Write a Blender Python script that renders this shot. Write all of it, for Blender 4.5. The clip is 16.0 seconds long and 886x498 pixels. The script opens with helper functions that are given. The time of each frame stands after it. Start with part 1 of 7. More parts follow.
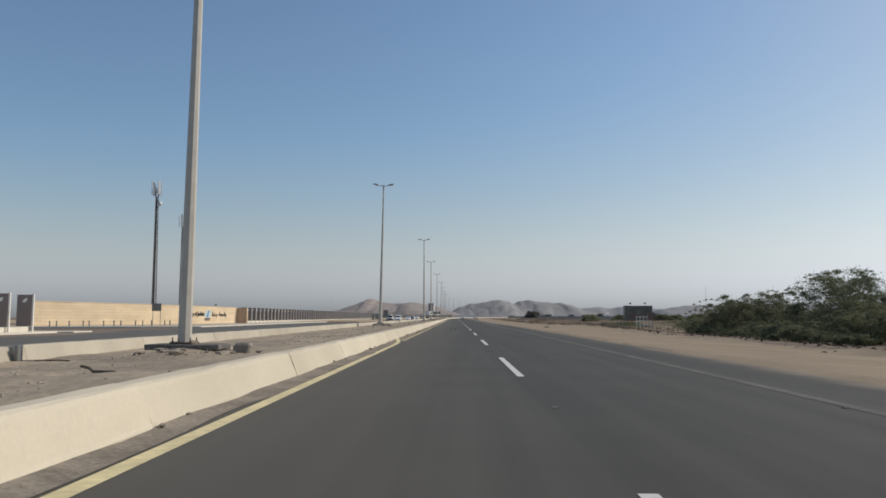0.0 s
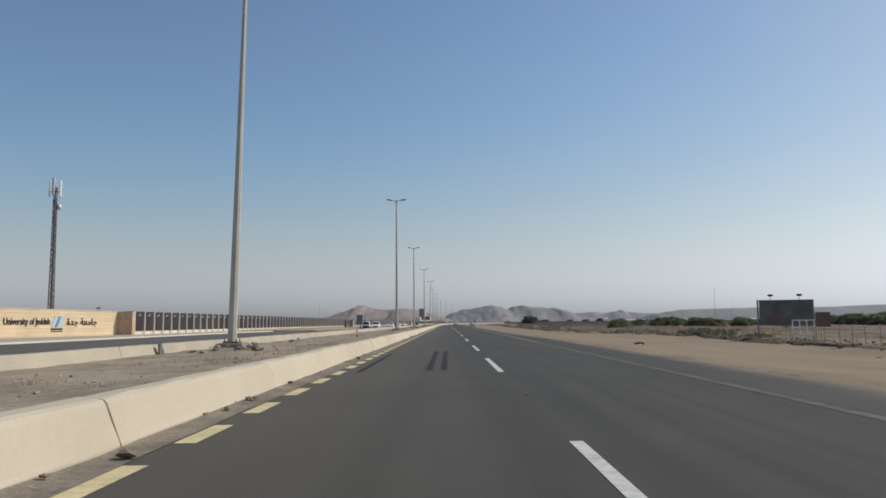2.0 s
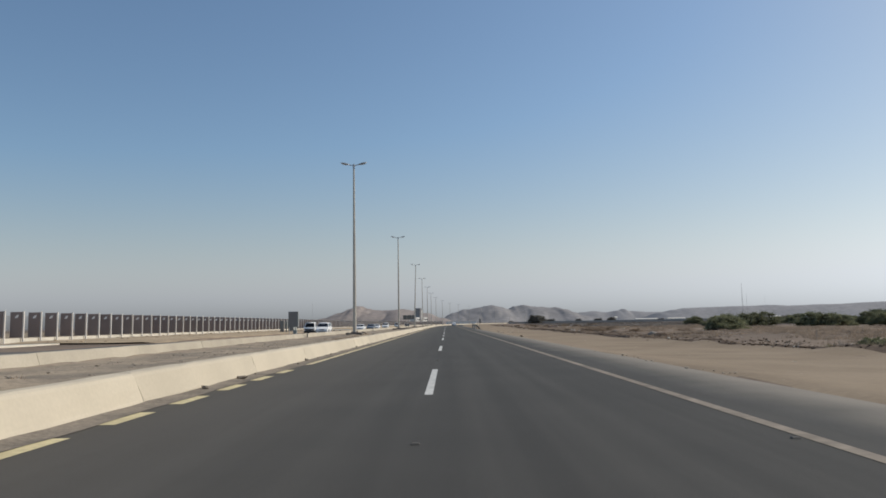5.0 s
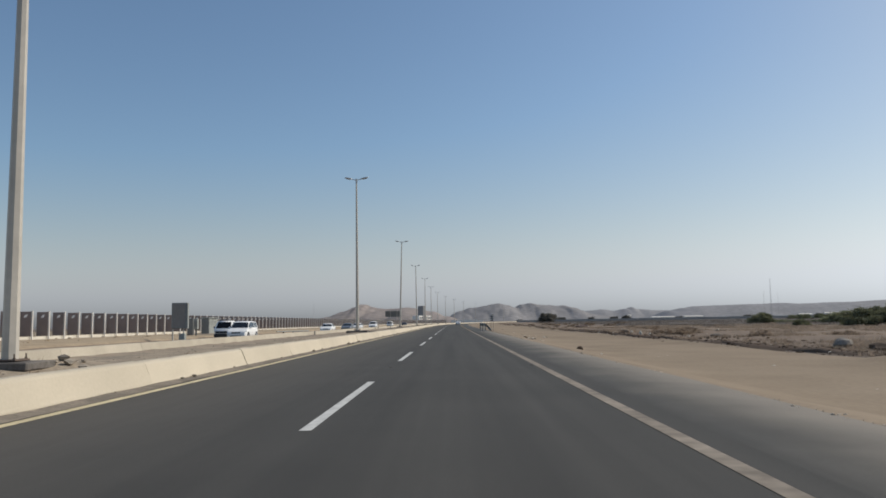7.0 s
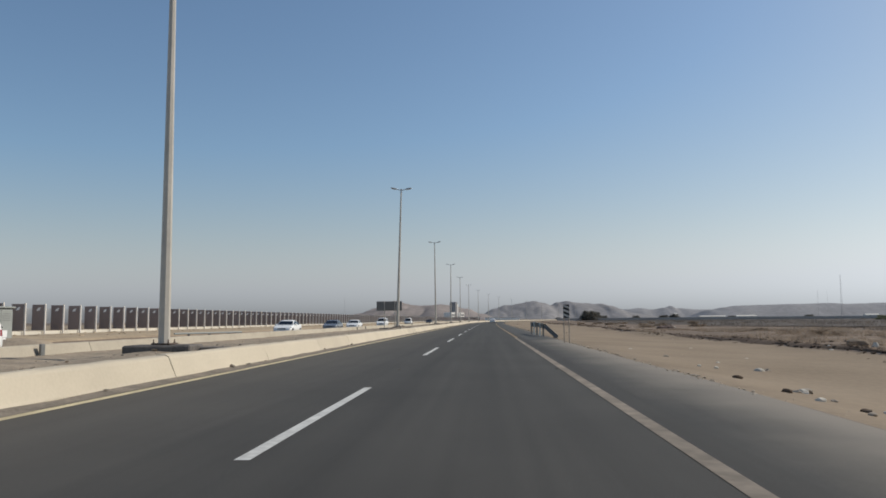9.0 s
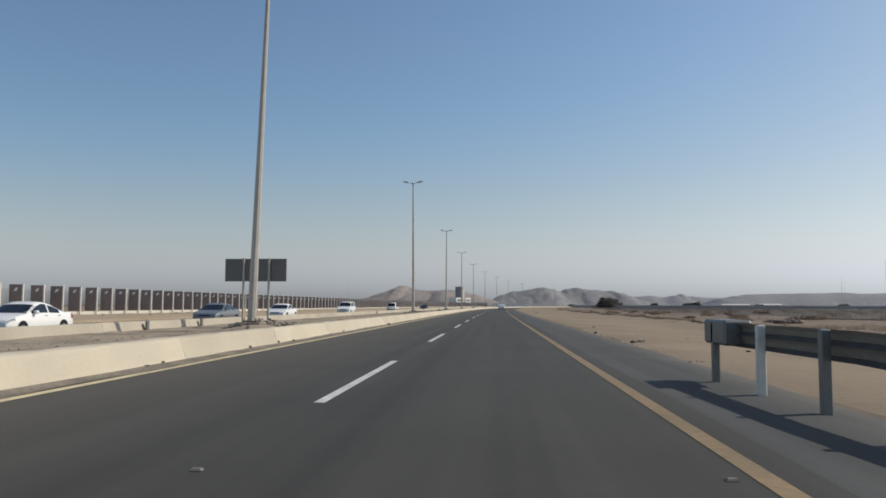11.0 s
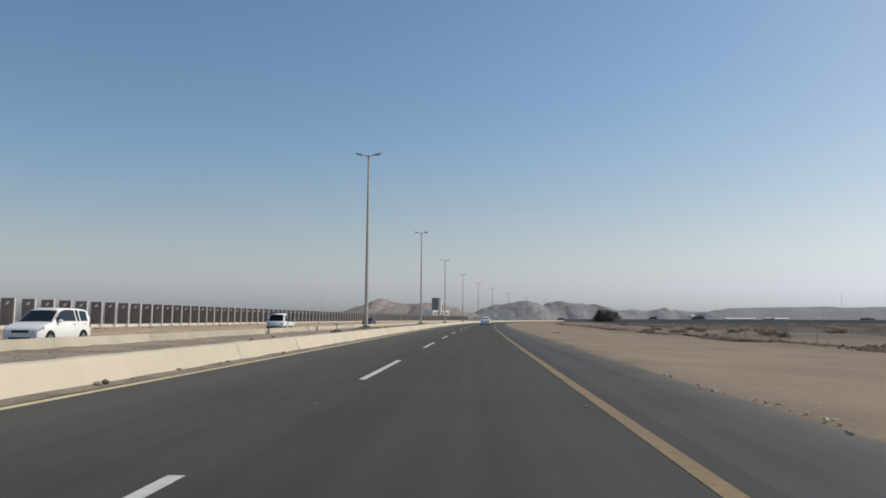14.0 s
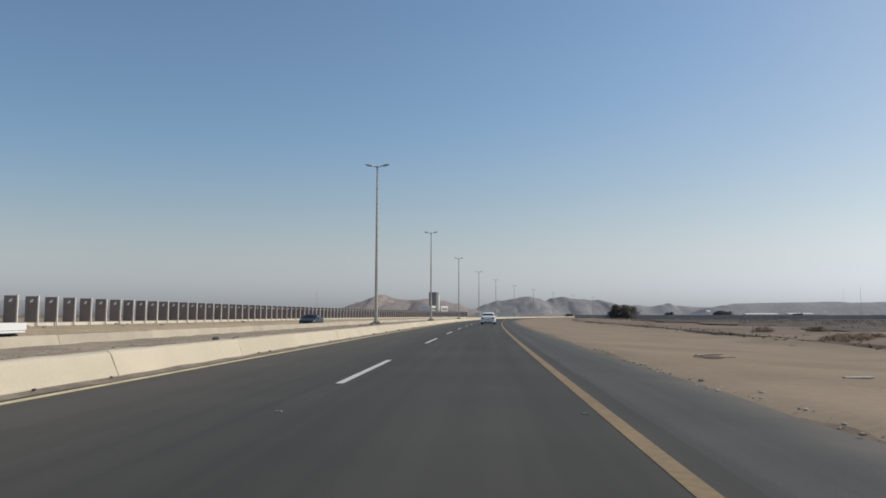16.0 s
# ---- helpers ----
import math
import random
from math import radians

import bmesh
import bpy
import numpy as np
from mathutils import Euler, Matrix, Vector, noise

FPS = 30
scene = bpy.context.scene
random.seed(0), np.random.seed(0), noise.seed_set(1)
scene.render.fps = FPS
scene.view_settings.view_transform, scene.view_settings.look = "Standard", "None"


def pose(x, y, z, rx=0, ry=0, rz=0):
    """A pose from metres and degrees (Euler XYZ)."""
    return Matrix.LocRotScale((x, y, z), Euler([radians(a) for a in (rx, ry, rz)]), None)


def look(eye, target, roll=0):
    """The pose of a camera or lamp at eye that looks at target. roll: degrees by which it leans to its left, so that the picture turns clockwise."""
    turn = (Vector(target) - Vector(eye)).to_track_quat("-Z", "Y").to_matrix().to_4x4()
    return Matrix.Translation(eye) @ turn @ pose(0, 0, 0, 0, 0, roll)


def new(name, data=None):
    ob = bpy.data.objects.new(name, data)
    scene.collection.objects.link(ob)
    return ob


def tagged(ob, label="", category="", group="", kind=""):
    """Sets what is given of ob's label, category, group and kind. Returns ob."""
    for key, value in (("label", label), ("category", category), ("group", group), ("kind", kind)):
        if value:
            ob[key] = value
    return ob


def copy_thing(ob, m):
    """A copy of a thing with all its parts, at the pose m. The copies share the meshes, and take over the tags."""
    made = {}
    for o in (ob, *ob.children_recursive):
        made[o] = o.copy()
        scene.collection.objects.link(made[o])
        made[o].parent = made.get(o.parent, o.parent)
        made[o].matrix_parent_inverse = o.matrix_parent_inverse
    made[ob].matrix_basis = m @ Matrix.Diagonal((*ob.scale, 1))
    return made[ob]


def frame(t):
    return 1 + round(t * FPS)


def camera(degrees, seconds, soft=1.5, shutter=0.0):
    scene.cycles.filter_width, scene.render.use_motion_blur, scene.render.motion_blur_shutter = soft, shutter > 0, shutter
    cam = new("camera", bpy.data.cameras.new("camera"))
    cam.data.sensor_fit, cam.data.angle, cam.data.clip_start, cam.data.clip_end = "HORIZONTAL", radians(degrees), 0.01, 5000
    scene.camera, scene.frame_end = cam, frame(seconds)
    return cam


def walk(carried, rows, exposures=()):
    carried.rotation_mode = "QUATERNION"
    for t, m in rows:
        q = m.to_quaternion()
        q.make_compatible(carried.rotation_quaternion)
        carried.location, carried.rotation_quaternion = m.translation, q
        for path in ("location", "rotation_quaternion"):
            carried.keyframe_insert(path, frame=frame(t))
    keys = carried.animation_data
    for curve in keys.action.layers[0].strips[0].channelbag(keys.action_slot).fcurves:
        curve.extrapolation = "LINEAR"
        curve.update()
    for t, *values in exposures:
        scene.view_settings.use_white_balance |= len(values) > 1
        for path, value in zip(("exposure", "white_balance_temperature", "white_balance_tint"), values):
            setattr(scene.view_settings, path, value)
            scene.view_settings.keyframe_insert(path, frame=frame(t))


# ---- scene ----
cam = camera(60.82, 16.0, 1.7)
# the camera: carried in a car along the carriageway, changing lanes once
PATH = [
    (0.0, pose(0.000, -0.000, 1.094, 95.126, 0.078, 1.043)),
    (0.5, pose(0.007, 10.865, 1.094, 94.793, 0.508, 0.743)),
    (1.0, pose(-0.031, 21.933, 1.094, 94.984, 0.518, 1.067)),
    (1.5, pose(-0.052, 33.112, 1.094, 95.382, 0.482, 1.406)),
    (2.0, pose(-0.002, 44.325, 1.094, 95.582, 0.525, 0.479)),
    (2.5, pose(0.095, 55.530, 1.094, 95.337, 0.450, 0.656)),
    (3.0, pose(0.270, 66.686, 1.094, 95.266, 0.367, 0.403)),
    (3.5, pose(0.505, 77.493, 1.094, 95.835, 0.733, 0.271)),
    (4.0, pose(0.775, 88.320, 1.094, 95.614, 0.969, 0.037)),
    (6.5, pose(2.244, 141.176, 1.094, 95.646, 0.986, 1.291)),
    (7.0, pose(2.482, 151.885, 1.094, 95.526, 1.030, 0.948)),
    (7.5, pose(2.603, 162.732, 1.094, 95.395, 1.130, 1.906)),
    (8.0, pose(2.680, 173.606, 1.094, 95.745, 0.950, 2.239)),
    (8.5, pose(2.699, 184.436, 1.094, 95.580, 0.690, 2.901)),
    (9.0, pose(2.718, 195.219, 1.094, 95.356, 0.493, 3.567)),
    (11.5, pose(2.487, 250.123, 1.094, 94.185, -0.168, 4.179)),
    (12.0, pose(2.460, 261.370, 1.094, 95.231, -0.458, 3.436)),
    (12.5, pose(2.490, 272.654, 1.094, 95.178, -0.215, 3.536)),
    (13.0, pose(2.485, 283.989, 1.094, 95.003, -0.355, 3.253)),
    (13.5, pose(2.424, 294.387, 1.094, 95.165, -0.330, 3.162)),
    (14.0, pose(2.423, 305.715, 1.094, 95.299, -0.197, 2.786)),
    (14.5, pose(2.447, 317.010, 1.094, 94.773, -0.468, 3.094)),
    (15.0, pose(2.524, 328.758, 1.094, 94.939, -0.201, 3.233)),
    (15.5, pose(2.517, 339.643, 1.094, 94.345, -0.453, 3.065)),
    (16.0, pose(2.644, 350.822, 1.094, 95.022, -0.044, 2.925)),
]
walk(cam, PATH)

# ---- light ----
SUN_EL, SUN_AZ = 40.0, 70.0          # degrees; azimuth from +y towards +x
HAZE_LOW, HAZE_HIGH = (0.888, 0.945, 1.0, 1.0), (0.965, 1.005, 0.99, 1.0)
world = bpy.data.worlds.new("desert_sky")
scene.world = world
world.use_nodes = True
wn = world.node_tree.nodes
sky = wn.new("ShaderNodeTexSky")
sky.sky_type = 'NISHITA'
sky.sun_disc = False
sky.sun_elevation = radians(SUN_EL)
sky.sun_rotation = radians(SUN_AZ)
sky.air_density, sky.dust_density, sky.ozone_density, sky.altitude = 1.0, 1.1, 2.0, 0.0
wn["Background"].inputs["Strength"].default_value = 0.11
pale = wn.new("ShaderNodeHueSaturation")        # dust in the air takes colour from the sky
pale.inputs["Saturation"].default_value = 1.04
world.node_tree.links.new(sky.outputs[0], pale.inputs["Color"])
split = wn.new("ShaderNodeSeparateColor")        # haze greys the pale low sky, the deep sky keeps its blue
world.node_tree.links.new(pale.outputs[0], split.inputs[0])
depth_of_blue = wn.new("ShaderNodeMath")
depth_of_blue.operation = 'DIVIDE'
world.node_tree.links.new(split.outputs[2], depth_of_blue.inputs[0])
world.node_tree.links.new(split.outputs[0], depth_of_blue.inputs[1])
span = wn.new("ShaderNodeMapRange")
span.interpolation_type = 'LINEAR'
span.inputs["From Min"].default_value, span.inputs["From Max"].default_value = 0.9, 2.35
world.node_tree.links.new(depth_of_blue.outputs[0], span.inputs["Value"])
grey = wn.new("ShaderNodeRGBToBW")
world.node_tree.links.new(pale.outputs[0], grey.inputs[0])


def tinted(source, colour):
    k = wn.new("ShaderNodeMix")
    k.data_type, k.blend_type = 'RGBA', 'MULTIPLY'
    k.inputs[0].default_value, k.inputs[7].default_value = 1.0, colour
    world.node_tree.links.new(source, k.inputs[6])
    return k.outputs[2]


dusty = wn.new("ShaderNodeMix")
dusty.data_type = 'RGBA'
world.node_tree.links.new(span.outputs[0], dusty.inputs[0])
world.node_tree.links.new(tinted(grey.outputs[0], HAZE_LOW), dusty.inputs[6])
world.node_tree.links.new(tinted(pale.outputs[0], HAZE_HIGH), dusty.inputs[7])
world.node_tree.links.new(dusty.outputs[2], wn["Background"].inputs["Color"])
sun_dir = Vector((math.sin(radians(SUN_AZ)) * math.cos(radians(SUN_EL)),
                  math.cos(radians(SUN_AZ)) * math.cos(radians(SUN_EL)), math.sin(radians(SUN_EL))))
sun = new("sun", bpy.data.lights.new("sun", "SUN"))
sun.data.energy, sun.data.angle, sun.data.color = 3.2, radians(0.6), (1.0, 0.935, 0.84)
sun.matrix_world = look(sun_dir * 100, (0, 0, 0))
scene.view_settings.exposure = 0.0


# ---- materials ----
def mat(name, base, rough=0.85, metal=0.0, grain=0.0, scale=8.0, big=0.0, big_scale=0.3, bump=0.0, bump_scale=30.0,
        per_object=0.0, spec=None):
    """A procedural surface: fine grain, larger stains, relief, and a shift from object to object."""
    m = bpy.data.materials.new(name)
    m.use_nodes = True
    nt = m.node_tree
    b = nt.nodes["Principled BSDF"]
    b.inputs["Roughness"].default_value, b.inputs["Metallic"].default_value = rough, metal
    b.inputs["Specular IOR Level"].default_value = spec if spec is not None else (0.5 if rough < 0.8 else 0.12)
    b.inputs["Base Color"].default_value = (*base, 1)
    geo = nt.nodes.new("ShaderNodeNewGeometry")
    out = None

    def times(a, lo, hi):
        r = nt.nodes.new("ShaderNodeMapRange")
        r.inputs["From Min"].default_value, r.inputs["From Max"].default_value = 0.25, 0.75
        r.inputs["To Min"].default_value, r.inputs["To Max"].default_value = lo, hi
        nt.links.new(a, r.inputs["Value"])
        return r.outputs["Result"]

    def mul(a, c):
        if a is None:
            return c
        k = nt.nodes.new("ShaderNodeMath")
        k.operation = 'MULTIPLY'
        nt.links.new(a, k.inputs[0]), nt.links.new(c, k.inputs[1])
        return k.outputs[0]

    def tex(s, detail=4.0):
        n = nt.nodes.new("ShaderNodeTexNoise")
        n.inputs["Scale"].default_value, n.inputs["Detail"].default_value = s, detail
        nt.links.new(geo.outputs["Position"], n.inputs["Vector"])
        return n.outputs["Fac"]
    if grain:
        out = mul(out, times(tex(scale), 1 - grain, 1 + grain))
    if big:
        out = mul(out, times(tex(big_scale, 6.0), 1 - big, 1 + big))
    if per_object:
        info = nt.nodes.new("ShaderNodeObjectInfo")
        r = nt.nodes.new("ShaderNodeMapRange")
        r.inputs["To Min"].default_value, r.inputs["To Max"].default_value = 1 - per_object, 1 + per_object
        nt.links.new(info.outputs["Random"], r.inputs["Value"])
        out = mul(out, r.outputs["Result"])
    if out is not None:
        mix = nt.nodes.new("ShaderNodeVectorMath")
        mix.operation = 'SCALE'
        mix.inputs[0].default_value = base
        nt.links.new(out, mix.inputs["Scale"])
        nt.links.new(mix.outputs[0], b.inputs["Base Color"])
    if bump:
        n = tex(bump_scale, 5.0)
        bp = nt.nodes.new("ShaderNodeBump")
        bp.inputs["Strength"].default_value, bp.inputs["Distance"].default_value = bump, 0.02
        nt.links.new(n, bp.inputs["Height"])
        nt.links.new(bp.outputs["Normal"], b.inputs["Normal"])
    return m


def blend_mat(name, a, b_col, rough, lo, hi, scale, grain=0.12, gscale=12.0, bump=0.3, bump_scale=25.0):
    """Two colours mixed by a large noise, with grain on top."""
    m = mat(name, a, rough, grain=grain, scale=gscale, bump=bump, bump_scale=bump_scale)
    nt = m.node_tree
    scale_node = [n for n in nt.nodes if n.bl_idname == "ShaderNodeVectorMath"][0]
    geo = [n for n in nt.nodes if n.bl_idname == "ShaderNodeNewGeometry"][0]
    n = nt.nodes.new("ShaderNodeTexNoise")
    n.inputs["Scale"].default_value, n.inputs["Detail"].default_value = scale, 7.0
    nt.links.new(geo.outputs["Position"], n.inputs["Vector"])
    r = nt.nodes.new("ShaderNodeValToRGB")
    r.color_ramp.elements[0].position, r.color_ramp.elements[1].position = lo, hi
    r.color_ramp.elements[0].color, r.color_ramp.elements[1].color = (*a, 1), (*b_col, 1)
    nt.links.new(n.outputs["Fac"], r.inputs["Fac"])
    nt.links.new(r.outputs["Color"], scale_node.inputs[0])
    return m


def asphalt_mat(name, base, dust, edge_lo, edge_hi, film_share=0.0):
    """Asphalt with wheel tracks, and sand blown over its edge (offset from the lane line is in the uv's x, metres along in y)."""
    m = mat(name, base, 0.94, grain=0.2, scale=60.0, big=0.14, big_scale=0.35, bump=0.25, bump_scale=120.0, spec=0.42)
    nt = m.node_tree
    b = nt.nodes["Principled BSDF"]
    col = [n for n in nt.nodes if n.bl_idname == "ShaderNodeVectorMath"][0].outputs[0]
    uv = nt.nodes.new("ShaderNodeUVMap")
    sep = nt.nodes.new("ShaderNodeSeparateXYZ")
    nt.links.new(uv.outputs[0], sep.inputs[0])
    # long streaks along the lanes
    mp = nt.nodes.new("ShaderNodeMapping")
    mp.inputs["Scale"].default_value = (2.2, 0.03, 1.0)
    nt.links.new(uv.outputs[0], mp.inputs["Vector"])
    st = nt.nodes.new("ShaderNodeTexNoise")
    st.inputs["Scale"].default_value, st.inputs["Detail"].default_value = 1.0, 3.0
    nt.links.new(mp.outputs[0], st.inputs["Vector"])
    sr = nt.nodes.new("ShaderNodeMapRange")
    sr.inputs["From Min"].default_value, sr.inputs["From Max"].default_value = 0.3, 0.7
    sr.inputs["To Min"].default_value, sr.inputs["To Max"].default_value = 0.8, 1.22
    nt.links.new(st.outputs["Fac"], sr.inputs["Value"])
    sc = nt.nodes.new("ShaderNodeVectorMath")
    sc.operation = 'SCALE'
    nt.links.new(col, sc.inputs[0]), nt.links.new(sr.outputs[0], sc.inputs["Scale"])
    # blown sand
    geo = [n for n in nt.nodes if n.bl_idname == "ShaderNodeNewGeometry"][0]
    dn = nt.nodes.new("ShaderNodeTexNoise")
    dn.inputs["Scale"].default_value, dn.inputs["Detail"].default_value = 0.5, 8.0
    nt.links.new(geo.outputs["Position"], dn.inputs["Vector"])
    wob = nt.nodes.new("ShaderNodeMath")
    wob.operation = 'MULTIPLY_ADD'
    wob.inputs[1].default_value = 1.4
    nt.links.new(dn.outputs["Fac"], wob.inputs[0]), nt.links.new(sep.outputs["X"], wob.inputs[2])
    er = nt.nodes.new("ShaderNodeMapRange")
    er.interpolation_type = 'SMOOTHSTEP'
    er.inputs["From Min"].default_value, er.inputs["From Max"].default_value = edge_lo + 0.7, edge_hi + 0.7
    er.inputs["To Max"].default_value = 0.85
    nt.links.new(wob.outputs[0], er.inputs["Value"])
    mx = nt.nodes.new("ShaderNodeMix")
    mx.data_type = 'RGBA'
    mx.inputs["B"].default_value = (*dust, 1)
    mx.inputs[7].default_value = (*dust, 1)
    nt.links.new(er.outputs[0], mx.inputs[0])
    nt.links.new(sc.outputs[0], mx.inputs[6])
    il = nt.nodes.new("ShaderNodeMapRange")          # a thinner film of dust along the inner edge
    il.interpolation_type = 'SMOOTHSTEP'
    il.inputs["From Min"].default_value, il.inputs["From Max"].default_value = 1.0, -2.7
    il.inputs["To Max"].default_value = film_share
    nt.links.new(wob.outputs[0], il.inputs["Value"])
    film = nt.nodes.new("ShaderNodeMix")
    film.data_type = 'RGBA'
    film.inputs[7].default_value = (0.135, 0.117, 0.093, 1)
    nt.links.new(il.outputs[0], film.inputs[0])
    nt.links.new(mx.outputs[2], film.inputs[6])
    nt.links.new(film.outputs[2], b.inputs["Base Color"])
    return m


SAND = (0.284, 0.22, 0.153)
M_ground = blend_mat("desert_soil", (0.222, 0.168, 0.124), (0.158, 0.121, 0.092), 0.95, 0.42, 0.62, 0.03, grain=0.22, gscale=1.5, bump=0.6, bump_scale=3.0)
M_sand = blend_mat("pale_sand", SAND, (0.236, 0.181, 0.124), 0.95, 0.40, 0.66, 0.22, grain=0.10, gscale=6.0, bump=0.4, bump_scale=9.0)
M_sand_far = blend_mat("tan_sand", (0.42, 0.325, 0.215), (0.33, 0.255, 0.17), 0.95, 0.40, 0.66, 0.3, grain=0.18, gscale=3.0, bump=0.7, bump_scale=5.0)
M_median = blend_mat("median_soil", (0.352, 0.284, 0.206), (0.245, 0.202, 0.153), 0.95, 0.40, 0.62, 0.5, grain=0.25, gscale=7.0, bump=0.9, bump_scale=14.0)
M_asphalt = asphalt_mat("asphalt", (0.0475, 0.0438, 0.0375), (0.22, 0.17, 0.12), 4.7, 6.2, 0.40)
M_asphalt_old = asphalt_mat("old_asphalt", (0.098, 0.089, 0.077), (0.27, 0.22, 0.165), 40.0, 60.0)
M_barrier = mat("cream_painted_concrete", (0.52, 0.452, 0.345), 0.8, grain=0.04, scale=18.0, big=0.08, big_scale=0.5, bump=0.02, bump_scale=22.0, per_object=0.06)
M_barrier_far = mat("dusty_concrete", (0.42, 0.37, 0.29), 0.85, grain=0.07, scale=18.0, big=0.12, big_scale=0.8, bump=0.1, bump_scale=22.0, per_object=0.07)
M_conc = mat("grey_concrete", (0.25, 0.222, 0.188), 0.9, grain=0.15, scale=14.0, big=0.2, big_scale=1.5, bump=0.5, bump_scale=18.0)
M_dark_conc = mat("stained_concrete", (0.15, 0.135, 0.12), 0.92, grain=0.25, scale=12.0, big=0.25, big_scale=2.0, bump=0.8, bump_scale=10.0)
M_gutter = blend_mat("gutter_dirt", (0.25, 0.212, 0.168), (0.18, 0.155, 0.125), 0.95, 0.4, 0.6, 1.2, grain=0.25, gscale=14.0, bump=0.8, bump_scale=20.0)
M_kerb = mat("kerb_concrete", (0.66, 0.60, 0.49), 0.85, grain=0.08, scale=10.0, big=0.12, big_scale=0.6)
M_paving = mat("beige_paving", (0.42, 0.36, 0.28), 0.9, grain=0.1, scale=5.0, big=0.12, big_scale=0.4)
M_white = mat("white_road_paint", (0.54, 0.525, 0.48), 0.7, grain=0.22, scale=9.0, big=0.15, big_scale=2.5)
M_white_worn = mat("worn_white_road_paint", (0.118, 0.109, 0.094), 0.8, grain=0.35, scale=4.0, big=0.3, big_scale=0.6)
M_white_dusty = mat("dusty_white_road_paint", (0.25, 0.21, 0.165), 0.8, grain=0.3, scale=4.0, big=0.3, big_scale=0.6)
M_white_faint = mat("faint_white_road_paint", (0.165, 0.15, 0.13), 0.8, grain=0.35, scale=4.0, big=0.3, big_scale=0.6)
M_asphalt_dusty = asphalt_mat("dusty_asphalt", (0.050, 0.047, 0.041), (0.26, 0.225, 0.18), 3.9, 6.0)
M_asphalt_edge = asphalt_mat("shoulder_asphalt", (0.061, 0.0592, 0.055), (0.175, 0.15, 0.118), 4.9, 6.6)
M_field = blend_mat("dark_field_soil", (0.125, 0.105, 0.088), (0.09, 0.077, 0.066), 0.95, 0.4, 0.62, 0.05, grain=0.25, gscale=0.8, bump=0.8, bump_scale=1.5)
M_branch = mat("bleached_branch", (0.30, 0.25, 0.19), 0.9, grain=0.3, scale=14.0, big=0.25, big_scale=1.5, bump=0.4, bump_scale=40.0)
M_berm = blend_mat("dark_berm_earth", (0.095, 0.066, 0.047), (0.135, 0.098, 0.07), 0.95, 0.42, 0.66, 0.4, grain=0.25, gscale=4.0, bump=0.9, bump_scale=8.0)
M_yellow = mat("yellow_road_paint", (0.61, 0.51, 0.28), 0.7, grain=0.18, scale=9.0, big=0.2, big_scale=1.2)
M_yellow_pale = mat("faded_yellow_road_paint", (0.60, 0.50, 0.30), 0.75, grain=0.18, scale=9.0, big=0.2, big_scale=1.2)
M_orange = mat("ochre_road_paint", (0.225, 0.152, 0.072), 0.75, grain=0.2, scale=9.0, big=0.22, big_scale=0.7)
M_pole = mat("galvanised_pole", (0.50, 0.455, 0.385), 0.55, 0.1, grain=0.07, scale=6.0, big=0.12, big_scale=0.9)
M_lumi = mat("lamp_housing", (0.42, 0.43, 0.43), 0.4, 0.4, grain=0.05, scale=9.0)
M_lens = mat("lamp_glass", (0.55, 0.56, 0.55), 0.15)
M_bolt = mat("rusty_steel", (0.16, 0.12, 0.095), 0.7, 0.6, grain=0.2, scale=30.0)
M_wall = mat("sandstone_cladding", (0.70, 0.55, 0.37), 0.88, grain=0.07, scale=7.0, big=0.09, big_scale=0.5, bump=0.3, bump_scale=16.0, per_object=0.05)
M_wall_back = mat("wall_core", (0.40, 0.31, 0.21), 0.9, grain=0.1, scale=5.0, big=0.1)
M_panel = mat("dark_brown_screen_panel", (0.29, 0.225, 0.195), 0.6, 0.1, grain=0.12, scale=40.0, big=0.1, big_scale=1.0, per_object=0.08)
M_post = mat("grey_beige_post", (0.74, 0.68, 0.60), 0.7, grain=0.06, scale=12.0, big=0.08, big_scale=1.0, per_object=0.05)
M_emblem = mat("pale_emblem", (0.93, 0.88, 0.80), 0.6, grain=0.05)
M_rail = mat("grey_railing", (0.46, 0.42, 0.38), 0.55, 0.4, grain=0.05)
M_letters = mat("black_letters", (0.02, 0.02, 0.022), 0.4)
M_blue = mat("pale_blue_sign", (0.40, 0.56, 0.64), 0.5, grain=0.08, scale=4.0)
M_blue_dark = mat("blue_sign_mark", (0.05, 0.20, 0.38), 0.5)
M_steel = mat("grey_steel", (0.22, 0.22, 0.21), 0.5, 0.6, grain=0.1, scale=10.0, big=0.15)
M_signback = mat("sign_back_sheet", (0.235, 0.22, 0.205), 0.5, 0.4, grain=0.08, scale=6.0, big=0.12)
M_mast = mat("mast_steel", (0.13, 0.108, 0.10), 0.6, 0.3, grain=0.15, scale=2.0)
M_mast_red = mat("mast_red_paint", (0.17, 0.10, 0.085), 0.7, grain=0.15, scale=2.0)
M_antenna = mat("antenna_white", (0.62, 0.63, 0.62), 0.45, grain=0.04)
M_kiosk = mat("grey_cabinet_paint", (0.235, 0.235, 0.22), 0.6, 0.1, grain=0.08, scale=6.0, big=0.15, big_scale=0.8)
# pale paint, also used to brighten sides that face the sun
M_cab_light = mat("pale_and_lit_grey_paint", (0.31, 0.32, 0.29), 0.6, grain=0.06, scale=6.0, big=0.1)
M_bboard = mat("faded_billboard_sheet", (0.15, 0.138, 0.112), 0.7, grain=0.2, scale=3.0, big=0.3, big_scale=1.2)
M_rust = blend_mat("rust_patch", (0.20, 0.145, 0.122), (0.16, 0.125, 0.11), 0.85, 0.4, 0.6, 2.0)
M_white_metal = mat("chalky_white_metal", (0.74, 0.69, 0.60), 0.7, grain=0.12, scale=9.0)
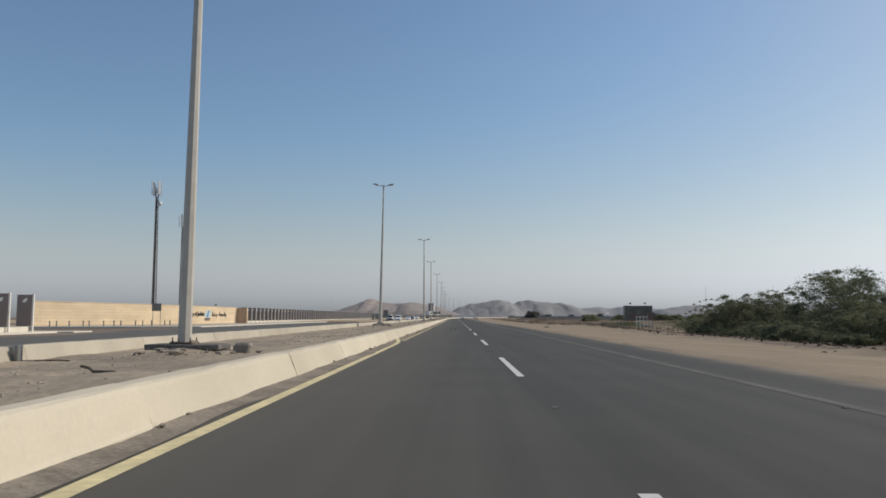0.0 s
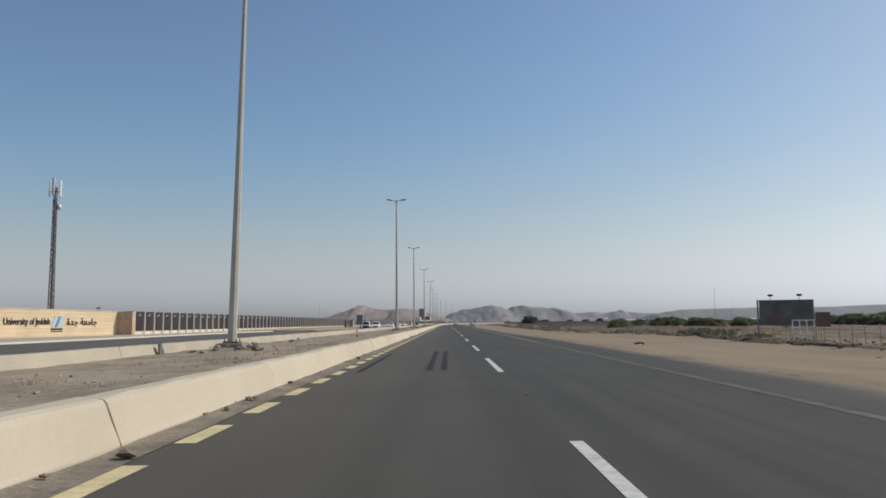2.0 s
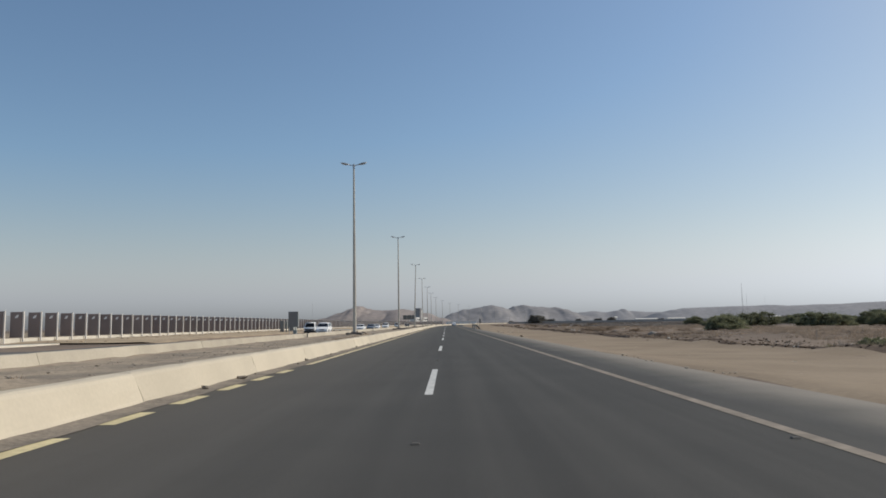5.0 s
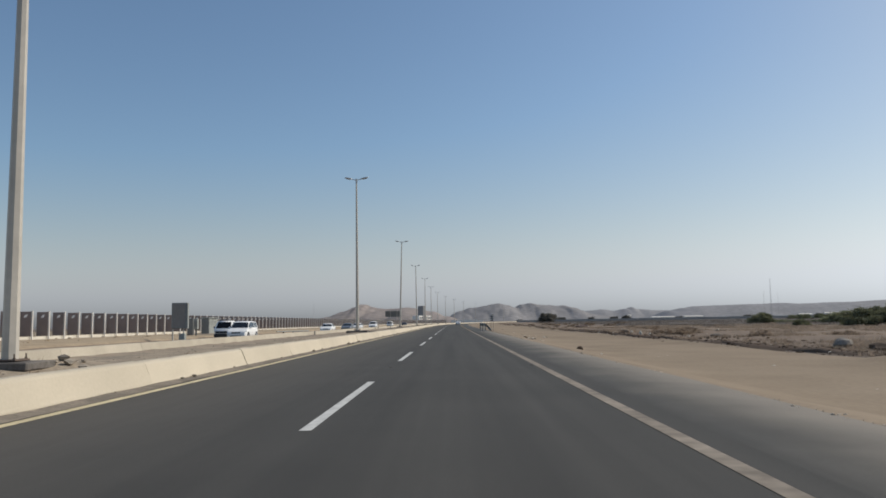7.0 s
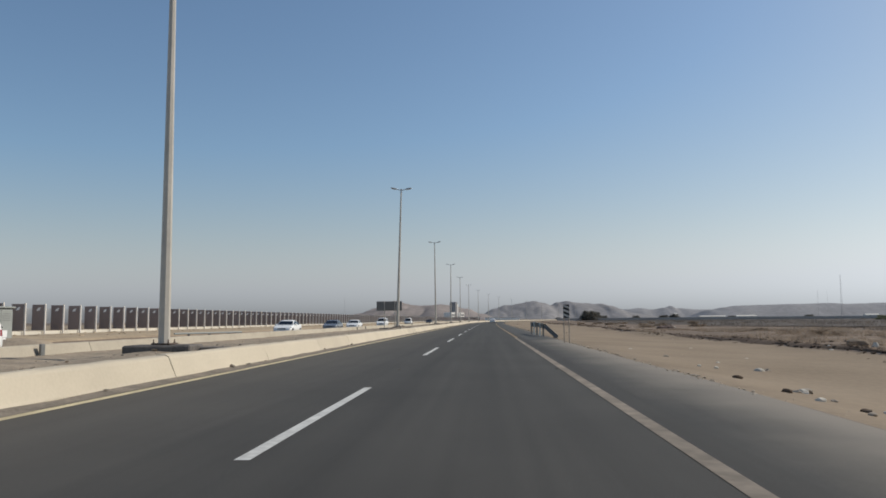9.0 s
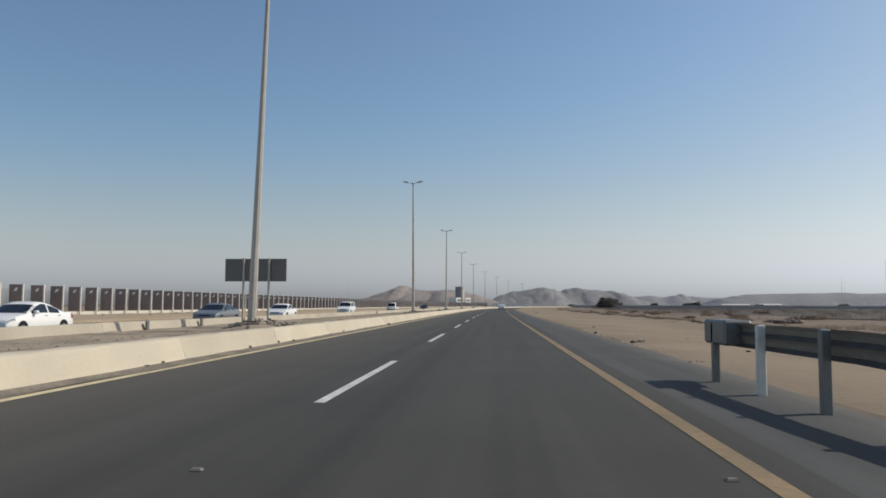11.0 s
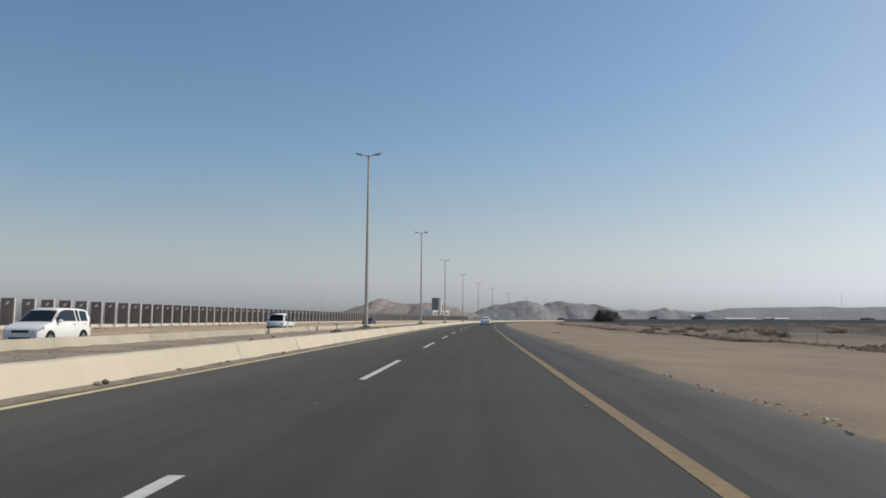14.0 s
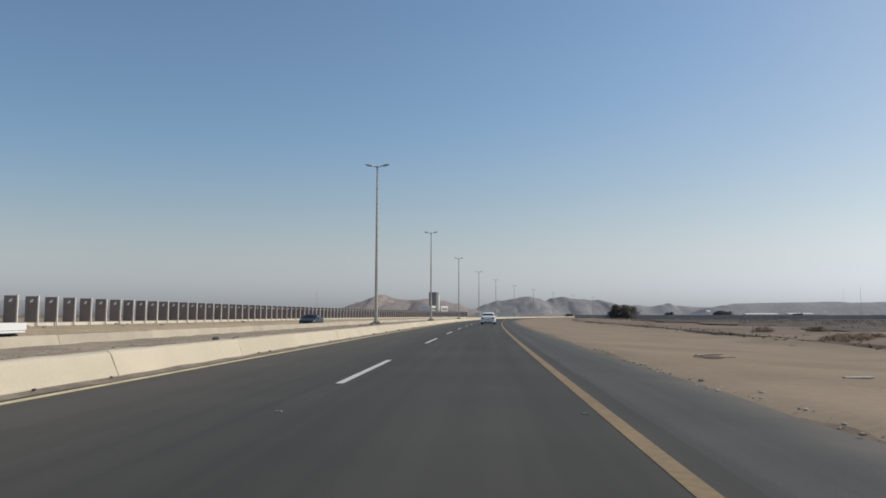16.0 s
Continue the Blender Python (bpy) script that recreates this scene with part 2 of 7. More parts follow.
M_wood = mat("weathered_stick", (0.42, 0.35, 0.28), 0.9, grain=0.2, scale=20.0)
M_bark = mat("grey_bark", (0.13, 0.10, 0.075), 0.95, grain=0.25, scale=20.0)
M_leaf = mat("dusty_leaf", (0.185, 0.19, 0.105), 0.7, grain=0.35, scale=1.3, big=0.25, big_scale=0.35, per_object=0.15)
# leaf colour greyed to imitate haze over the far trees
M_far_leaf = mat("hazed_grey_leaf", (0.175, 0.165, 0.14), 0.8, grain=0.3, scale=0.5, big=0.2, big_scale=0.1, per_object=0.15)
M_leaf_dark = mat("dark_leaf", (0.14, 0.152, 0.085), 0.75, grain=0.3, scale=1.3, big=0.25, big_scale=0.4, per_object=0.15)


def leafy(m, share):
    """Thin leaves let part of the light through."""
    nt = m.node_tree
    b = nt.nodes["Principled BSDF"]
    thin = nt.nodes.new("ShaderNodeBsdfTranslucent")
    nt.links.new(b.inputs["Base Color"].links[0].from_socket, thin.inputs["Color"])
    both = nt.nodes.new("ShaderNodeMixShader")
    both.inputs[0].default_value = share
    nt.links.new(b.outputs[0], both.inputs[1])
    nt.links.new(thin.outputs[0], both.inputs[2])
    nt.links.new(both.outputs[0], nt.nodes["Material Output"].inputs["Surface"])


leafy(M_leaf, 0.4)
leafy(M_leaf_dark, 0.4)
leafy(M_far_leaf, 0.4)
M_dry = mat("dry_scrub", (0.32, 0.25, 0.185), 0.9, grain=0.3, scale=3.0, per_object=0.25)
M_grass = mat("dry_green_grass", (0.30, 0.265, 0.175), 0.9, grain=0.3, scale=1.5, big=0.25, big_scale=0.3)
M_scrub = mat("grey_brown_scrub", (0.19, 0.163, 0.14), 0.9, grain=0.3, scale=0.6, big=0.25, big_scale=0.08)
M_brush = mat("brown_brush", (0.34, 0.27, 0.205), 0.9, grain=0.3, scale=1.2, big=0.3, big_scale=0.15)
M_farmast = mat("pale_mast_steel", (0.42, 0.40, 0.38), 0.6, grain=0.08)
M_stone = mat("rubble_stone", (0.32, 0.272, 0.215), 0.95, grain=0.2, scale=9.0, big=0.3, big_scale=0.9, bump=0.5, bump_scale=20.0)
M_sack = mat("white_plastic_film", (0.80, 0.78, 0.74), 0.5, grain=0.05)
for m_thin in (M_brush, M_grass, M_scrub, M_dry, M_sack):
    leafy(m_thin, 0.4)
M_gravel = mat("pale_gravel", (0.42, 0.35, 0.27), 0.95, grain=0.25, scale=12.0, big=0.35, big_scale=1.5)
M_litter = mat("pale_litter", (0.55, 0.50, 0.42), 0.8, grain=0.1)
# far rock colours, lightened and greyed to imitate distance haze
M_hill = blend_mat("hazed_hill_rock", (0.248, 0.236, 0.23), (0.222, 0.212, 0.208), 0.95, 0.40, 0.62, 0.006, grain=0.2, gscale=0.05, bump=1.0, bump_scale=0.02)
M_hill_warm = blend_mat("hazed_brown_rock", (0.275, 0.236, 0.212), (0.228, 0.20, 0.184), 0.95, 0.40, 0.62, 0.006, grain=0.2, gscale=0.05, bump=1.0, bump_scale=0.02)
M_mesa = blend_mat("hazed_grey_rock", (0.275, 0.268, 0.268), (0.245, 0.24, 0.241), 0.95, 0.40, 0.62, 0.004, grain=0.15, gscale=0.05, bump=1.0, bump_scale=0.02)
M_plaster = mat("white_plaster", (0.88, 0.84, 0.77), 0.8, grain=0.05, scale=0.5, big=0.06, big_scale=0.1)
M_tower = mat("grey_tower_plaster", (0.30, 0.29, 0.28), 0.8, grain=0.06, scale=0.4, big=0.08, big_scale=0.1)
M_block = mat("grey_block_wall", (0.46, 0.405, 0.355), 0.9, grain=0.12, scale=0.8, big=0.15, big_scale=0.05)
M_tyre = mat("tyre_rubber", (0.02, 0.02, 0.02), 0.85, grain=0.1, scale=20.0)
M_rim = mat("alloy_rim", (0.45, 0.45, 0.46), 0.3, 0.9)
M_glass = mat("dark_car_glass", (0.015, 0.017, 0.02), 0.06)
M_trim = mat("black_car_trim", (0.025, 0.025, 0.027), 0.5)
M_lamp_w = mat("headlamp_glass", (0.30, 0.315, 0.33), 0.1)
M_lamp_r = mat("tail_lamp_red", (0.30, 0.02, 0.02), 0.2)
M_plate = mat("plate_white", (0.6, 0.6, 0.58), 0.5)
M_chrome = mat("chrome", (0.55, 0.55, 0.56), 0.15, 1.0)
M_carwhite = mat("white_car_paint", (0.87, 0.845, 0.80), 0.25, grain=0.02, scale=3.0, big=0.05)
M_carsilver = mat("silver_car_paint", (0.25, 0.255, 0.26), 0.25, 0.45, grain=0.02, scale=3.0)
M_carblack = mat("black_car_paint", (0.03, 0.031, 0.033), 0.42, grain=0.02, scale=3.0)
M_black = mat("matt_black", (0.02, 0.02, 0.02), 0.7)
M_skid = mat("tyre_mark", (0.036, 0.034, 0.031), 0.8, grain=0.3, scale=12.0)


# ---- building helpers ----
def cx(y):
    """Where the lane line lies across the road, y metres along: straight at first, then bending to the right."""
    s = min(y, 600.0) / 100.0
    v = 1.175 - 0.09565 * s ** 2 + 0.004164 * s ** 3 - 0.012855 * s ** 4 + 0.0039203 * s ** 5 if s > 0 else 1.175
    if y > 600.0:
        d = min((y - 600.0) / 100.0, 4.0)
        v += 13.6 * d + 5.4 * d * d
        if y > 1000.0:
            v += 0.568 * (y - 1000.0)
    return v


def heading(y):
    """The road's turn from +y at y, in radians about z."""
    return -math.atan2(cx(y + 1.0) - cx(y - 1.0), 2.0)


def at(off, y, z=0.0, turn=0.0):
    return Matrix.Translation((cx(y) + off, y, z)) @ Matrix.Rotation(heading(y) + turn, 4, 'Z')


def link(name, bm, material, parent=None, smooth=False):
    me = bpy.data.meshes.new(name)
    bm.to_mesh(me)
    bm.free()
    return link_me(name, me, material, parent, smooth)


def link_me(name, me, material, parent=None, smooth=False):
    if material is not None and not me.materials:
        me.materials.append(material)
    if smooth:
        me.polygons.foreach_set("use_smooth", [True] * len(me.polygons))
    ob = new(name, me)
    if parent is not None:
        ob.parent = parent
    return ob


def part(name, bm, material, parent, label="", smooth=False):
    return tagged(link(name, bm, material, parent, smooth), label)


def empty(name, label, category, group="", kind=""):
    return tagged(new(name), label, category, group, kind)


def box(bm, x0, y0, z0, x1, y1, z1, bevel=0.0, m=None):
    r = bmesh.ops.create_cube(bm, size=1.0)
    vs = r["verts"]
    for v in vs:
        v.co = Vector(((x0 + x1) / 2 + v.co.x * (x1 - x0), (y0 + y1) / 2 + v.co.y * (y1 - y0), (z0 + z1) / 2 + v.co.z * (z1 - z0)))
    if bevel:
        es = list({e for v in vs for e in v.link_edges})
        r2 = bmesh.ops.bevel(bm, geom=es, offset=bevel, segments=1, affect='EDGES', profile=0.5)
        vs = list({v for f in r2["faces"] for v in f.verts} | {v for v in vs if v.is_valid})
    if m is not None:
        bmesh.ops.transform(bm, matrix=m, verts=vs)
    return vs


def rod(bm, a, b, r0, r1=None, n=8):
    a, b = Vector(a), Vector(b)
    r1 = r0 if r1 is None else r1
    d = b - a
    m = Matrix.Translation((a + b) / 2) @ d.to_track_quat('Z', 'Y').to_matrix().to_4x4()
    return bmesh.ops.create_cone(bm, cap_ends=True, segments=n, radius1=r0, radius2=r1, depth=d.length, matrix=m)["verts"]


def prism(bm, outline, x0, x1):
    """An outline in y, z drawn out from x0 to x1."""
    a = [bm.verts.new((x0, y, z)) for y, z in outline]
    b = [bm.verts.new((x1, y, z)) for y, z in outline]
    n = len(outline)
    bm.faces.new(a)
    bm.faces.new(list(reversed(b)))
    for i in range(n):
        bm.faces.new((a[i], b[i], b[(i + 1) % n], a[(i + 1) % n]))
    bmesh.ops.recalc_face_normals(bm, faces=bm.faces[:])
    return a + b


def sheet(name, offs, ys, height, material, label, category, uv=False, wob=0.0, spread=None):
    """A strip of surface that follows the road: offsets across, metres along, height(off, y)."""
    verts, faces = [], []
    rnd = random.Random(7)
    for y in ys:
        for i, o in enumerate(offs):
            edge = wob * (noise.noise(Vector((o * 3.1, y * 0.45, 1.7))) if i in (0, len(offs) - 1) else 0.0)
            oo = o + (spread(o, y) if spread else 0.0)
            verts.append((cx(y) + oo + edge, y, height(oo, y)))
    n = len(offs)
    for j in range(len(ys) - 1):
        for i in range(n - 1):
            faces.append((j * n + i, j * n + i + 1, (j + 1) * n + i + 1, (j + 1) * n + i))
    me = bpy.data.meshes.new(name)
    me.from_pydata(verts, [], faces)
    if uv:
        layer = me.uv_layers.new(name="along")
        co = [(offs[k % n], ys[k // n]) for k in range(len(verts))]
        for lp in me.loops:
            layer.data[lp.index].uv = co[lp.vertex_index]
    ob = link_me(name, me, material, smooth=True)
    return tagged(ob, label, category, kind="structure")


def steps(a, b, d):
    n = max(1, round((b - a) / d))
    return [a + (b - a) * i / n for i in range(n + 1)]


def nz(x, y, s, seed=0.0):
    return noise.noise(Vector((x * s, y * s, seed)))


# ---- the ground and the roads ----
BERM_Y = (0.0, 62.0, 84.0, 100.0, 125.0, 150.0, 205.0, 220.0, 250.0, 275.0, 310.0, 345.0, 385.0, 440.0)
BERM_O = (14.6, 15.4, 18.0, 19.2, 20.2, 18.8, 18.4, 16.6, 16.1, 16.5, 19.0, 19.8, 18.5, 20.0)
LAMP_AT = [(-5.84, 16.2), (-6.93, 68.5), (-5.10, 117.9), (-5.63, 165.6), (-5.58, 214.1), (-5.70, 263.8), (-5.69, 312.2), (-5.81, 360.3),
           (-5.75, 410.8), (-4.70, 460.4), (-2.17, 510.5), (1.90, 560.3), (7.47, 609.3)]
for k in range(1, 6):
    yk = 609.3 + 49.3 * k
    LAMP_AT.append((cx(yk) - 6.4, yk))


def berm_o(y):
    """How far right of the lane line the low berm runs, y metres along: it draws away from the road."""
    return float(np.interp(y, BERM_Y, BERM_O))


def opp_z(y):
    """The level of the far carriageway, which sinks below this one past the slip road."""
    k = min(max((y - 150.0) / 90.0, 0.0), 1.0)
    return -0.02 - 0.23 * k * k * (3 - 2 * k)


def verge_dip(y):
    """How much deeper the verge falls from the asphalt where the road is raised, nought to one."""
    k = min(max((y - 112.0) / 50.0, 0.0), 1.0, max((232.0 - y) / 34.0, 0.0))
    return k * k * (3 - 2 * k)


def ground_z(o, y):
    z = -0.10
    if -22.3 < o < -10.45:
        z = opp_z(y) - 0.10
    if o > 5.7:
        d = min((o - 5.7) / 8.0, 1.0)
        z = -0.03 - 0.36 * d + 0.05 * nz(o, y, 0.25) - 0.34 * verge_dip(y) * min((o - 5.7) / 3.4, 1.0) * (1.0 if o < 20 else max(0.0, (30.0 - o) / 10.0))
        z -= 0.18 * verge_dip(y) * math.exp(-((o - 9.2) / 2.2) ** 2)
        ob = o - berm_o(y) + 14.0
        if ob > 12.5:
            z += 0.28 * math.exp(-((ob - 14.0 - 0.8 * nz(y, 3.0, 0.06)) / 0.7) ** 2) - 0.10 * min((ob - 12.5) / 4, 1.0)
        if o > 20:
            z += 0.10 * nz(o, y, 0.06, 4.0)
        if 15 < o < 40 and 86 < y < 275:
            z += 0.5 * max(0.0, nz(o, y, 0.17, 12.0) - 0.05) * min((o - 15) / 3.0, 1.0)
    elif o < -22.3:
        d = min((-19.0 - o) / 8.0, 1.0)
        z = -0.10 + 0.16 * d * (1.0 if y > 175 else 0.3) + 0.06 * d * nz(o, y, 0.2) - (0.06 if o < -36 else 0.0)
        if 150 < y < 600 and -29 < o < -22.3:
            z += 0.12 * max(0.0, nz(o, y, 0.12, 9.0))
    return z


rows_y = steps(-120, 60, 12) + steps(62, 520, 2.6) + steps(530, 1000, 14) + [1200, 1500, 2000, 2600, 3300, 4200, 4950]
cols_o = [-4900, -2500, -1200, -600, -300, -150, -90, -60] + steps(-50, -24, 2.0) + [-22.4, -22.2, -15.0, -10.5, -10.4, 5.0, 5.6] + steps(6.0, 23.0, 0.5) + steps(24.5, 40, 2.6) + \
    [46, 55, 70, 90, 130, 200, 350, 600, 1200, 2500, 4900]
ground = sheet("ground", cols_o, rows_y, ground_z, M_ground, "flat brown desert plain reaching the horizon", "ground")
sand_y = steps(-40, 480, 0.8) + steps(486, 700, 6.0)
sheet("sand_verge", [5.55, 6.2, 7.0, 8.0, 9.0, 10.0, 11.0, 12.0, 12.8, 13.4], sand_y, lambda o, y: ground_z(o, y) + 0.02 + (0.03 if o > 6 else -0.03),
      M_sand, "pale beige sand verge beside the asphalt", "verge", wob=0.35,
      spread=lambda o, y: max(0.0, o - 7.0) / 6.4 * (berm_o(y) - 14.0))
sheet("sand_strip_opposite", steps(-37.5, -24.5, 1.3) + [-23.2, -22.0], steps(168, 640, 3.0), lambda o, y: ground_z(o, y) + 0.12 if o < -22.3 else opp_z(y) - 0.08, M_sand_far,
      "pale sand between the far carriageway and the screen fence", "verge", wob=1.2)
sheet("sand_lot", [-170, -110, -70, -50, -40.2], steps(136, 700, 6.0), lambda o, y: ground_z(o, y) + 0.09, M_sand_far, "pale bare sand lot behind the screen fence", "ground", wob=0.5,
      spread=lambda o, y: 0.0 if o > -60 else 30 * nz(y, 2.0, 0.03, 5.0) + max(0.0, 180 - y) * 1.2 * (-60 - o) / 110)
road_y = steps(-80, 980, 5.0)
road = sheet("road", [-4.25, -3.0, -1.5, 0.0, 1.5, 3.0, 4.0, 5.0, 5.85], road_y, lambda o, y: 0.0 if o < 5.8 else -0.05, M_asphalt,
             "dark grey asphalt carriageway with sand blown over its edge", "road", uv=True, wob=0.25)
sheet("road_opposite", [-21.6, -19.5, -17, -15, -12.5, -10.4], road_y, lambda o, y: opp_z(y), M_asphalt_old, "grey asphalt carriageway for oncoming traffic", "road", uv=True, wob=0.2)


def shoulder_z(o, y):
    return (0.004 if o > 3.9 else -0.004) - max(0.0, (110.0 - y) / 24.0) * 0.035 * max(0.0, 6.7 - o) - (0.044 if o > 5.8 else 0.0)


SHOULDER_O = [3.86, 4.25, 4.7, 5.2, 5.9]
sheet("shoulder", SHOULDER_O, steps(86, 236, 3.0), shoulder_z, M_asphalt_dusty, "pale dusty asphalt shoulder", "road", uv=True, wob=0.12)
sheet("shoulder", SHOULDER_O, steps(236, 480, 3.0), shoulder_z, M_asphalt_edge, "grey asphalt shoulder with a sandy rim", "road", uv=True, wob=0.12)
sheet("berm", [13.45, 13.8, 14.25, 14.65], steps(66, 640, 1.5), lambda o, y: ground_z(o, y) + (0.05 if abs(o - berm_o(y)) < 0.3 else -0.06), M_berm, "low dark earth berm at the edge of the sand", "berm", wob=0.9,
      spread=lambda o, y: berm_o(y) - 14.0)
sheet("dark_field", [39, 48, 55, 62, 70, 80, 90, 105, 120, 135, 150, 175, 200, 230, 260, 340, 420, 700], steps(268, 330, 3.0) + steps(339, 900, 9.0), lambda o, y: (-0.36 if 40 < o < 690 and y > 282 + 13 * nz(o, 3.0, 0.03, 8.0) else -0.75) + 0.06 * nz(o, y, 0.08, 5.0), M_field, "dark brown field with low scrub", "field", wob=9.0,
      spread=lambda o, y: max(0.0, 345 - y) * (0.25 + o / 500.0) + 5 * nz(y, o, 0.04, 2.0))


def slip_w(y):
    return -29.5 if y < 150 else max(-29.5 + (y - 150) * 0.2, -19.2)


def slip_road():
    ys = steps(-80, 198, 4.0)
    verts, faces = [], []
    for y in ys:
        for k in range(4):
            o = -21.5 + (min(slip_w(y), -21.5) + 21.5) * k / 3
            verts.append((cx(y) + o, y, -0.035))
    for j in range(len(ys) - 1):
        for i in range(3):
            faces.append((j * 4 + i + 1, j * 4 + i, (j + 1) * 4 + i, (j + 1) * 4 + i + 1))
    me = bpy.data.meshes.new("slip_road")
    me.from_pydata(verts, [], faces)
    layer = me.uv_layers.new(name="along")
    for lp in me.loops:
        v = verts[lp.vertex_index]
        layer.data[lp.index].uv = (v[0], v[1])
    tagged(link_me("slip_road", me, M_asphalt_old), "grey asphalt slip road in front of the campus wall", "road", kind="structure")


slip_road()


def median_z(o, y):
    t = (-4.75 - o) / 5.3
    z = 0.36 - 0.12 * math.sin(min(max(t, 0), 1) * math.pi) + 0.05 * nz(o, y, 0.9) + 0.03 * nz(o, y, 2.3, 3.0) - 0.10 * max(t - 0.6, 0)
    far = min(max((y - 128.0) / 24.0, 0.0), 1.0)
    z -= far * 0.08 * max(0.0, (t - 0.35) / 0.65) ** 1.2 + (1 - far) * 0.10 * max(0.0, (t - 0.55) / 0.45)
    for px, py in LAMP_AT[:9]:
        if abs(y - py) < 6:
            d2 = ((cx(y) + o - px) / 0.9) ** 2 + ((y - py - 0.8) / 2.2) ** 2
            z += 0.27 * math.exp(-d2) * (0.75 + 0.7 * nz(o, y, 1.1, 8.0))
    return z


sheet("median", steps(-10.0, -4.46, 0.3), steps(-20, 470, 0.8) + steps(474, 960, 6.0), median_z, M_median,
      "grey brown earth median with gravel and rubble", "median")
sheet("gutter_dirt", [-4.25, -4.05, -3.9, -3.73], steps(-20, 480, 0.7), lambda o, y: 0.008 + (0.05 if o < -4.2 else 0.02 if o < -3.95 else 0.0) * (1 + nz(o, y, 0.8)),
      M_gutter, "brown dirt collected along the barrier foot", "dirt", wob=0.12)


# road markings, each a thin painted slab on the asphalt
def stripe(name, off, y0, y1, w, material, parent, z=0.004):
    ys = steps(y0, y1, 4.0) if y1 - y0 > 8 else [y0, y1]
    verts = []
    for y in ys:
        verts += [(cx(y) + off - w / 2, y, z), (cx(y) + off + w / 2, y, z)]
    faces = [(2 * i, 2 * i + 1, 2 * i + 3, 2 * i + 2) for i in range(len(ys) - 1)]
    me = bpy.data.meshes.new(name)
    me.from_pydata(verts, [], faces)
    return link_me(name, me, material, parent)


DASH_END = [4.8, 20.4, 35.8, 51.4, 67.6, 80.4, 95.6, 112.2, 127.8, 146.5, 166.2, 180.2, 194.5, 207.6, 225.2, 239.5, 253.8, 268.1, 282.4, 295.4, 311.0,
            325.8, 341.0, 355.0, 369.4, 387.0]
for k in range(14):
    DASH_END.append(402.0 + 15.0 * k)
for y in DASH_END:
    stripe("lane_dash", 0.0, y - 6.4, y, 0.13, M_white, road)
stripe("edge_line", 3.6, -60, 85, 0.19, M_white_worn, road)
stripe("edge_line", 3.62, 85, 125, 0.16, M_white_dusty, road)
stripe("edge_line", 3.62, 125, 240, 0.17, M_white_dusty, road)
stripe("edge_line", 3.69, 240, 700, 0.17, M_orange, road)
stud_bm = bmesh.new()
bmesh.ops.create_cube(stud_bm, size=1.0)
for v in stud_bm.verts:
    v.co = Vector((v.co.x * (0.085 if v.co.z < 0 else 0.06), v.co.y * (0.06 if v.co.z < 0 else 0.035), 0.004 + (v.co.z + 0.5) * 0.014))
stud_me = bpy.data.meshes.new("road_stud")
stud_bm.to_mesh(stud_me)
stud_bm.free()
stud_me.materials.append(M_white_faint)
for y in DASH_END[:30]:
    for off in (0.0, 3.45):
        ob = new("road_stud", stud_me)
        ob.parent = road
        ob.location = (cx(y + 4.4) + off, y + 4.4, 0.0)
stripe("median_line", -3.62, -60, 29.5, 0.18, M_yellow, road)
# the line's end, which swings in to the barrier's foot
verts = []
for k in range(15):
    y = 29.5 + 7.1 * k / 14
    o = -3.62 - 0.44 * ((y - 29.5) / 7.1) ** 2.2
    z = 0.006 + 0.046 * max(0.0, -3.66 - o) / 0.4
    verts += [(cx(y) + o - 0.09, y, z), (cx(y) + o + 0.09, y, z)]
me = bpy.data.meshes.new("median_line")
me.from_pydata(verts, [], [(2 * i, 2 * i + 1, 2 * i + 3, 2 * i + 2) for i in range(14)])
link_me("median_line", me, M_yellow, road)
for k in range(-8, 34):
    y = float(np.interp(k, (-8, 0, 4, 11, 34), (35.0, 53.8, 63.0, 77.8, 129.6)))
    stripe("median_dash", -3.62, y, y + 1.25, 0.21, M_yellow, road)
stripe("median_line", -3.62, 131.0, 720, 0.17, M_yellow_pale, road)
for xo, y0, y1 in ((-1.62, 62.0, 73.4), (-1.27, 62.0, 73.4)):
    stripe("tyre_mark", xo, y0, y1, 0.15, M_skid, road, 0.006)
stripe("tyre_mark", -3.2, 61.5, 71.5, 0.12, M_skid, road, 0.006)


# ---- concrete barriers along the median ----
SEG = 6.8


def barrier_mesh(name, profile, seed, material):
    """One barrier segment, its sloping face towards +x; profile in x, z; along y from 0 to SEG, with chamfered ends and a worn top edge."""
    rnd = random.Random(seed)
    ys = [0.005, 0.014] + [SEG * k / 10 for k in range(1, 10)] + [SEG - 0.014, SEG - 0.005]
    verts, faces = [], []
    n = len(profile)
    for j, y in enumerate(ys):
        inset = 0.005 if j in (0, len(ys) - 1) else 0.0
        for i, (x, z) in enumerate(profile):
            wear = rnd.uniform(-0.012, 0.004) if 0 < i < n - 1 else 0.0
            verts.append((x - inset * (1 if i < n // 2 else -1) + rnd.uniform(-0.004, 0.004), y, z + wear - inset))
    for j in range(len(ys) - 1):
        for i in range(n - 1):
            faces.append((j * n + i, j * n + i + 1, (j + 1) * n + i + 1, (j + 1) * n + i))
    faces.append(tuple(range(n)))
    faces.append(tuple(reversed([(len(ys) - 1) * n + i for i in range(n)])))
    me = bpy.data.meshes.new(name)
    me.from_pydata(verts, [], faces)
    me.materials.append(material)
    bm = bmesh.new()
    bm.from_mesh(me)
    bmesh.ops.recalc_face_normals(bm, faces=bm.faces[:])
    bm.to_mesh(me)
    bm.free()
    return me


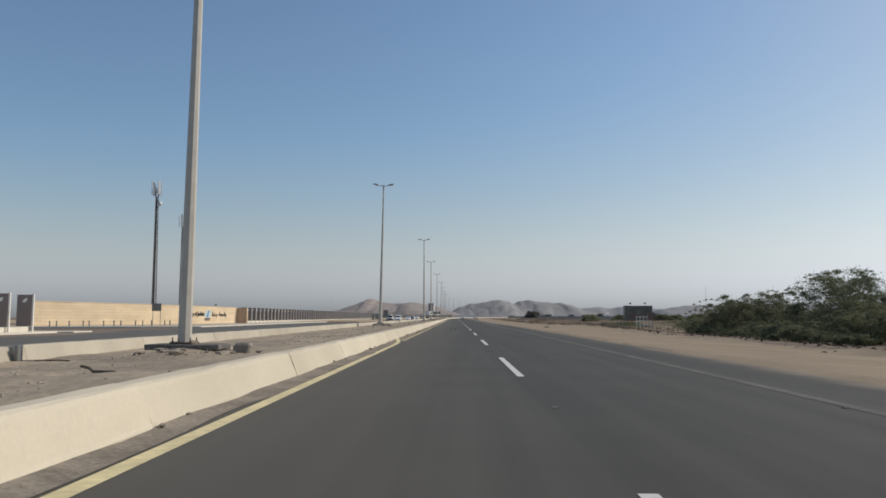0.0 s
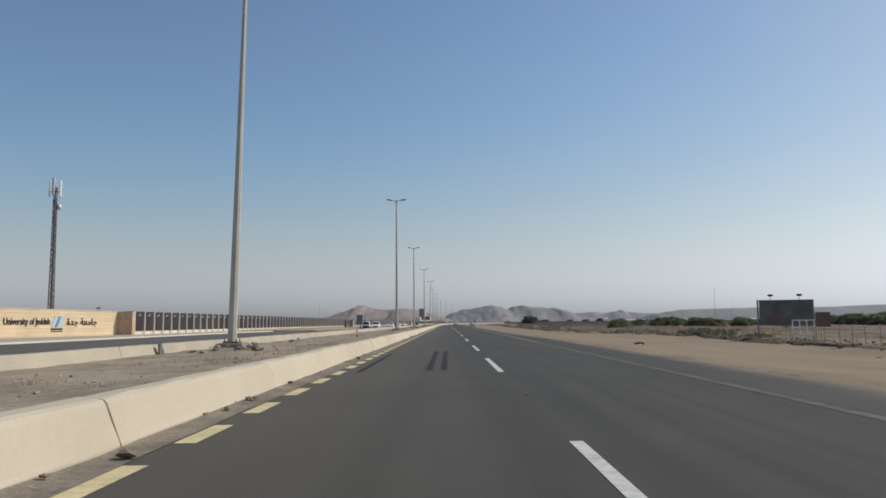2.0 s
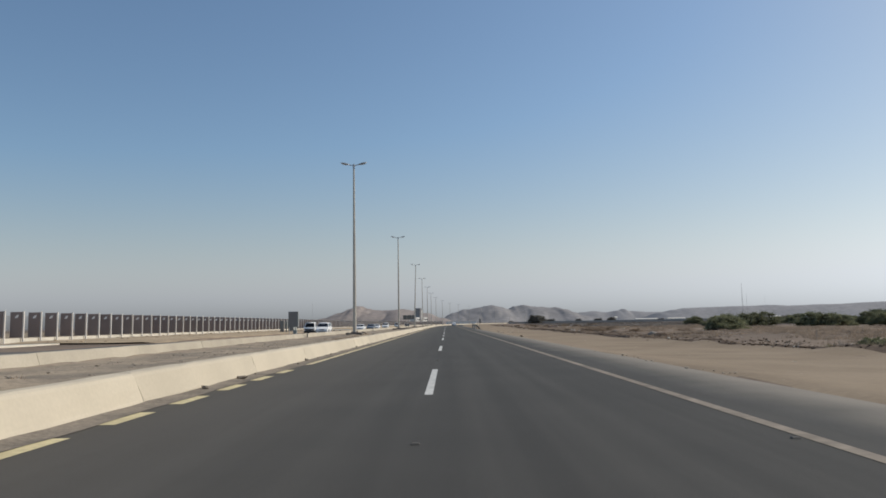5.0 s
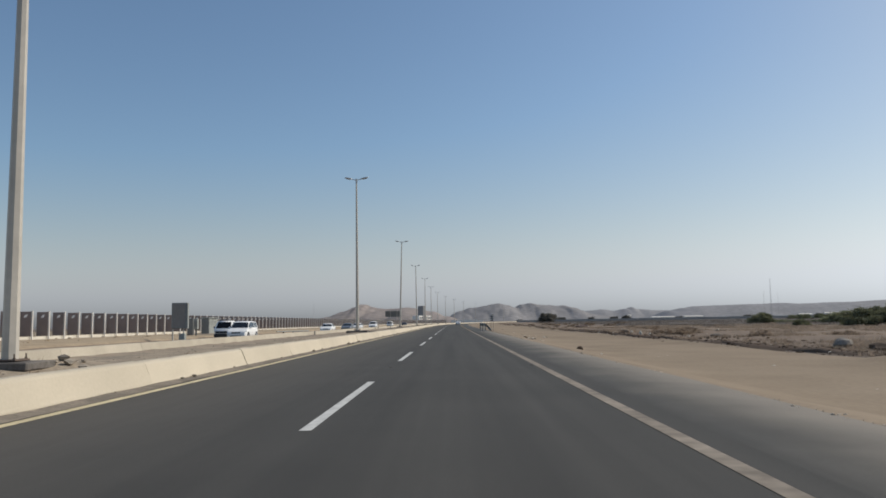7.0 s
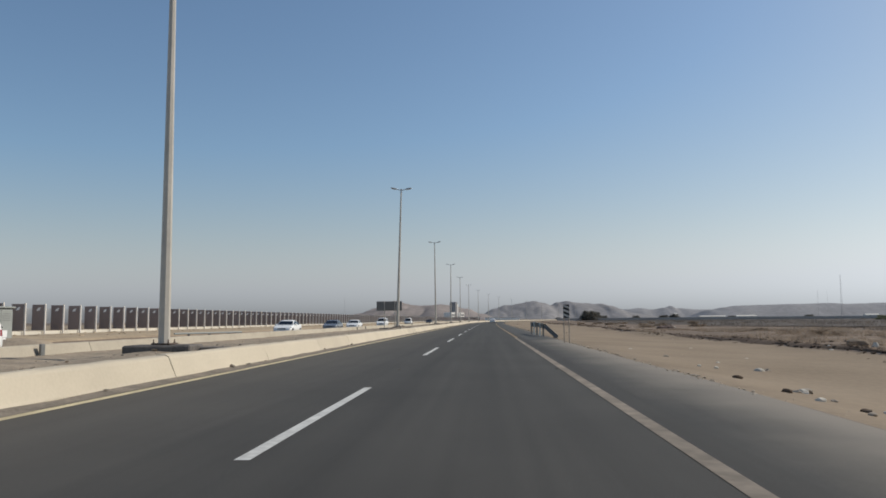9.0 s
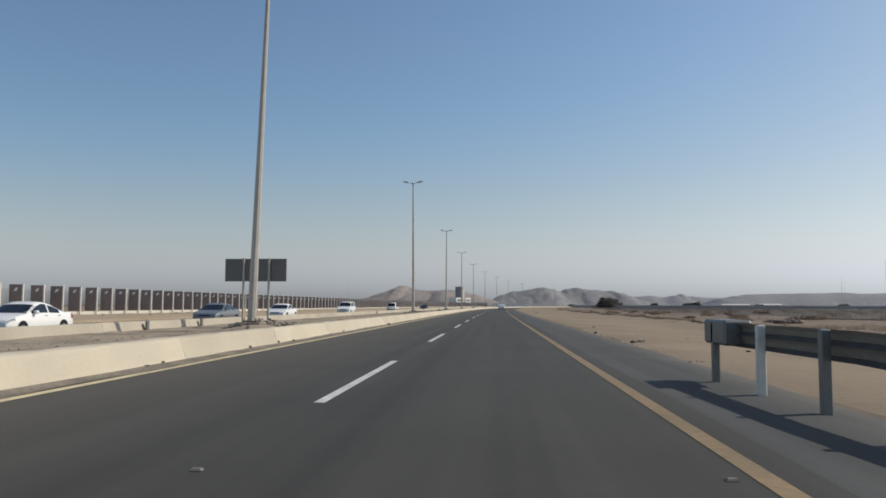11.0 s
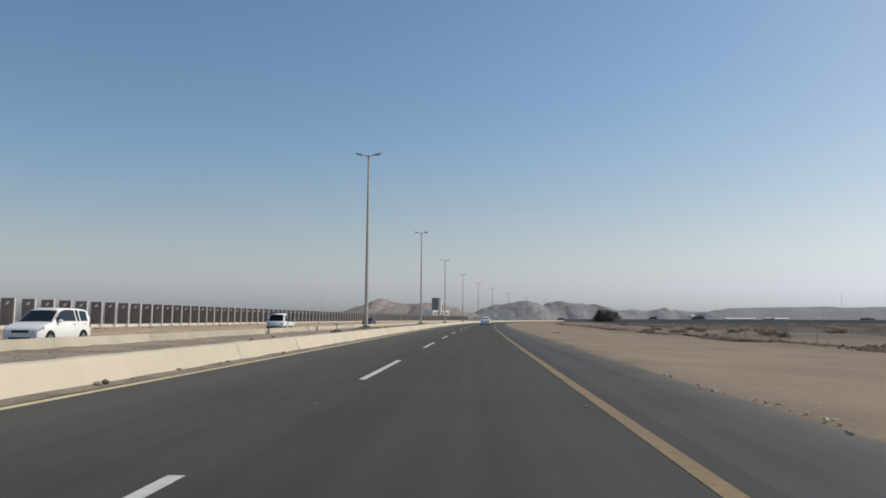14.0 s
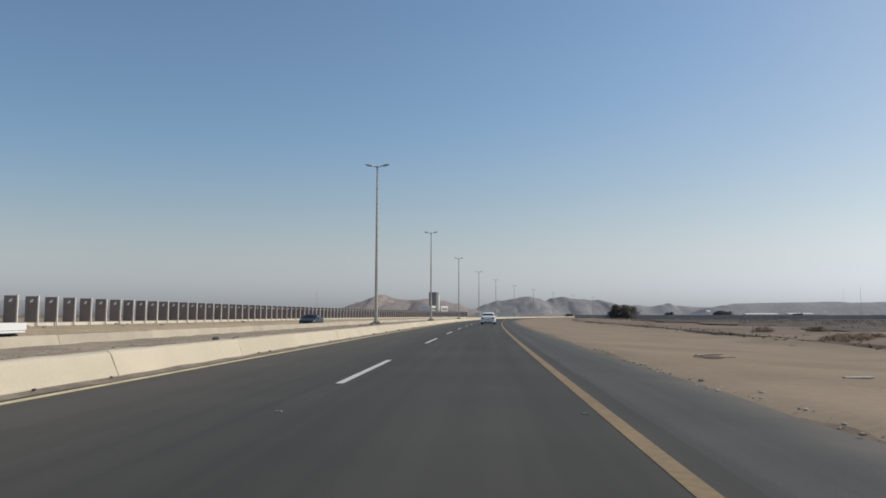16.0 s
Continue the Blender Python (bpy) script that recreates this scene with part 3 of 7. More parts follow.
near_prof = [(0.0, -0.06), (0.0, 0.045), (-0.02, 0.085), (-0.08, 0.24), (-0.145, 0.395), (-0.175, 0.435), (-0.225, 0.458), (-0.40, 0.462), (-0.45, 0.44), (-0.50, -0.06)]
far_prof = [(0.02, -0.2), (0.0, 0.20), (-0.10, 0.50), (-0.13, 0.525), (-0.30, 0.525), (-0.33, 0.50), (-0.40, 0.2), (-0.44, -0.5)]
near_me = [barrier_mesh("barrier_segment", near_prof, s, M_barrier) for s in (1, 2, 3)]
far_me = [barrier_mesh("barrier_segment", far_prof, s, M_barrier_far) for s in (4, 5, 6)]
barrier_near = empty("barrier", "cream concrete median barrier with sloping face and open joints", "barrier", kind="structure")
barrier_far = empty("barrier", "cream concrete barrier on the far side of the median", "barrier", kind="structure")
rnd = random.Random(11)
# open joints and cracks of the near barrier, metres along; between them it is cast in lengths of about six and a half metres
KNOWN = (-12.0, 7.3, 57.3, 74.4, 80.9, 153.0, 172.6, 178.4, 259.8, 266.4, 287.0, 306.6, 344.5, 363.9, 900.0)
JOINTS = [KNOWN[0]]
for a, b in zip(KNOWN[:-1], KNOWN[1:]):
    n = max(1, round((b - a) / 6.5))
    JOINTS += [a + (b - a) * k / n + (rnd.uniform(-0.4, 0.4) if k < n else 0.0) for k in range(1, n + 1)]
for i, (y, y2) in enumerate(zip(JOINTS[:-1], JOINTS[1:])):
    for parent, mesh, off in ((barrier_near, near_me[i % 3], -4.08), (barrier_far, far_me[i % 3], -9.98)):
        dy = 1.6 if parent is barrier_far else 0.0
        ym, L = y + dy, y2 - y
        h = -math.atan2(cx(ym + L) - cx(ym), L)
        ob = new("barrier_segment", mesh)
        ob.parent = parent
        j = 0.008 if parent is barrier_near else 0.001
        ob.matrix_basis = Matrix.Translation((cx(ym) + off + rnd.uniform(-j, j), ym, rnd.uniform(-j, j))) @ \
            Matrix.Rotation(h + rnd.uniform(-j, j) * 0.15, 4, 'Z') @ Matrix.Diagonal((1, L / SEG, 1, 1))
# steel upright stubs left in joints of the far barrier
stub = empty("barrier_stub", "dark steel upright stub in a joint of the far barrier", "post", "barrier stubs")
bm = bmesh.new()
box(bm, -0.04, -0.09, 0.0, 0.035, 0.09, 0.54, 0.01)
part("plate", bm, M_steel, stub)
stub.matrix_basis = at(-9.9, 15.0)
for y in (67.3, 117.2, 165.0, 214.8, 264.1, 268.9, 314.3, 348.4, 361.2):
    copy_thing(stub, at(-9.9, y))


# ---- street lamps ----
POLE_H = 12.53


def street_lamp():
    lamp = empty("street_lamp", "tall tapered galvanised street lamp with two luminaires, on the median", "street lamp", "median street lamps")
    bm = bmesh.new()
    verts = rod(bm, (0, 0, 0.03), (0, 0, POLE_H - 0.1), 0.145, 0.062, 8)
    bmesh.ops.rotate(bm, cent=(0, 0, 0), matrix=Matrix.Rotation(radians(22.5), 3, 'Z'), verts=verts)
    part("pole", bm, M_pole, lamp)
    bm = bmesh.new()
    box(bm, -0.24, -0.24, 0.0, 0.24, 0.24, 0.035, 0.006)
    part("base_plate", bm, M_bolt, lamp)
    for sx in (-0.19, 0.19):
        for sy in (-0.19, 0.19):
            bm = bmesh.new()
            rod(bm, (sx, sy, -0.03), (sx, sy, 0.13), 0.013, n=6)
            rod(bm, (sx, sy, 0.036), (sx, sy, 0.06), 0.026, n=6)
            part("bolt", bm, M_bolt, lamp)
    bm = bmesh.new()
    rod(bm, (0, 0, POLE_H - 0.25), (0, 0, POLE_H + 0.1), 0.08, 0.075, 10)
    part("cap", bm, M_lumi, lamp)
    for s in (-1, 1):
        bm = bmesh.new()
        rod(bm, (0.03 * s, 0, POLE_H - 0.02), (0.42 * s, 0, POLE_H + 0.08), 0.034, 0.03, 8)
        part("arm", bm, M_lumi, lamp)
        bm = bmesh.new()
        bmesh.ops.create_uvsphere(bm, u_segments=14, v_segments=8, radius=1.0)
        for v in bm.verts:
            k = v.co.x
            v.co = Vector((v.co.x * 0.36, v.co.y * (0.15 - 0.04 * k * s * -1), v.co.z * (0.085 if v.co.z > 0 else 0.05)))
        bmesh.ops.transform(bm, matrix=Matrix.Translation((0.66 * s, 0, POLE_H + 0.13)) @ Matrix.Rotation(radians(-12 * s), 4, 'Y'), verts=bm.verts[:])
        head = part("luminaire", bm, M_lumi, lamp, "", True)
        bm = bmesh.new()
        bmesh.ops.create_uvsphere(bm, u_segments=12, v_segments=6, radius=1.0)
        for v in bm.verts:
            v.co = Vector((v.co.x * 0.22, v.co.y * 0.11, v.co.z * 0.03))
        bmesh.ops.transform(bm, matrix=Matrix.Translation((0.70 * s, 0, POLE_H + 0.085)) @ Matrix.Rotation(radians(-12 * s), 4, 'Y'), verts=bm.verts[:])
        part("lens", bm, M_lens, head, "clear glass lens", True)
    return lamp


def rough_box(x0, y0, z0, x1, y1, z1, seed, amount=0.06, turn=0.0, tip=0.0):
    """A broken slab or block: a box with worn corners and uneven faces."""
    bm = bmesh.new()
    w, d, h = x1 - x0, y1 - y0, z1 - z0
    box(bm, -w / 2, -d / 2, -h / 2, w / 2, d / 2, h / 2, min(w, d, h) * 0.16)
    bmesh.ops.subdivide_edges(bm, edges=bm.edges[:], cuts=2, use_grid_fill=True)
    for v in bm.verts:
        q = v.co * 3.1 + Vector((seed * 3.7, seed * 1.3, 0))
        v.co += Vector((noise.noise(q), noise.noise(q + Vector((9, 0, 0))), 0.45 * noise.noise(q + Vector((0, 9, 0))))) * amount
    m = Matrix.Translation(((x0 + x1) / 2, (y0 + y1) / 2, (z0 + z1) / 2)) @ Matrix.Rotation(turn, 4, 'Z') @ Matrix.Rotation(tip, 4, 'Y')
    bmesh.ops.transform(bm, matrix=m, verts=bm.verts[:])
    return bm


def chunk(x, y, z, size, seed, flat=0.65):
    """A lump of broken concrete."""
    bm = bmesh.new()
    bmesh.ops.create_icosphere(bm, subdivisions=2, radius=size)
    for v in bm.verts:
        u = v.co / size
        v.co *= 1 + 0.5 * noise.noise(u * 1.2 + Vector((seed * 5.1, 0, 2))) + 0.25 * noise.noise(u * 3.3 + Vector((0, seed * 3.3, 0)))
        v.co.z *= flat
    bmesh.ops.translate(bm, vec=(x, y, z), verts=bm.verts[:])
    return bm


def footing(k):
    """The concrete under lamp k: a thin cast slab on a mound, a heap of broken lumps, or both; its top lies at z = 0."""
    heap = k in (1, 6, 7)
    f = empty("lamp_footing", "heap of broken concrete lumps under a street lamp" if heap else "cast concrete slab with a stained edge under a street lamp", "footing", "lamp footings")
    dark = M_dark_conc
    if k == 0:
        part("slab", rough_box(-0.72, -0.35, -0.13, 0.85, 0.55, -0.01, 1, 0.03), dark, f)
        part("block", rough_box(0.98, 0.15, -0.34, 1.36, 0.55, 0.0, 2, 0.05), M_conc, f, "pale square concrete block")
    elif k in (3, 4):
        w = 0.86 if k == 4 else 0.6
        part("slab", rough_box(-w, -0.5, -0.27 if k == 4 else -0.16, w, 0.5, -0.01, 3 + k, 0.035), dark, f)
        if k == 4:
            part("broken_slab", rough_box(w + 0.02, 0.0, -0.22, w + 0.75, 0.6, -0.08, 5 + k, 0.05, 0.2), dark, f, "broken slab beside the footing")
    elif k == 5:
        part("slab", rough_box(-0.45, -0.4, -0.2, 0.42, 0.4, -0.02, 9, 0.05), M_conc, f)
        part("broken_slab", rough_box(0.5, 0.05, -0.22, 0.92, 0.5, -0.1, 10, 0.04, 0.1), dark, f, "dark broken slab")
        part("broken_slab", rough_box(0.98, 0.1, -0.22, 1.5, 0.6, -0.07, 11, 0.04, -0.15), M_conc, f, "pale broken slab")
    else:
        part("slab", rough_box(-0.42, -0.4, -0.3, 0.42, 0.4, -0.02, 12 + k, 0.07), M_conc, f)
    if heap:
        rh = random.Random(70 + k)
        for n in range(9 if k == 1 else 7):
            a, q = rh.uniform(0, 6.28), rh.uniform(0.25, 0.75)
            part("lump", chunk(q * math.cos(a) * 1.25, q * math.sin(a), -0.24 + rh.uniform(0, 0.1), rh.uniform(0.1, 0.24) * (1.25 if k == 1 else 0.9), k * 10 + n), dark if n % 3 else M_conc, f)
        if k == 6:
            part("broken_slab", rough_box(0.5, 0.2, -0.16, 1.1, 0.75, -0.06, 31, 0.03, 0.1, 0.10), dark, f, "dark slab lying on its edge")
            part("broken_slab", rough_box(0.75, 0.9, -0.14, 1.35, 1.3, -0.09, 32, 0.02, -0.1), dark, f, "thin dark slab")
    return f


LAMP_LEAN = (0.012, 0.020, 0.0, 0.0, 0.0, 0.030, -0.008, 0.003)        # radians out of plumb, away from the far carriageway
lamp0 = street_lamp()
for k, (px, py) in enumerate(LAMP_AT):
    lean = LAMP_LEAN[k] if k < len(LAMP_LEAN) else 0.0
    m = Matrix.Translation((px, py, 0.53)) @ Matrix.Rotation(heading(py), 4, 'Z') @ Matrix.Rotation(lean, 4, 'Y')
    if k == 0:
        lamp0.matrix_basis = m
    else:
        copy_thing(lamp0, m)
    if k < 11:
        footing(k).matrix_basis = Matrix.Translation((px, py, 0.53)) @ Matrix.Rotation(heading(py), 4, 'Z')


# ---- rubble, stones and litter, joined ----
def stones(name, spots, material, label, category, lo, hi, seed, flat=0.6):
    """Many small stones, one mesh; spots are (x, y, z)."""
    r = random.Random(seed)
    bm = bmesh.new()
    bmesh.ops.create_icosphere(bm, subdivisions=1, radius=1.0)
    ball = [v.co.copy() for v in bm.verts]
    tris = [tuple(v.index for v in f.verts) for f in bm.faces]
    bm.free()
    shapes = []
    for k in range(10):
        p = Vector((k * 3.7 + seed, 1.3 * k, 0))
        shapes.append([v * (1 + 0.75 * noise.noise(v * 1.2 + p) + 0.3 * noise.noise(v * 3.1 + p)) for v in ball])
    verts, faces = [], []
    for x, yy, z in spots:
        s = lo + (hi - lo) * r.random() ** 3
        m = Matrix.Rotation(r.uniform(0, 6.28), 3, 'Z') @ Matrix.Diagonal((r.uniform(0.7, 1.4), r.uniform(0.7, 1.2), flat * r.uniform(0.6, 1.2)))
        k = len(verts)
        for v in shapes[r.randrange(10)]:
            w = m @ (v * s)
            verts.append((x + w.x, yy + w.y, z + w.z))
        faces += [tuple(k + i for i in t) for t in tris]
    me = bpy.data.meshes.new(name)
    me.from_pydata(verts, [], faces)
    return tagged(link_me(name, me, material), label, category, kind="stuff")


r = random.Random(21)
spots = []
for k in range(6500):
    yy = r.uniform(5, 430)
    o = r.uniform(-9.8, -4.85)
    if r.random() < 0.6:
        o = r.choice((-7.7, -6.4)) + r.gauss(0, 0.3) + 0.9 * nz(yy, 1.0, 0.12)
    spots.append((cx(yy) + o, yy, median_z(o, yy)))
stones("median_gravel", spots, M_stone, "grey brown gravel and stones on the median earth", "gravel", 0.008, 0.05, 22)
spots = []
for k in range(9000):
    yy = r.uniform(5, 150)
    o = r.choice((-7.8, -6.5)) + r.gauss(0, 0.22) + 0.9 * nz(yy, 1.0, 0.12)
    if nz(yy, o, 0.25, 7.0) > -0.05:
        spots.append((cx(yy) + o, yy, median_z(o, yy)))
stones("median_pebbles", spots, M_gravel, "pale pebbles in windrows on the median earth", "gravel", 0.006, 0.026, 29)
spots = []
for n, (px, py) in enumerate(LAMP_AT[:9]):
    for k in range(150 if n in (0, 1, 5, 6, 7) else 25):
        dx, dy = r.gauss(0.15, 0.5), r.gauss(0.3, 0.6)
        yy = py + dy
        o = px + dx - cx(yy)
        if -9.7 < o < -4.8:
            spots.append((px + dx, yy, median_z(o, yy) + 0.03))
stones("footing_rubble", spots, M_stone, "broken concrete rubble heaped round the lamp footings", "rubble", 0.02, 0.14, 23)
spots = []
for k in range(5200):
    yy = r.uniform(0, 440)
    o = 5.75 + abs(r.gauss(0, 0.42)) + (0.4 if r.random() < 0.1 else 0)
    if nz(yy, 2.0, 0.05, 6.0) > (-0.15 if yy > 125 else 0.45):
        spots.append((cx(yy) + o, yy, ground_z(o, yy) + 0.025))
for k in range(420):
    yy = r.choice((r.uniform(253, 278), r.uniform(300, 318), r.uniform(350, 372), r.uniform(395, 412)))
    o = 5.8 + abs(r.gauss(0, 0.45))
    spots.append((cx(yy) + o, yy, ground_z(o, yy) + 0.03))
for k in range(460):
    yy = r.choice((r.uniform(202, 219), r.uniform(176, 200), r.gauss(210, 1.6), r.gauss(158, 2.2)))
    o = 5.9 + abs(r.gauss(0, 0.55))
    spots.append((cx(yy) + o, yy, ground_z(o, yy) + 0.03))
stones("verge_gravel", spots, M_gravel, "loose gravel along the edge of the asphalt", "gravel", 0.006, 0.042, 24)
spots = []
for k in range(9000):
    yy = r.uniform(20, 520) if k < 4600 else r.uniform(84, 262)
    o = berm_o(yy) + 0.8 * nz(yy, 3.0, 0.06) + r.gauss(0, 0.6) + (r.uniform(0, 7) if r.random() < 0.25 or k > 7200 else 0)
    spots.append((cx(yy) + o, yy, ground_z(o, yy) + 0.03))
stones("berm_rubble", spots, M_berm, "dark clods and rubble along the low berm", "rubble", 0.025, 0.13, 25)
spots = []
for k in range(520):
    yy = r.uniform(20, 450) if k < 230 else r.uniform(84, 250)
    o = r.choice((r.uniform(6.2, 13), berm_o(yy) + r.gauss(0, 0.9), berm_o(yy) + r.gauss(0, 0.9), r.uniform(17, 28)))
    spots.append((cx(yy) + o, yy, ground_z(o, yy) + 0.03))
stones_left = []
for k in range(520):
    yy = r.uniform(172, 470)
    o = r.uniform(-36.8, -27.0)
    stones_left.append((cx(yy) + o, yy, ground_z(o, yy) + 0.13))
stones("sand_clods", stones_left, M_sand_far, "sandy clods scattered before the screen fence", "rubble", 0.04, 0.24, 28, 0.45)
stones("litter", spots, M_litter, "scraps of pale litter on the sand and berm", "litter", 0.03, 0.10, 26, 0.5)
spots = []
for k in range(140):
    yy = r.uniform(5, 430)
    spots.append((cx(yy) - 4.0 + r.gauss(0, 0.06), yy, 0.05))
stones("gutter_rubble", spots, M_gutter, "clods of dirt at the barrier foot", "rubble", 0.03, 0.11, 27)


def rock(name, x, yy, z, s, material, label, seed, flat=0.6):
    bm = bmesh.new()
    bmesh.ops.create_icosphere(bm, subdivisions=2, radius=s)
    for v in bm.verts:
        v.co *= 1 + 0.45 * noise.noise(v.co / s * 1.3 + Vector((seed * 5.1, 0, 0))) + 0.22 * noise.noise(v.co / s * 3.7 + Vector((0, seed * 3.3, 0)))
        v.co.z *= flat
    ob = link(name, bm, material)
    ob.location = (x, yy, z)
    return tagged(ob, label, "rock")


rock("rock", 9.35, 194.2, ground_z(9.35 - cx(194.2), 194.2) + 0.10, 0.17, M_berm, "dark reddish stone lying on the sand verge", 1, 0.75)
rock("rock", cx(92) - 6.9, 92.0, 0.34, 0.09, M_stone, "brown stone on the median earth", 4)
rock("rock", cx(72) - 3.95, 72.3, 0.02, 0.07, M_stone, "brown clod at the barrier foot", 5)


VERGE_STONES = ((9.95, 216.3, 0.15, 2), (10.2, 216.5, 0.11, 0), (8.45, 209.6, 0.13, 0), (8.3, 209.3, 0.10, 2), (8.15, 209.2, 0.07, 0), (7.75, 208.6, 0.09, 1), (7.8, 207.4, 0.09, 2), (7.9, 211.7, 0.10, 1),
                (8.3, 208.1, 0.06, 0), (7.95, 206.3, 0.08, 1), (7.7, 205.6, 0.06, 0), (8.6, 207.0, 0.07, 2), (8.7, 215.9, 0.07, 2), (8.25, 215.9, 0.06, 2), (9.5, 218.5, 0.06, 2), (8.4, 220.4, 0.08, 0),
                (9.4, 188.2, 0.07, 2), (7.34, 277.7, 0.09, 0), (6.52, 270.5, 0.07, 1), (6.97, 263.0, 0.12, 0), (6.64, 262.5, 0.09, 1), (7.2, 264.2, 0.06, 2), (9.6, 268.0, 0.05, 0), (9.1, 259.5, 0.06, 1))
for k, (x, yy, s, tone) in enumerate(VERGE_STONES):
    rock("stone", x, yy, ground_z(x - cx(yy), yy) + 0.05 + 0.15 * s, s, (M_stone, M_berm, M_litter)[tone],
         ("small brown stone on the sand verge", "small dark clod on the sand verge", "pale lump of rubble on the sand verge")[tone], 8 + k, 0.55)
for k, dy in enumerate((362.0, 364.3)):
    rock("stone", cx(dy) + 6.3 - 0.2 * k, dy, ground_z(6.3 - 0.2 * k, dy) + 0.05, 0.05, M_stone, "small brown stone on the sand verge", 40 + k)
# things thrown down along the berm
for x, yy, s, flat, mt, lb in ((24.0, 194.6, 0.52, 0.8, M_conc, "round grey boulder standing on the plain behind the berm"), (23.6, 189.4, 0.8, 0.35, M_berm, "low heap of brown earth behind the berm"),
                               (24.6, 216.6, 0.55, 0.3, M_dark_conc, "crumpled grey sheet lying behind the berm"), (22.2, 216.4, 0.11, 0.7, M_litter, "pale lump of litter behind the berm"),
                               (28.4, 227.4, 0.16, 0.7, M_litter, "pale lump of litter behind the berm"), (20.6, 226.6, 0.14, 1.9, M_litter, "upright white scrap at the berm"),
                               (21.0, 224.6, 0.10, 1.6, M_litter, "upright white scrap at the berm"), (19.4, 172.4, 0.13, 0.8, M_litter, "white bag on the berm"), (22.0, 138.2, 0.17, 0.8, M_litter, "white bag on the berm"),
                               (20.8, 125.6, 0.17, 0.7, M_litter, "white bag on the berm"), (21.2, 126.6, 0.12, 0.7, M_litter, "white bag on the berm"), (20.2, 150.6, 0.14, 0.7, M_litter, "white bag on the berm"),
                               (18.9, 232.2, 0.15, 0.7, M_litter, "pale lump of litter behind the berm"), (21.2, 233.0, 0.16, 1.2, M_litter, "upright white scrap at the berm"), (20.6, 233.6, 0.5, 0.6, M_brush, "dark heap of dead brush behind the berm"),
                               (23.0, 135.2, 0.5, 0.5, M_berm, "dark heap of earth behind the berm"), (21.4, 132.4, 0.4, 0.55, M_berm, "dark heap of earth behind the berm"), (22.6, 147.4, 0.45, 0.5, M_berm, "dark heap of earth behind the berm")):
    rock("lump" if s > 0.3 else "litter_scrap", x, yy, ground_z(x - cx(yy), yy) + 0.45 * s * flat, s, mt, lb, x + yy * 0.3, flat)


def dead_branch(length, seed):
    """A grey fallen branch: one crooked tapering limb with side twigs."""
    rg = random.Random(seed)
    bm = bmesh.new()
    p, n = Vector((-length / 2, 0, 0.05)), 7
    for k in range(n):
        q = p + Vector((length / n, rg.gauss(0, 0.05), rg.gauss(0.012, 0.035)))
        q.z = max(q.z, 0.04)
        rod(bm, p, q, 0.055 - 0.006 * k, 0.049 - 0.006 * k, 6)
        for j in range(3):
            e = q + Vector((rg.uniform(0.05, 0.5), rg.gauss(0, 0.3), rg.uniform(-0.02, 0.42)))
            rod(bm, q, e, 0.018, 0.006, 4)
        p = q
    return tagged(link("dead_branch", bm, M_branch), "bleached fallen branch with twigs lying on the berm", "branch", "branches along the berm")


limbs = [dead_branch(1.6, 1), dead_branch(2.4, 2), dead_branch(1.2, 3)]
for k, (x, yy, turn) in enumerate(((21.6, 138.6, 15), (22.9, 147.6, 160), (20.8, 132.0, -20), (20.4, 124.8, 10), (20.9, 124.2, 170), (20.3, 151.8, 30), (22.3, 141.4, 5), (21.3, 135.0, -10), (21.9, 143.8, 200),
                                   (21.0, 128.4, 25), (20.2, 121.6, -15), (22.4, 150.0, 80), (19.8, 118.6, 12), (21.5, 137.2, 100), (20.7, 130.0, 175), (22.0, 145.6, -30))):
    m = pose(x, yy, ground_z(x - cx(yy), yy) + 0.08, 0, 0, turn)
    if k < 3:
        limbs[k].matrix_basis = m
    else:
        copy_thing(limbs[k % 3], m)
bm = bmesh.new()
rod(bm, (-0.3, -0.1, 0), (0.3, 0.12, 0.02), 0.03, 0.025, 6)
tagged(link("stick", bm, M_wood), "short dark stick lying on the sand verge", "stick").location = (7.8, 269.8, -0.08)
bm = bmesh.new()
rod(bm, (-20.9, 250.7, 0.22), (-17.95, 257.2, 0.22), 0.07, 0.07, 10)
pipe = tagged(link("pipe", bm, M_cab_light), "long pale pipe lying on blocks beside the far carriageway", "pipe")
for fx in (0.2, 0.5, 0.8):
    rock("block", -20.9 + 2.95 * fx, 250.7 + 6.5 * fx, 0.07, 0.13, M_dark_conc, "dark stone block under a pipe", 40 + fx, 0.7)


def bent_bar(name, pts, r0, material, label, category):
    bm = bmesh.new()
    for a, b in zip(pts[:-1], pts[1:]):
        rod(bm, a, b, r0, n=7)
    return tagged(link(name, bm, material), label, category)


zm = median_z(-6.5, 11.3) + 0.02
bent_bar("bent_bar", [(-5.72, 11.5, zm + 0.07), (-5.58, 11.45, zm + 0.05), (-5.46, 11.35, zm), (-5.08, 11.25, zm)], 0.022, M_bolt, "short bent rusty bar lying on the median earth", "bar")
for x, yy, ln in ((-8.45, 15.1, 0.75), (cx(313) - 9.0, 313.2, 1.0)):
    zz = median_z(x - cx(yy), yy) + 0.02
    bent_bar("bar", [(x, yy, zz), (x + ln * 0.6, yy - 0.02, zz + 0.01), (x + ln, yy - 0.1, zz)], 0.014, M_bolt, "thin rusty bar lying beside a barrier stub", "bar")
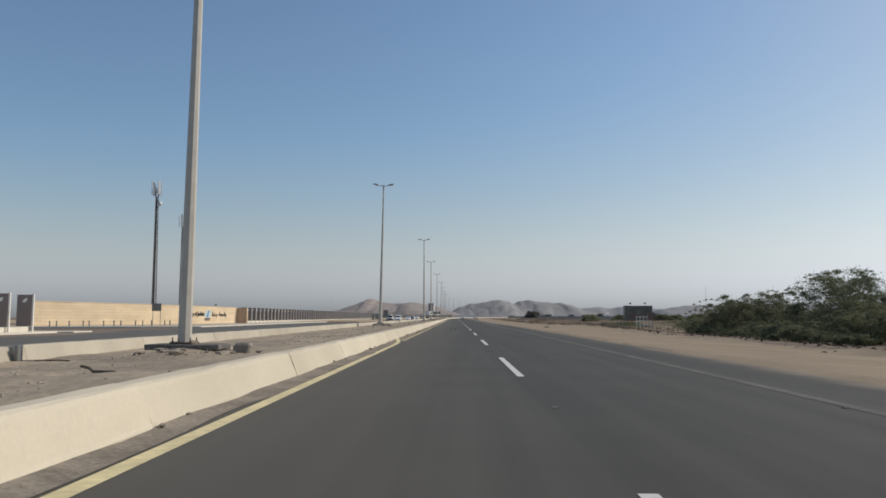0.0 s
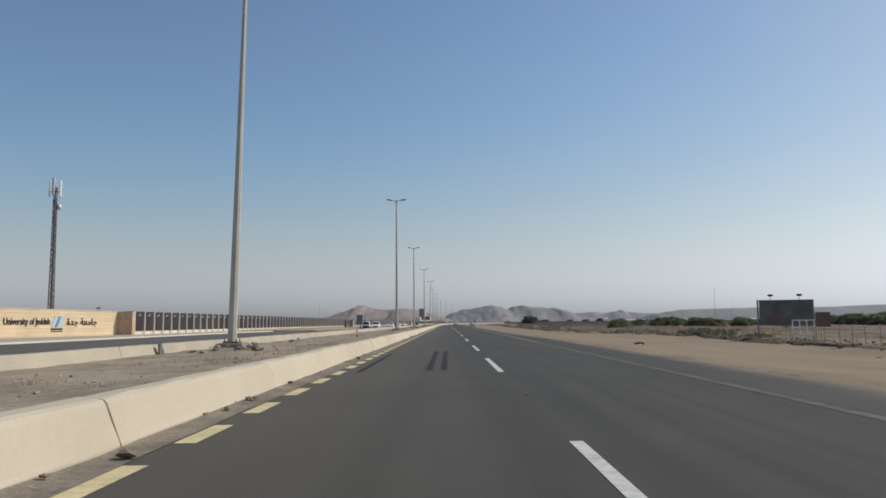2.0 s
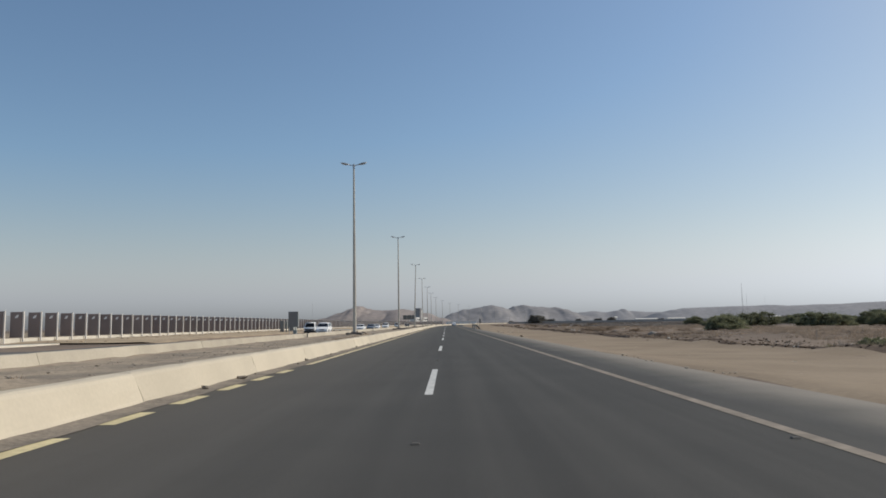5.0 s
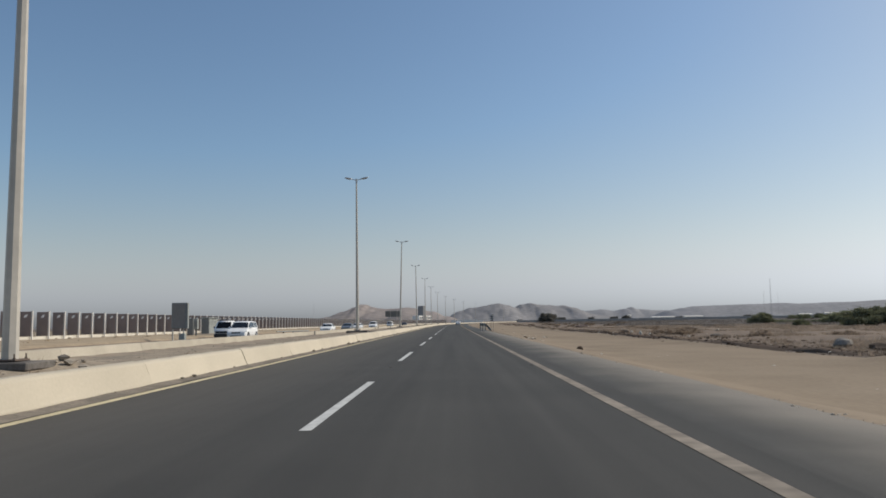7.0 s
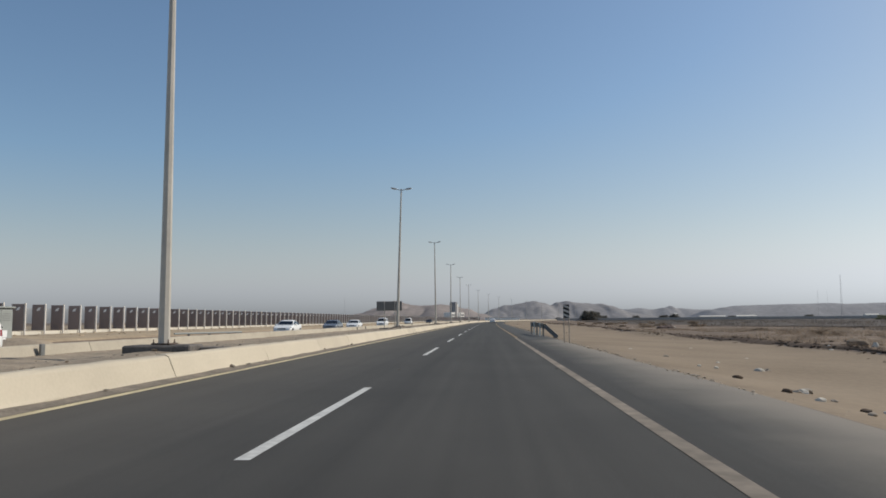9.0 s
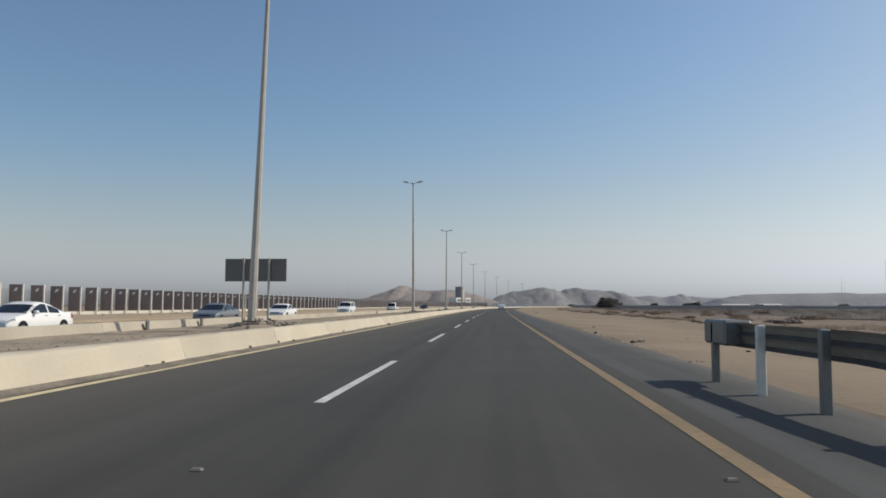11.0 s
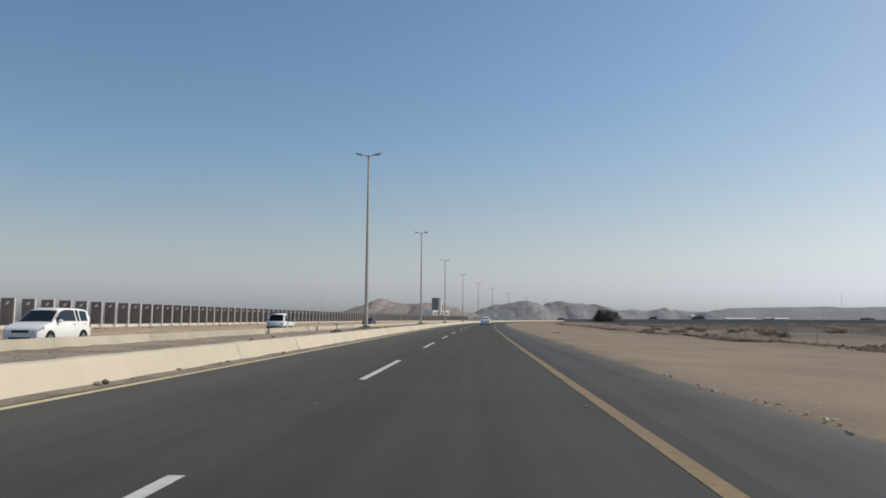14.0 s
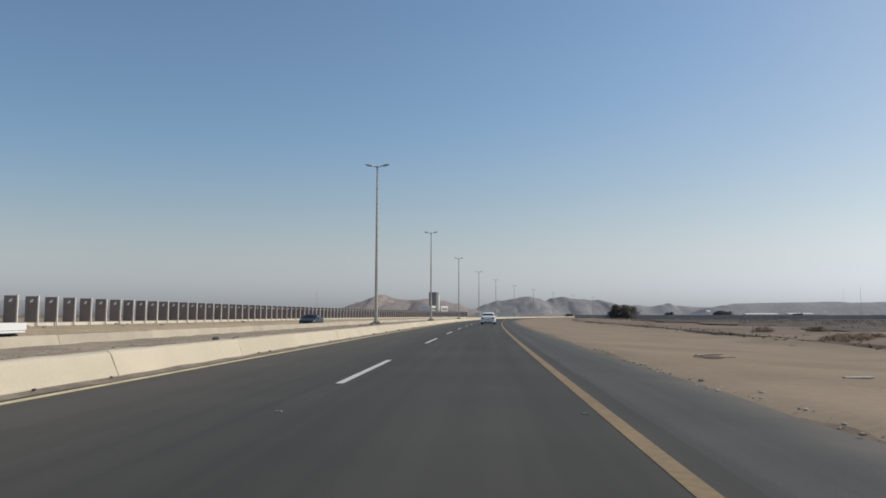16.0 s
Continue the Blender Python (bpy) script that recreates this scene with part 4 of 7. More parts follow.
# a torn plastic sack caught on a clod
sack = empty("plastic_sack", "torn white plastic sack standing on the median earth", "sack")
for dx, tip, hh in ((0.0, 0.10, 0.27), (0.10, -0.08, 0.24)):
    bm = bmesh.new()
    bmesh.ops.create_grid(bm, x_segments=3, y_segments=6, size=0.5)
    for v in bm.verts:
        u, w = v.co.x, v.co.y + 0.5
        v.co = Vector((dx + u * 0.10 * (1 - 0.4 * w) + tip * w * 0.5 + 0.02 * noise.noise(v.co * 6), 0.05 * noise.noise(v.co * 5 + Vector((dx * 40, 0, 0))), w * hh))
    bmesh.ops.solidify(bm, geom=bm.faces[:], thickness=0.006)
    part("flap", bm, M_sack, sack)
sack.matrix_basis = pose(-7.45, 81.4, median_z(-8.2, 81.4) - 0.02)
for x, yy, sz, nm, mt, lb in ((-7.72, 81.6, 0.15, "clod", M_gutter, "brown earth clod beside a plastic sack"), (-6.1, 351.0, 0.22, "concrete_lump", M_conc, "pale concrete lump on the median earth"),
                              (-6.45, 351.1, 0.15, "concrete_lump", M_dark_conc, "dark concrete lump on the median earth"), (-7.1, 340.5, 0.12, "clod", M_gutter, "dark earth clod on the median"),
                              (-6.0, 333.5, 0.10, "clod", M_gutter, "dark earth clod on the median"), (-6.3, 376.0, 0.11, "clod", M_dark_conc, "dark lump on the median earth"),
                              (-5.75, 376.4, 0.13, "concrete_lump", M_conc, "pale concrete lump on the median earth"), (-5.5, 376.2, 0.09, "clod", M_dark_conc, "dark lump on the median earth")):
    rock(nm, x, yy, median_z(x - cx(yy), yy) + sz * 0.2, sz, mt, lb, x * 3.1 + yy, 0.7)
bent_bar("bent_bar", [(-6.2, 351.0, median_z(-6.5, 351.0)), (-6.18, 351.0, 0.72), (-6.32, 351.0, 0.74), (-6.04, 351.0, 0.73)], 0.018, M_bolt, "rusty bar with a cross end standing in a concrete lump", "bar")
# a bundle of pale sticks on the sand
bundle = empty("stick_bundle", "loose bundle of pale dry sticks lying on the sand verge", "sticks")
rb = random.Random(77)
for k in range(9):
    bm = bmesh.new()
    a, x, yy = rb.uniform(-0.45, 0.45), rb.uniform(-0.18, 0.18), rb.uniform(-0.5, 0.5)
    ln, h0 = rb.uniform(0.25, 0.45), 0.03 + 0.02 * (k % 4)
    rod(bm, (x - ln * math.cos(a), yy - ln * math.sin(a), h0), (x + ln * math.cos(a), yy + ln * math.sin(a), h0 + rb.uniform(-0.01, 0.05)), 0.022, 0.014, 6)
    part("stick", bm, M_wood, bundle)
bundle.matrix_basis = pose(9.1, 372.8, ground_z(9.1 - cx(372.8), 372.8) + 0.04)
bm = bmesh.new()
box(bm, -0.3, -0.06, 0.0, 0.3, 0.06, 0.035, 0.01)
ob = tagged(link("plank", bm, M_litter), "short pale plank lying on the sand verge", "plank")
ob.matrix_basis = pose(10.07, 366.3, ground_z(10.07 - cx(366.3), 366.3) + 0.05, 0, 0, 8)
# a torn tyre on the sand
scrap = empty("torn_tyre", "torn black tyre carcass lying on the sand verge", "tyre")
bm = bmesh.new()
prev = None
for k in range(9):
    a = 0.3 + 2.5 * k / 8
    c0 = Vector((0.36 * math.cos(a), 0.36 * math.sin(a), 0.05 + 0.05 * math.sin(a * 1.5)))
    if prev is not None:
        rod(bm, prev, c0, 0.07, 0.07, 7)
    prev = c0
part("tread", bm, M_tyre, scrap)
bm = bmesh.new()
box(bm, -0.1, 0.02, 0.0, 0.22, 0.2, 0.06, 0.02)
part("rag", bm, M_litter, scrap, "pale rag")
scrap.matrix_basis = pose(9.95, 84.1, ground_z(8.8, 84.1) + 0.03, 0, 0, 20)
scrap.scale = (0.8, 0.8, 0.8)


# ---- the campus entrance wall ----
def wall_at(d, out=0.0):
    """A point of the wall's face in plan, d metres from its end pier, along a wide arc drawing back from the road."""
    h = 0.15 + d / 120.0
    return (-38.5 - 120.0 * (math.cos(0.15) - math.cos(h)) + out * math.cos(h), 131.8 - 120.0 * (math.sin(h) - math.sin(0.15)) - out * math.sin(h))


def wall_line(n):
    return [wall_at(k / n * 44.0) for k in range(n + 1)]


wall = empty("campus_wall", "curved entrance wall clad in cream sandstone courses with raised lettering", "wall", kind="structure")
line = wall_line(64)
nrm = []
for k in range(len(line)):
    a, b = line[max(k - 1, 0)], line[min(k + 1, len(line) - 1)]
    d = Vector((b[0] - a[0], b[1] - a[1], 0)).normalized()
    nrm.append(Vector((-d.y, d.x, 0)))
if nrm[0].x < 0:
    nrm = [-v for v in nrm]


def wall_band(name, k0, k1, z0, z1, d0, d1, material, label=""):
    verts, faces = [], []
    for k in range(k0, k1 + 1):
        p, nn = Vector((*line[k], 0)), nrm[k]
        for d, z in ((d1, z0), (d1, z1), (d0, z1), (d0, z0)):
            q = p + nn * d
            verts.append((q.x, q.y, z * (1.0 + 0.0022 * k)))          # the wall rises slightly away from the road
    m = k1 - k0
    for k in range(m):
        for e in range(4):
            faces.append((4 * k + e, 4 * k + (e + 1) % 4, 4 * k + 4 + (e + 1) % 4, 4 * k + 4 + e))
    faces += [(3, 2, 1, 0), (4 * m, 4 * m + 1, 4 * m + 2, 4 * m + 3)]
    me = bpy.data.meshes.new(name)
    me.from_pydata(verts, [], faces)
    bm = bmesh.new()
    bm.from_mesh(me)
    bmesh.ops.recalc_face_normals(bm, faces=bm.faces[:])
    bm.to_mesh(me)
    bm.free()
    return tagged(link_me(name, me, material, wall), label)


wall_band("core", 0, 64, -0.3, 2.66, -0.45, -0.03, M_wall_back)
course_h = 2.9 / 8
for c in range(8):
    z0 = -0.24 + c * course_h
    cuts = list(range(0, 64, 4)) if c % 2 == 0 else [0] + list(range(2, 64, 4))
    cuts.append(64)
    for a, b in zip(cuts[:-1], cuts[1:]):
        wall_band("stone_course", a, b, z0 + 0.008, z0 + course_h - 0.008, -0.03, 0.0 + 0.006 * ((a * 7 + c * 3) % 3), M_wall)
wall_band("coping", 0, 64, 2.665, 2.74, -0.50, 0.05, M_wall, "flat sandstone coping")
# the wall's end return
bm = bmesh.new()
box(bm, -38.9, 131.85, -0.3, -36.75, 132.7, 2.70, 0.02)
M_pier = mat("brown_tiled_pier", (0.52, 0.385, 0.27), 0.85, grain=0.08, scale=8.0, big=0.12, per_object=0.10)
pier = part("end_pier", bm, M_wall_back, wall, "brown tiled pier at the wall's end")
tile_bm = bmesh.new()
box(tile_bm, -0.135, -0.012, -0.135, 0.135, 0.0, 0.135, 0.006)
tile_me = bpy.data.meshes.new("tile")
tile_bm.to_mesh(tile_me)
tile_bm.free()
tile_me.materials.append(M_pier)
for iz in range(10):
    for ix in range(7):
        ob = new("tile", tile_me)
        ob.parent, ob.location = pier, (-38.71 + 0.29 * ix, 131.846, -0.1 + 0.29 * iz)
    for iy in range(3):
        ob = new("tile", tile_me)
        ob.parent = pier
        ob.matrix_basis = Matrix.Translation((-36.746, 132.0 + 0.28 * iy, -0.1 + 0.29 * iz)) @ Matrix.Rotation(radians(90), 4, 'Z')


def text_mesh(body, size, extrude):
    cu = bpy.data.curves.new("lettering", "FONT")
    cu.body, cu.size, cu.extrude = body, size, extrude
    cu.resolution_u, cu.offset = 3, 0.014
    ob = new("lettering", cu)
    me = bpy.data.meshes.new_from_object(ob)
    bpy.data.objects.remove(ob)
    bpy.data.curves.remove(cu)
    return me


def lettering(body, d_left, d_right, z0, height, label):
    """Raised letters on the wall's face, from d_left to d_right metres off its end pier."""
    me = text_mesh(body, 1.0, 0.03)
    xs = [v.co.x for v in me.vertices]
    zs = [v.co.y for v in me.vertices]
    sx, sy = (d_left - d_right) / (max(xs) - min(xs)), height / (max(zs) - min(zs))
    lo, lz = min(xs), min(zs)
    for v in me.vertices:
        u, w, d = (v.co.x - lo) * sx, (v.co.y - lz) * sy, v.co.z
        v.co = Vector((*wall_at(d_left - u, 0.035 + d), z0 + w))
    return tagged(link_me("lettering", me, M_letters, wall), label)


lettering("University of Jeddah", 16.65, 10.95, 1.08, 0.86, "raised black letters reading University of Jeddah")
lettering("\ufe93\ufeaa\ufe9f \ufe94\ufecc\ufee3\ufe8e\ufe9f", 8.55, 3.75, 1.04, 0.9, "raised black Arabic letters")
def emblem_piece(name, outline, material, label):
    """A flat plate on the wall; its outline is given as (metres off the end pier, height)."""
    n = len(outline)
    verts = [(*wall_at(d, o), z) for o in (0.0, 0.05) for d, z in outline]
    me = bpy.data.meshes.new(name)
    me.from_pydata(verts, [], [tuple(range(n)), tuple(range(2 * n - 1, n - 1, -1))] + [(k, n + k, n + (k + 1) % n, (k + 1) % n) for k in range(n)])
    bm = bmesh.new()
    bm.from_mesh(me)
    bmesh.ops.recalc_face_normals(bm, faces=bm.faces[:])
    part(name, bm, material, wall, label)


for d0, w, m, lb in ((10.8, 0.5, M_blue, "slanted pale blue emblem bar"), (10.2, 0.2, M_blue_dark, "slanted dark blue emblem bar"), (9.85, 0.5, M_blue, "slanted pale blue emblem bar")):
    emblem_piece("emblem_bar", [(d0, 1.0), (d0 - w, 1.0), (d0 - w - 0.5, 2.12), (d0 - 0.5, 2.12)], m, lb)
for z0, z1 in ((0.72, 0.9), (0.54, 0.62)):
    emblem_piece("emblem_caption", [(10.75, z0), (9.15, z0), (9.15, z1), (10.75, z1)], M_letters, "dark caption bar under the emblem")

# paving, kerbs and bollards before the wall
bm = bmesh.new()
for a, b in zip(steps(84, 168, 6)[:-1], steps(84, 168, 6)[1:]):
    box(bm, cx(a) - 31.2, a + 0.006, -0.2, cx(a) - 29.6, b - 0.006, 0.055, 0.01)
tagged(link("kerb", bm, M_kerb), "cream concrete kerb edging the campus pavement", "kerb", kind="structure")
bm = bmesh.new()
box(bm, -38.6, 84, -0.25, -30.2, 168, 0.035)
box(bm, -62, 84, -0.25, -38.6, 104, 0.03)
box(bm, -48, 104, -0.25, -38.6, 131.7, 0.03)
tagged(link("pavement", bm, M_paving), "beige paved strip in front of the campus wall", "pavement", kind="structure")
bm = bmesh.new()
box(bm, -60, 83.4, -0.2, -29.6, 83.98, 0.06, 0.01)
tagged(link("kerb", bm, M_kerb), "cream concrete kerb at the campus entrance", "kerb", kind="structure")


def bollard():
    b = empty("bollard", "short dark bollard standing on the entrance pavement", "bollard", "entrance bollards")
    bm = bmesh.new()
    rod(bm, (0, 0, 0), (0, 0, 0.52), 0.075, 0.07, 10)
    part("post", bm, M_steel, b)
    bm = bmesh.new()
    rod(bm, (0, 0, 0.52), (0, 0, 0.64), 0.085, 0.05, 10)
    part("cap", bm, M_black, b)
    return b


bo = bollard()
bo.matrix_basis = pose(-35.7, 97.5, 0.035)
for k in range(1, 14):
    u = k + 0.25 * math.sin(k * 2.3)
    copy_thing(bo, pose(-35.7 - 0.83 * u, 97.5 - 0.95 * u, 0.035))

# small sign box on two legs
sb = empty("notice_board", "grey metal notice board on two thin legs, seen from behind", "sign")
bm = bmesh.new()
box(bm, -0.62, -0.05, 1.85, 0.62, 0.05, 2.85, 0.015)
part("board", bm, M_signback, sb)
for sx in (-0.5, 0.5):
    bm = bmesh.new()
    rod(bm, (sx, 0.07, 0), (sx, 0.07, 2.8), 0.035, n=8)
    part("leg", bm, M_steel, sb)
for z in (2.05, 2.35, 2.65):
    bm = bmesh.new()
    box(bm, -0.6, -0.075, z - 0.02, 0.6, -0.052, z + 0.02)
    part("stiffener", bm, M_steel, sb)
sb.matrix_basis = pose(-39.2, 98.2, 0.03)


# ---- screen fence of upright fins ----
def fin():
    """A tall dark panel standing square to the road, its post at the road end."""
    f = {}
    bm = bmesh.new()
    box(bm, -1.18, -0.035, 0.46, -0.10, 0.035, 2.78, 0.01)
    f["panel"] = bm
    bm = bmesh.new()
    box(bm, -0.068, -0.068, -0.25, 0.068, 0.068, 2.84, 0.015)
    f["post"] = bm
    bm = bmesh.new()
    vs = [bm.verts.new(v) for v in ((-0.78, -0.048, 2.20), (-0.50, -0.048, 2.24), (-0.40, -0.048, 2.52), (-0.60, -0.048, 2.50), (-0.72, -0.048, 2.38))]
    top = [bm.verts.new((v.co.x, -0.034, v.co.z)) for v in vs]
    bm.faces.new(vs)
    for q in range(5):
        bm.faces.new((vs[q], vs[(q + 1) % 5], top[(q + 1) % 5], top[q]))
    f["emblem"] = bm
    return f


fence = empty("screen_fence", "long screen fence of dark brown upright fins with pale posts", "fence", kind="structure")
fm = {}
for nm, bm in fin().items():
    me = bpy.data.meshes.new(nm)
    bm.to_mesh(me)
    bm.free()
    me.materials.append({"panel": M_panel, "post": M_post, "emblem": M_emblem}[nm])
    fm[nm] = me
FIN_Y = [133.2 + 2.98 * k for k in range(36)]
FIN_Y += [324.16 - 2.985 * k for k in range(28, 0, -1)]
FIN_Y += [324.16 + 2.99 * k for k in range(130)]
FENCE_OFF = -38.0


def fence_x(y):
    return cx(y) + FENCE_OFF


for yy in FIN_Y:
    m = Matrix.Translation((fence_x(yy), yy, 0)) @ Matrix.Rotation(heading(yy) + 0.04, 4, 'Z')
    pa = None
    for nm in ("panel", "post", "emblem"):
        ob = new(nm, fm[nm])
        ob.parent = pa if nm == "emblem" else fence
        ob.matrix_basis = m if nm != "emblem" else Matrix.Identity(4)
        pa = ob if nm == "panel" else pa
for a in range(12):
    y0, y1 = 133.0 + a * 48.0, 133.0 + (a + 1) * 48.0
    bm = bmesh.new()
    for b in range(4):
        ya, yb = y0 + b * 12.0, y0 + (b + 1) * 12.0 - 0.01
        vs = box(bm, -0.42, 0.0, -0.3, -0.18, math.hypot(yb - ya, fence_x(yb) - fence_x(ya)), 0.40, 0.01,
                 Matrix.Translation((fence_x(ya), ya, 0)) @ Matrix.Rotation(-math.atan2(fence_x(yb) - fence_x(ya), yb - ya), 4, 'Z'))
    part("plinth", bm, M_kerb, fence, "low cream plinth wall")
# railing of thin bars behind the fins
verts, faces = [], []
yy = 134.0
while yy < 520:
    x = fence_x(yy) - 1.24
    k = len(verts)
    w = 0.010
    verts += [(x - w, yy - w, 0.38), (x + w, yy - w, 0.38), (x + w, yy + w, 0.38), (x - w, yy + w, 0.38),
              (x - w, yy - w, 2.42), (x + w, yy - w, 2.42), (x + w, yy + w, 2.42), (x - w, yy + w, 2.42)]
    faces += [(k, k + 1, k + 5, k + 4), (k + 1, k + 2, k + 6, k + 5), (k + 2, k + 3, k + 7, k + 6), (k + 3, k, k + 4, k + 7), (k + 4, k + 5, k + 6, k + 7)]
    yy += 0.17
me = bpy.data.meshes.new("railing")
me.from_pydata(verts, [], faces)
tagged(link_me("railing", me, M_rail, fence), "thin grey upright railing bars", kind="stuff")
for z in (0.55, 1.2, 2.40):
    bm = bmesh.new()
    for ya in steps(134, 516, 12)[:-1]:
        box(bm, -0.012, 0, z - 0.012, 0.012, 11.99, z + 0.012, 0, Matrix.Translation((fence_x(ya) - 1.24, ya, 0)) @ Matrix.Rotation(-math.atan2(fence_x(ya + 12) - fence_x(ya), 12), 4, 'Z'))
    part("rail", bm, M_rail, fence)
# two fins left of the campus entrance
fence2 = empty("screen_fence", "short end of a screen fence with dark fins beside the entrance", "fence", kind="structure")
for k in range(5):
    m = Matrix.Translation((-31.2 - 0.02 * k, 55.2 - 2.95 * k, -0.02)) @ Matrix.Rotation(0.04, 4, 'Z')
    pa = None
    for nm in ("panel", "post", "emblem"):
        ob = new(nm, fm[nm])
        ob.parent = pa if nm == "emblem" else fence2
        ob.matrix_basis = m if nm != "emblem" else Matrix.Identity(4)
        pa = ob if nm == "panel" else pa
bm = bmesh.new()
box(bm, -31.65, 40, -0.3, -31.4, 55.1, 0.40, 0.01)
part("plinth", bm, M_kerb, fence2, "low cream plinth wall")
bm = bmesh.new()
box(bm, -60, 55.0, -0.25, -28.0, 57.8, 0.05, 0.01)
box(bm, -31.0, 44.0, -0.25, -29.2, 54.99, 0.05, 0.01)
tagged(link("kerb", bm, M_kerb), "cream paved kerb island at the entrance", "kerb", kind="structure")
bm = bmesh.new()
box(bm, -60, 20, -0.25, -31.0, 54.85, 0.03)
tagged(link("pavement", bm, M_paving), "beige paved strip behind the fence end", "pavement", kind="structure")


# ---- telecom masts ----
def mast(h, w0, w1, label, antennas=6):
    t = empty("telecom_mast", label, "mast", "telecom masts")
    legs = [(math.cos(a), math.sin(a)) for a in (0.4, 0.4 + 2.094, 0.4 + 4.189)]
    n = max(6, int(h / 1.1))
    for lx, ly in legs:
        bm = bmesh.new()
        rod(bm, (lx * w0, ly * w0, 0), (lx * w1, ly * w1, h), 0.07, 0.05, 6)
        part("leg", bm, M_mast, t)
    for a in range(3):
        bm = bmesh.new()
        for k in range(n):
            z0, z1 = h * k / n, h * (k + 1) / n
            f0, f1 = w0 + (w1 - w0) * k / n, w0 + (w1 - w0) * (k + 1) / n
            p, q = legs[a], legs[(a + 1) % 3]
            if k % 2:
                p, q = q, p
            rod(bm, (p[0] * f0, p[1] * f0, z0), (q[0] * f1, q[1] * f1, z1), 0.045, n=5)
            rod(bm, (p[0] * f1, p[1] * f1, z1), (q[0] * f1, q[1] * f1, z1), 0.025, n=5)
        part("lattice", bm, M_mast_red if a == 1 else M_mast, t)
    bm = bmesh.new()
    box(bm, -0.14, -0.06, 0.5, 0.14, 0.06, h - 1.5)
    part("cable_tray", bm, M_mast, t)
    for k in range(antennas):
        a = k * 6.283 / antennas + 0.3
        rr = 0.75
        bm = bmesh.new()
        box(bm, -0.15, -0.07, h - 1.3 + 0.2 * (k % 2), 0.15, 0.07, h + 1.0 + 0.2 * (k % 2), 0.03, Matrix.Translation((rr * math.cos(a), rr * math.sin(a), 0)) @ Matrix.Rotation(a + 1.57, 4, 'Z'))
        part("antenna", bm, M_antenna, t, "white panel antenna")
        bm = bmesh.new()
        rod(bm, (0.1 * math.cos(a), 0.1 * math.sin(a), h - 0.6), (rr * 0.92 * math.cos(a), rr * 0.92 * math.sin(a), h - 0.6), 0.04, n=6)
        part("bracket", bm, M_steel, t)
    bm = bmesh.new()
    rod(bm, (0.3, 0.2, h - 2.6), (0.75, 0.25, h - 2.6), 0.38, 0.38, 14)
    part("dish", bm, M_antenna, t, "white round dish", True)
    bm = bmesh.new()
    for k in range(3):
        box(bm, -0.55 + 0.5 * k, -0.35, 0, -0.15 + 0.5 * k, 0.35, 1.6 + 0.3 * (k % 2), 0.02)
    part("equipment_box", bm, M_kiosk, t)
    return t


t1 = mast(22.9, 0.46, 0.26, "tall reddish lattice telecom mast with white panel antennas, behind the wall")
t1.matrix_basis = pose(-50.9, 126.0, 0.0)
t2 = mast(19.8, 0.42, 0.25, "slim lattice telecom mast with white antennas, behind the wall", 5)
t2.matrix_basis = pose(-53.1, 144.8, 0.0, 0, 0, 40)


# ---- signs and cabinets ----
sg = empty("road_sign", "back of a road sign on two steel legs, on the median", "road sign")
bm = bmesh.new()
prism(bm, [(-0.02, 2.02), (0.02, 2.02), (0.02, 2.92), (-0.02, 2.92)], -8.3, -5.82)
part("sheet", bm, M_signback, sg)
for k in range(9):
    z = 2.06 + k * 0.102
    bm = bmesh.new()
    box(bm, -8.28, -0.055, z - 0.014, -5.86, -0.021, z + 0.014)
    part("rib", bm, M_steel, sg)
for x in (-7.52, -6.5):
    bm = bmesh.new()
    rod(bm, (x, -0.10, 0.34), (x, -0.10, 2.94), 0.045, n=10)
    part("leg", bm, M_pole, sg)
    bm = bmesh.new()
    box(bm, x - 0.45, -0.5, 0.1, x + 0.45, 0.4, 0.36, 0.04)
    part("footing", bm, M_conc, sg, "rough concrete footing")
sg.location = (0, 268.3, 0)

kio = empty("advert_panel", "tall grey roadside panel on a thick stub, seen from behind", "sign")
bm = bmesh.new()
box(bm, -0.65, -0.14, 0.95, 0.65, 0.14, 3.05, 0.03)
part("panel", bm, M_kiosk, kio)
bm = bmesh.new()
box(bm, -0.52, -0.155, 1.1, 0.52, -0.142, 2.92)
part("back_plate", bm, M_signback, kio)
# strip added on the sun side, paler so that the edge looks lit
bm = bmesh.new()
box(bm, 0.655, -0.12, 0.95, 0.72, 0.12, 3.02, 0.01)
part("edge_trim", bm, M_cab_light, kio, "edge strip coloured paler as sunlit")
for x in (-0.58, 0.35):
    bm = bmesh.new()
    box(bm, x - 0.05, -0.06, -0.05, x + 0.05, 0.06, 1.0, 0.01)
    part("leg", bm, M_pole, kio)
bm = bmesh.new()
box(bm, 0.05, -0.3, -0.05, 0.55, 0.05, 0.55, 0.03)
part("meter_box", bm, M_cab_light, kio, "pale grey meter box")
kio.matrix_basis = pose(-20.05, 213.5, 0.0, 0, 0, -4)

cab = empty("transformer_cabinet", "grey transformer cabinet, its sunlit side coloured paler, on a dirt mound", "cabinet")
bm = bmesh.new()
box(bm, -0.42, -1.6, 0.1, 0.42, 1.6, 1.88, 0.03)
part("body", bm, M_kiosk, cab)
bm = bmesh.new()
box(bm, -0.52, -1.72, 1.885, 0.52, 1.72, 1.99, 0.03)
part("roof", bm, M_cab_light, cab, "pale flat roof")
bm = bmesh.new()
box(bm, -0.36, -1.622, 0.2, 0.36, -1.602, 1.8, 0.006)
dr = part("door", bm, M_kiosk, cab)
bm = bmesh.new()
box(bm, 0.24, -1.65, 0.95, 0.30, -1.623, 1.15)
part("handle", bm, M_steel, dr)
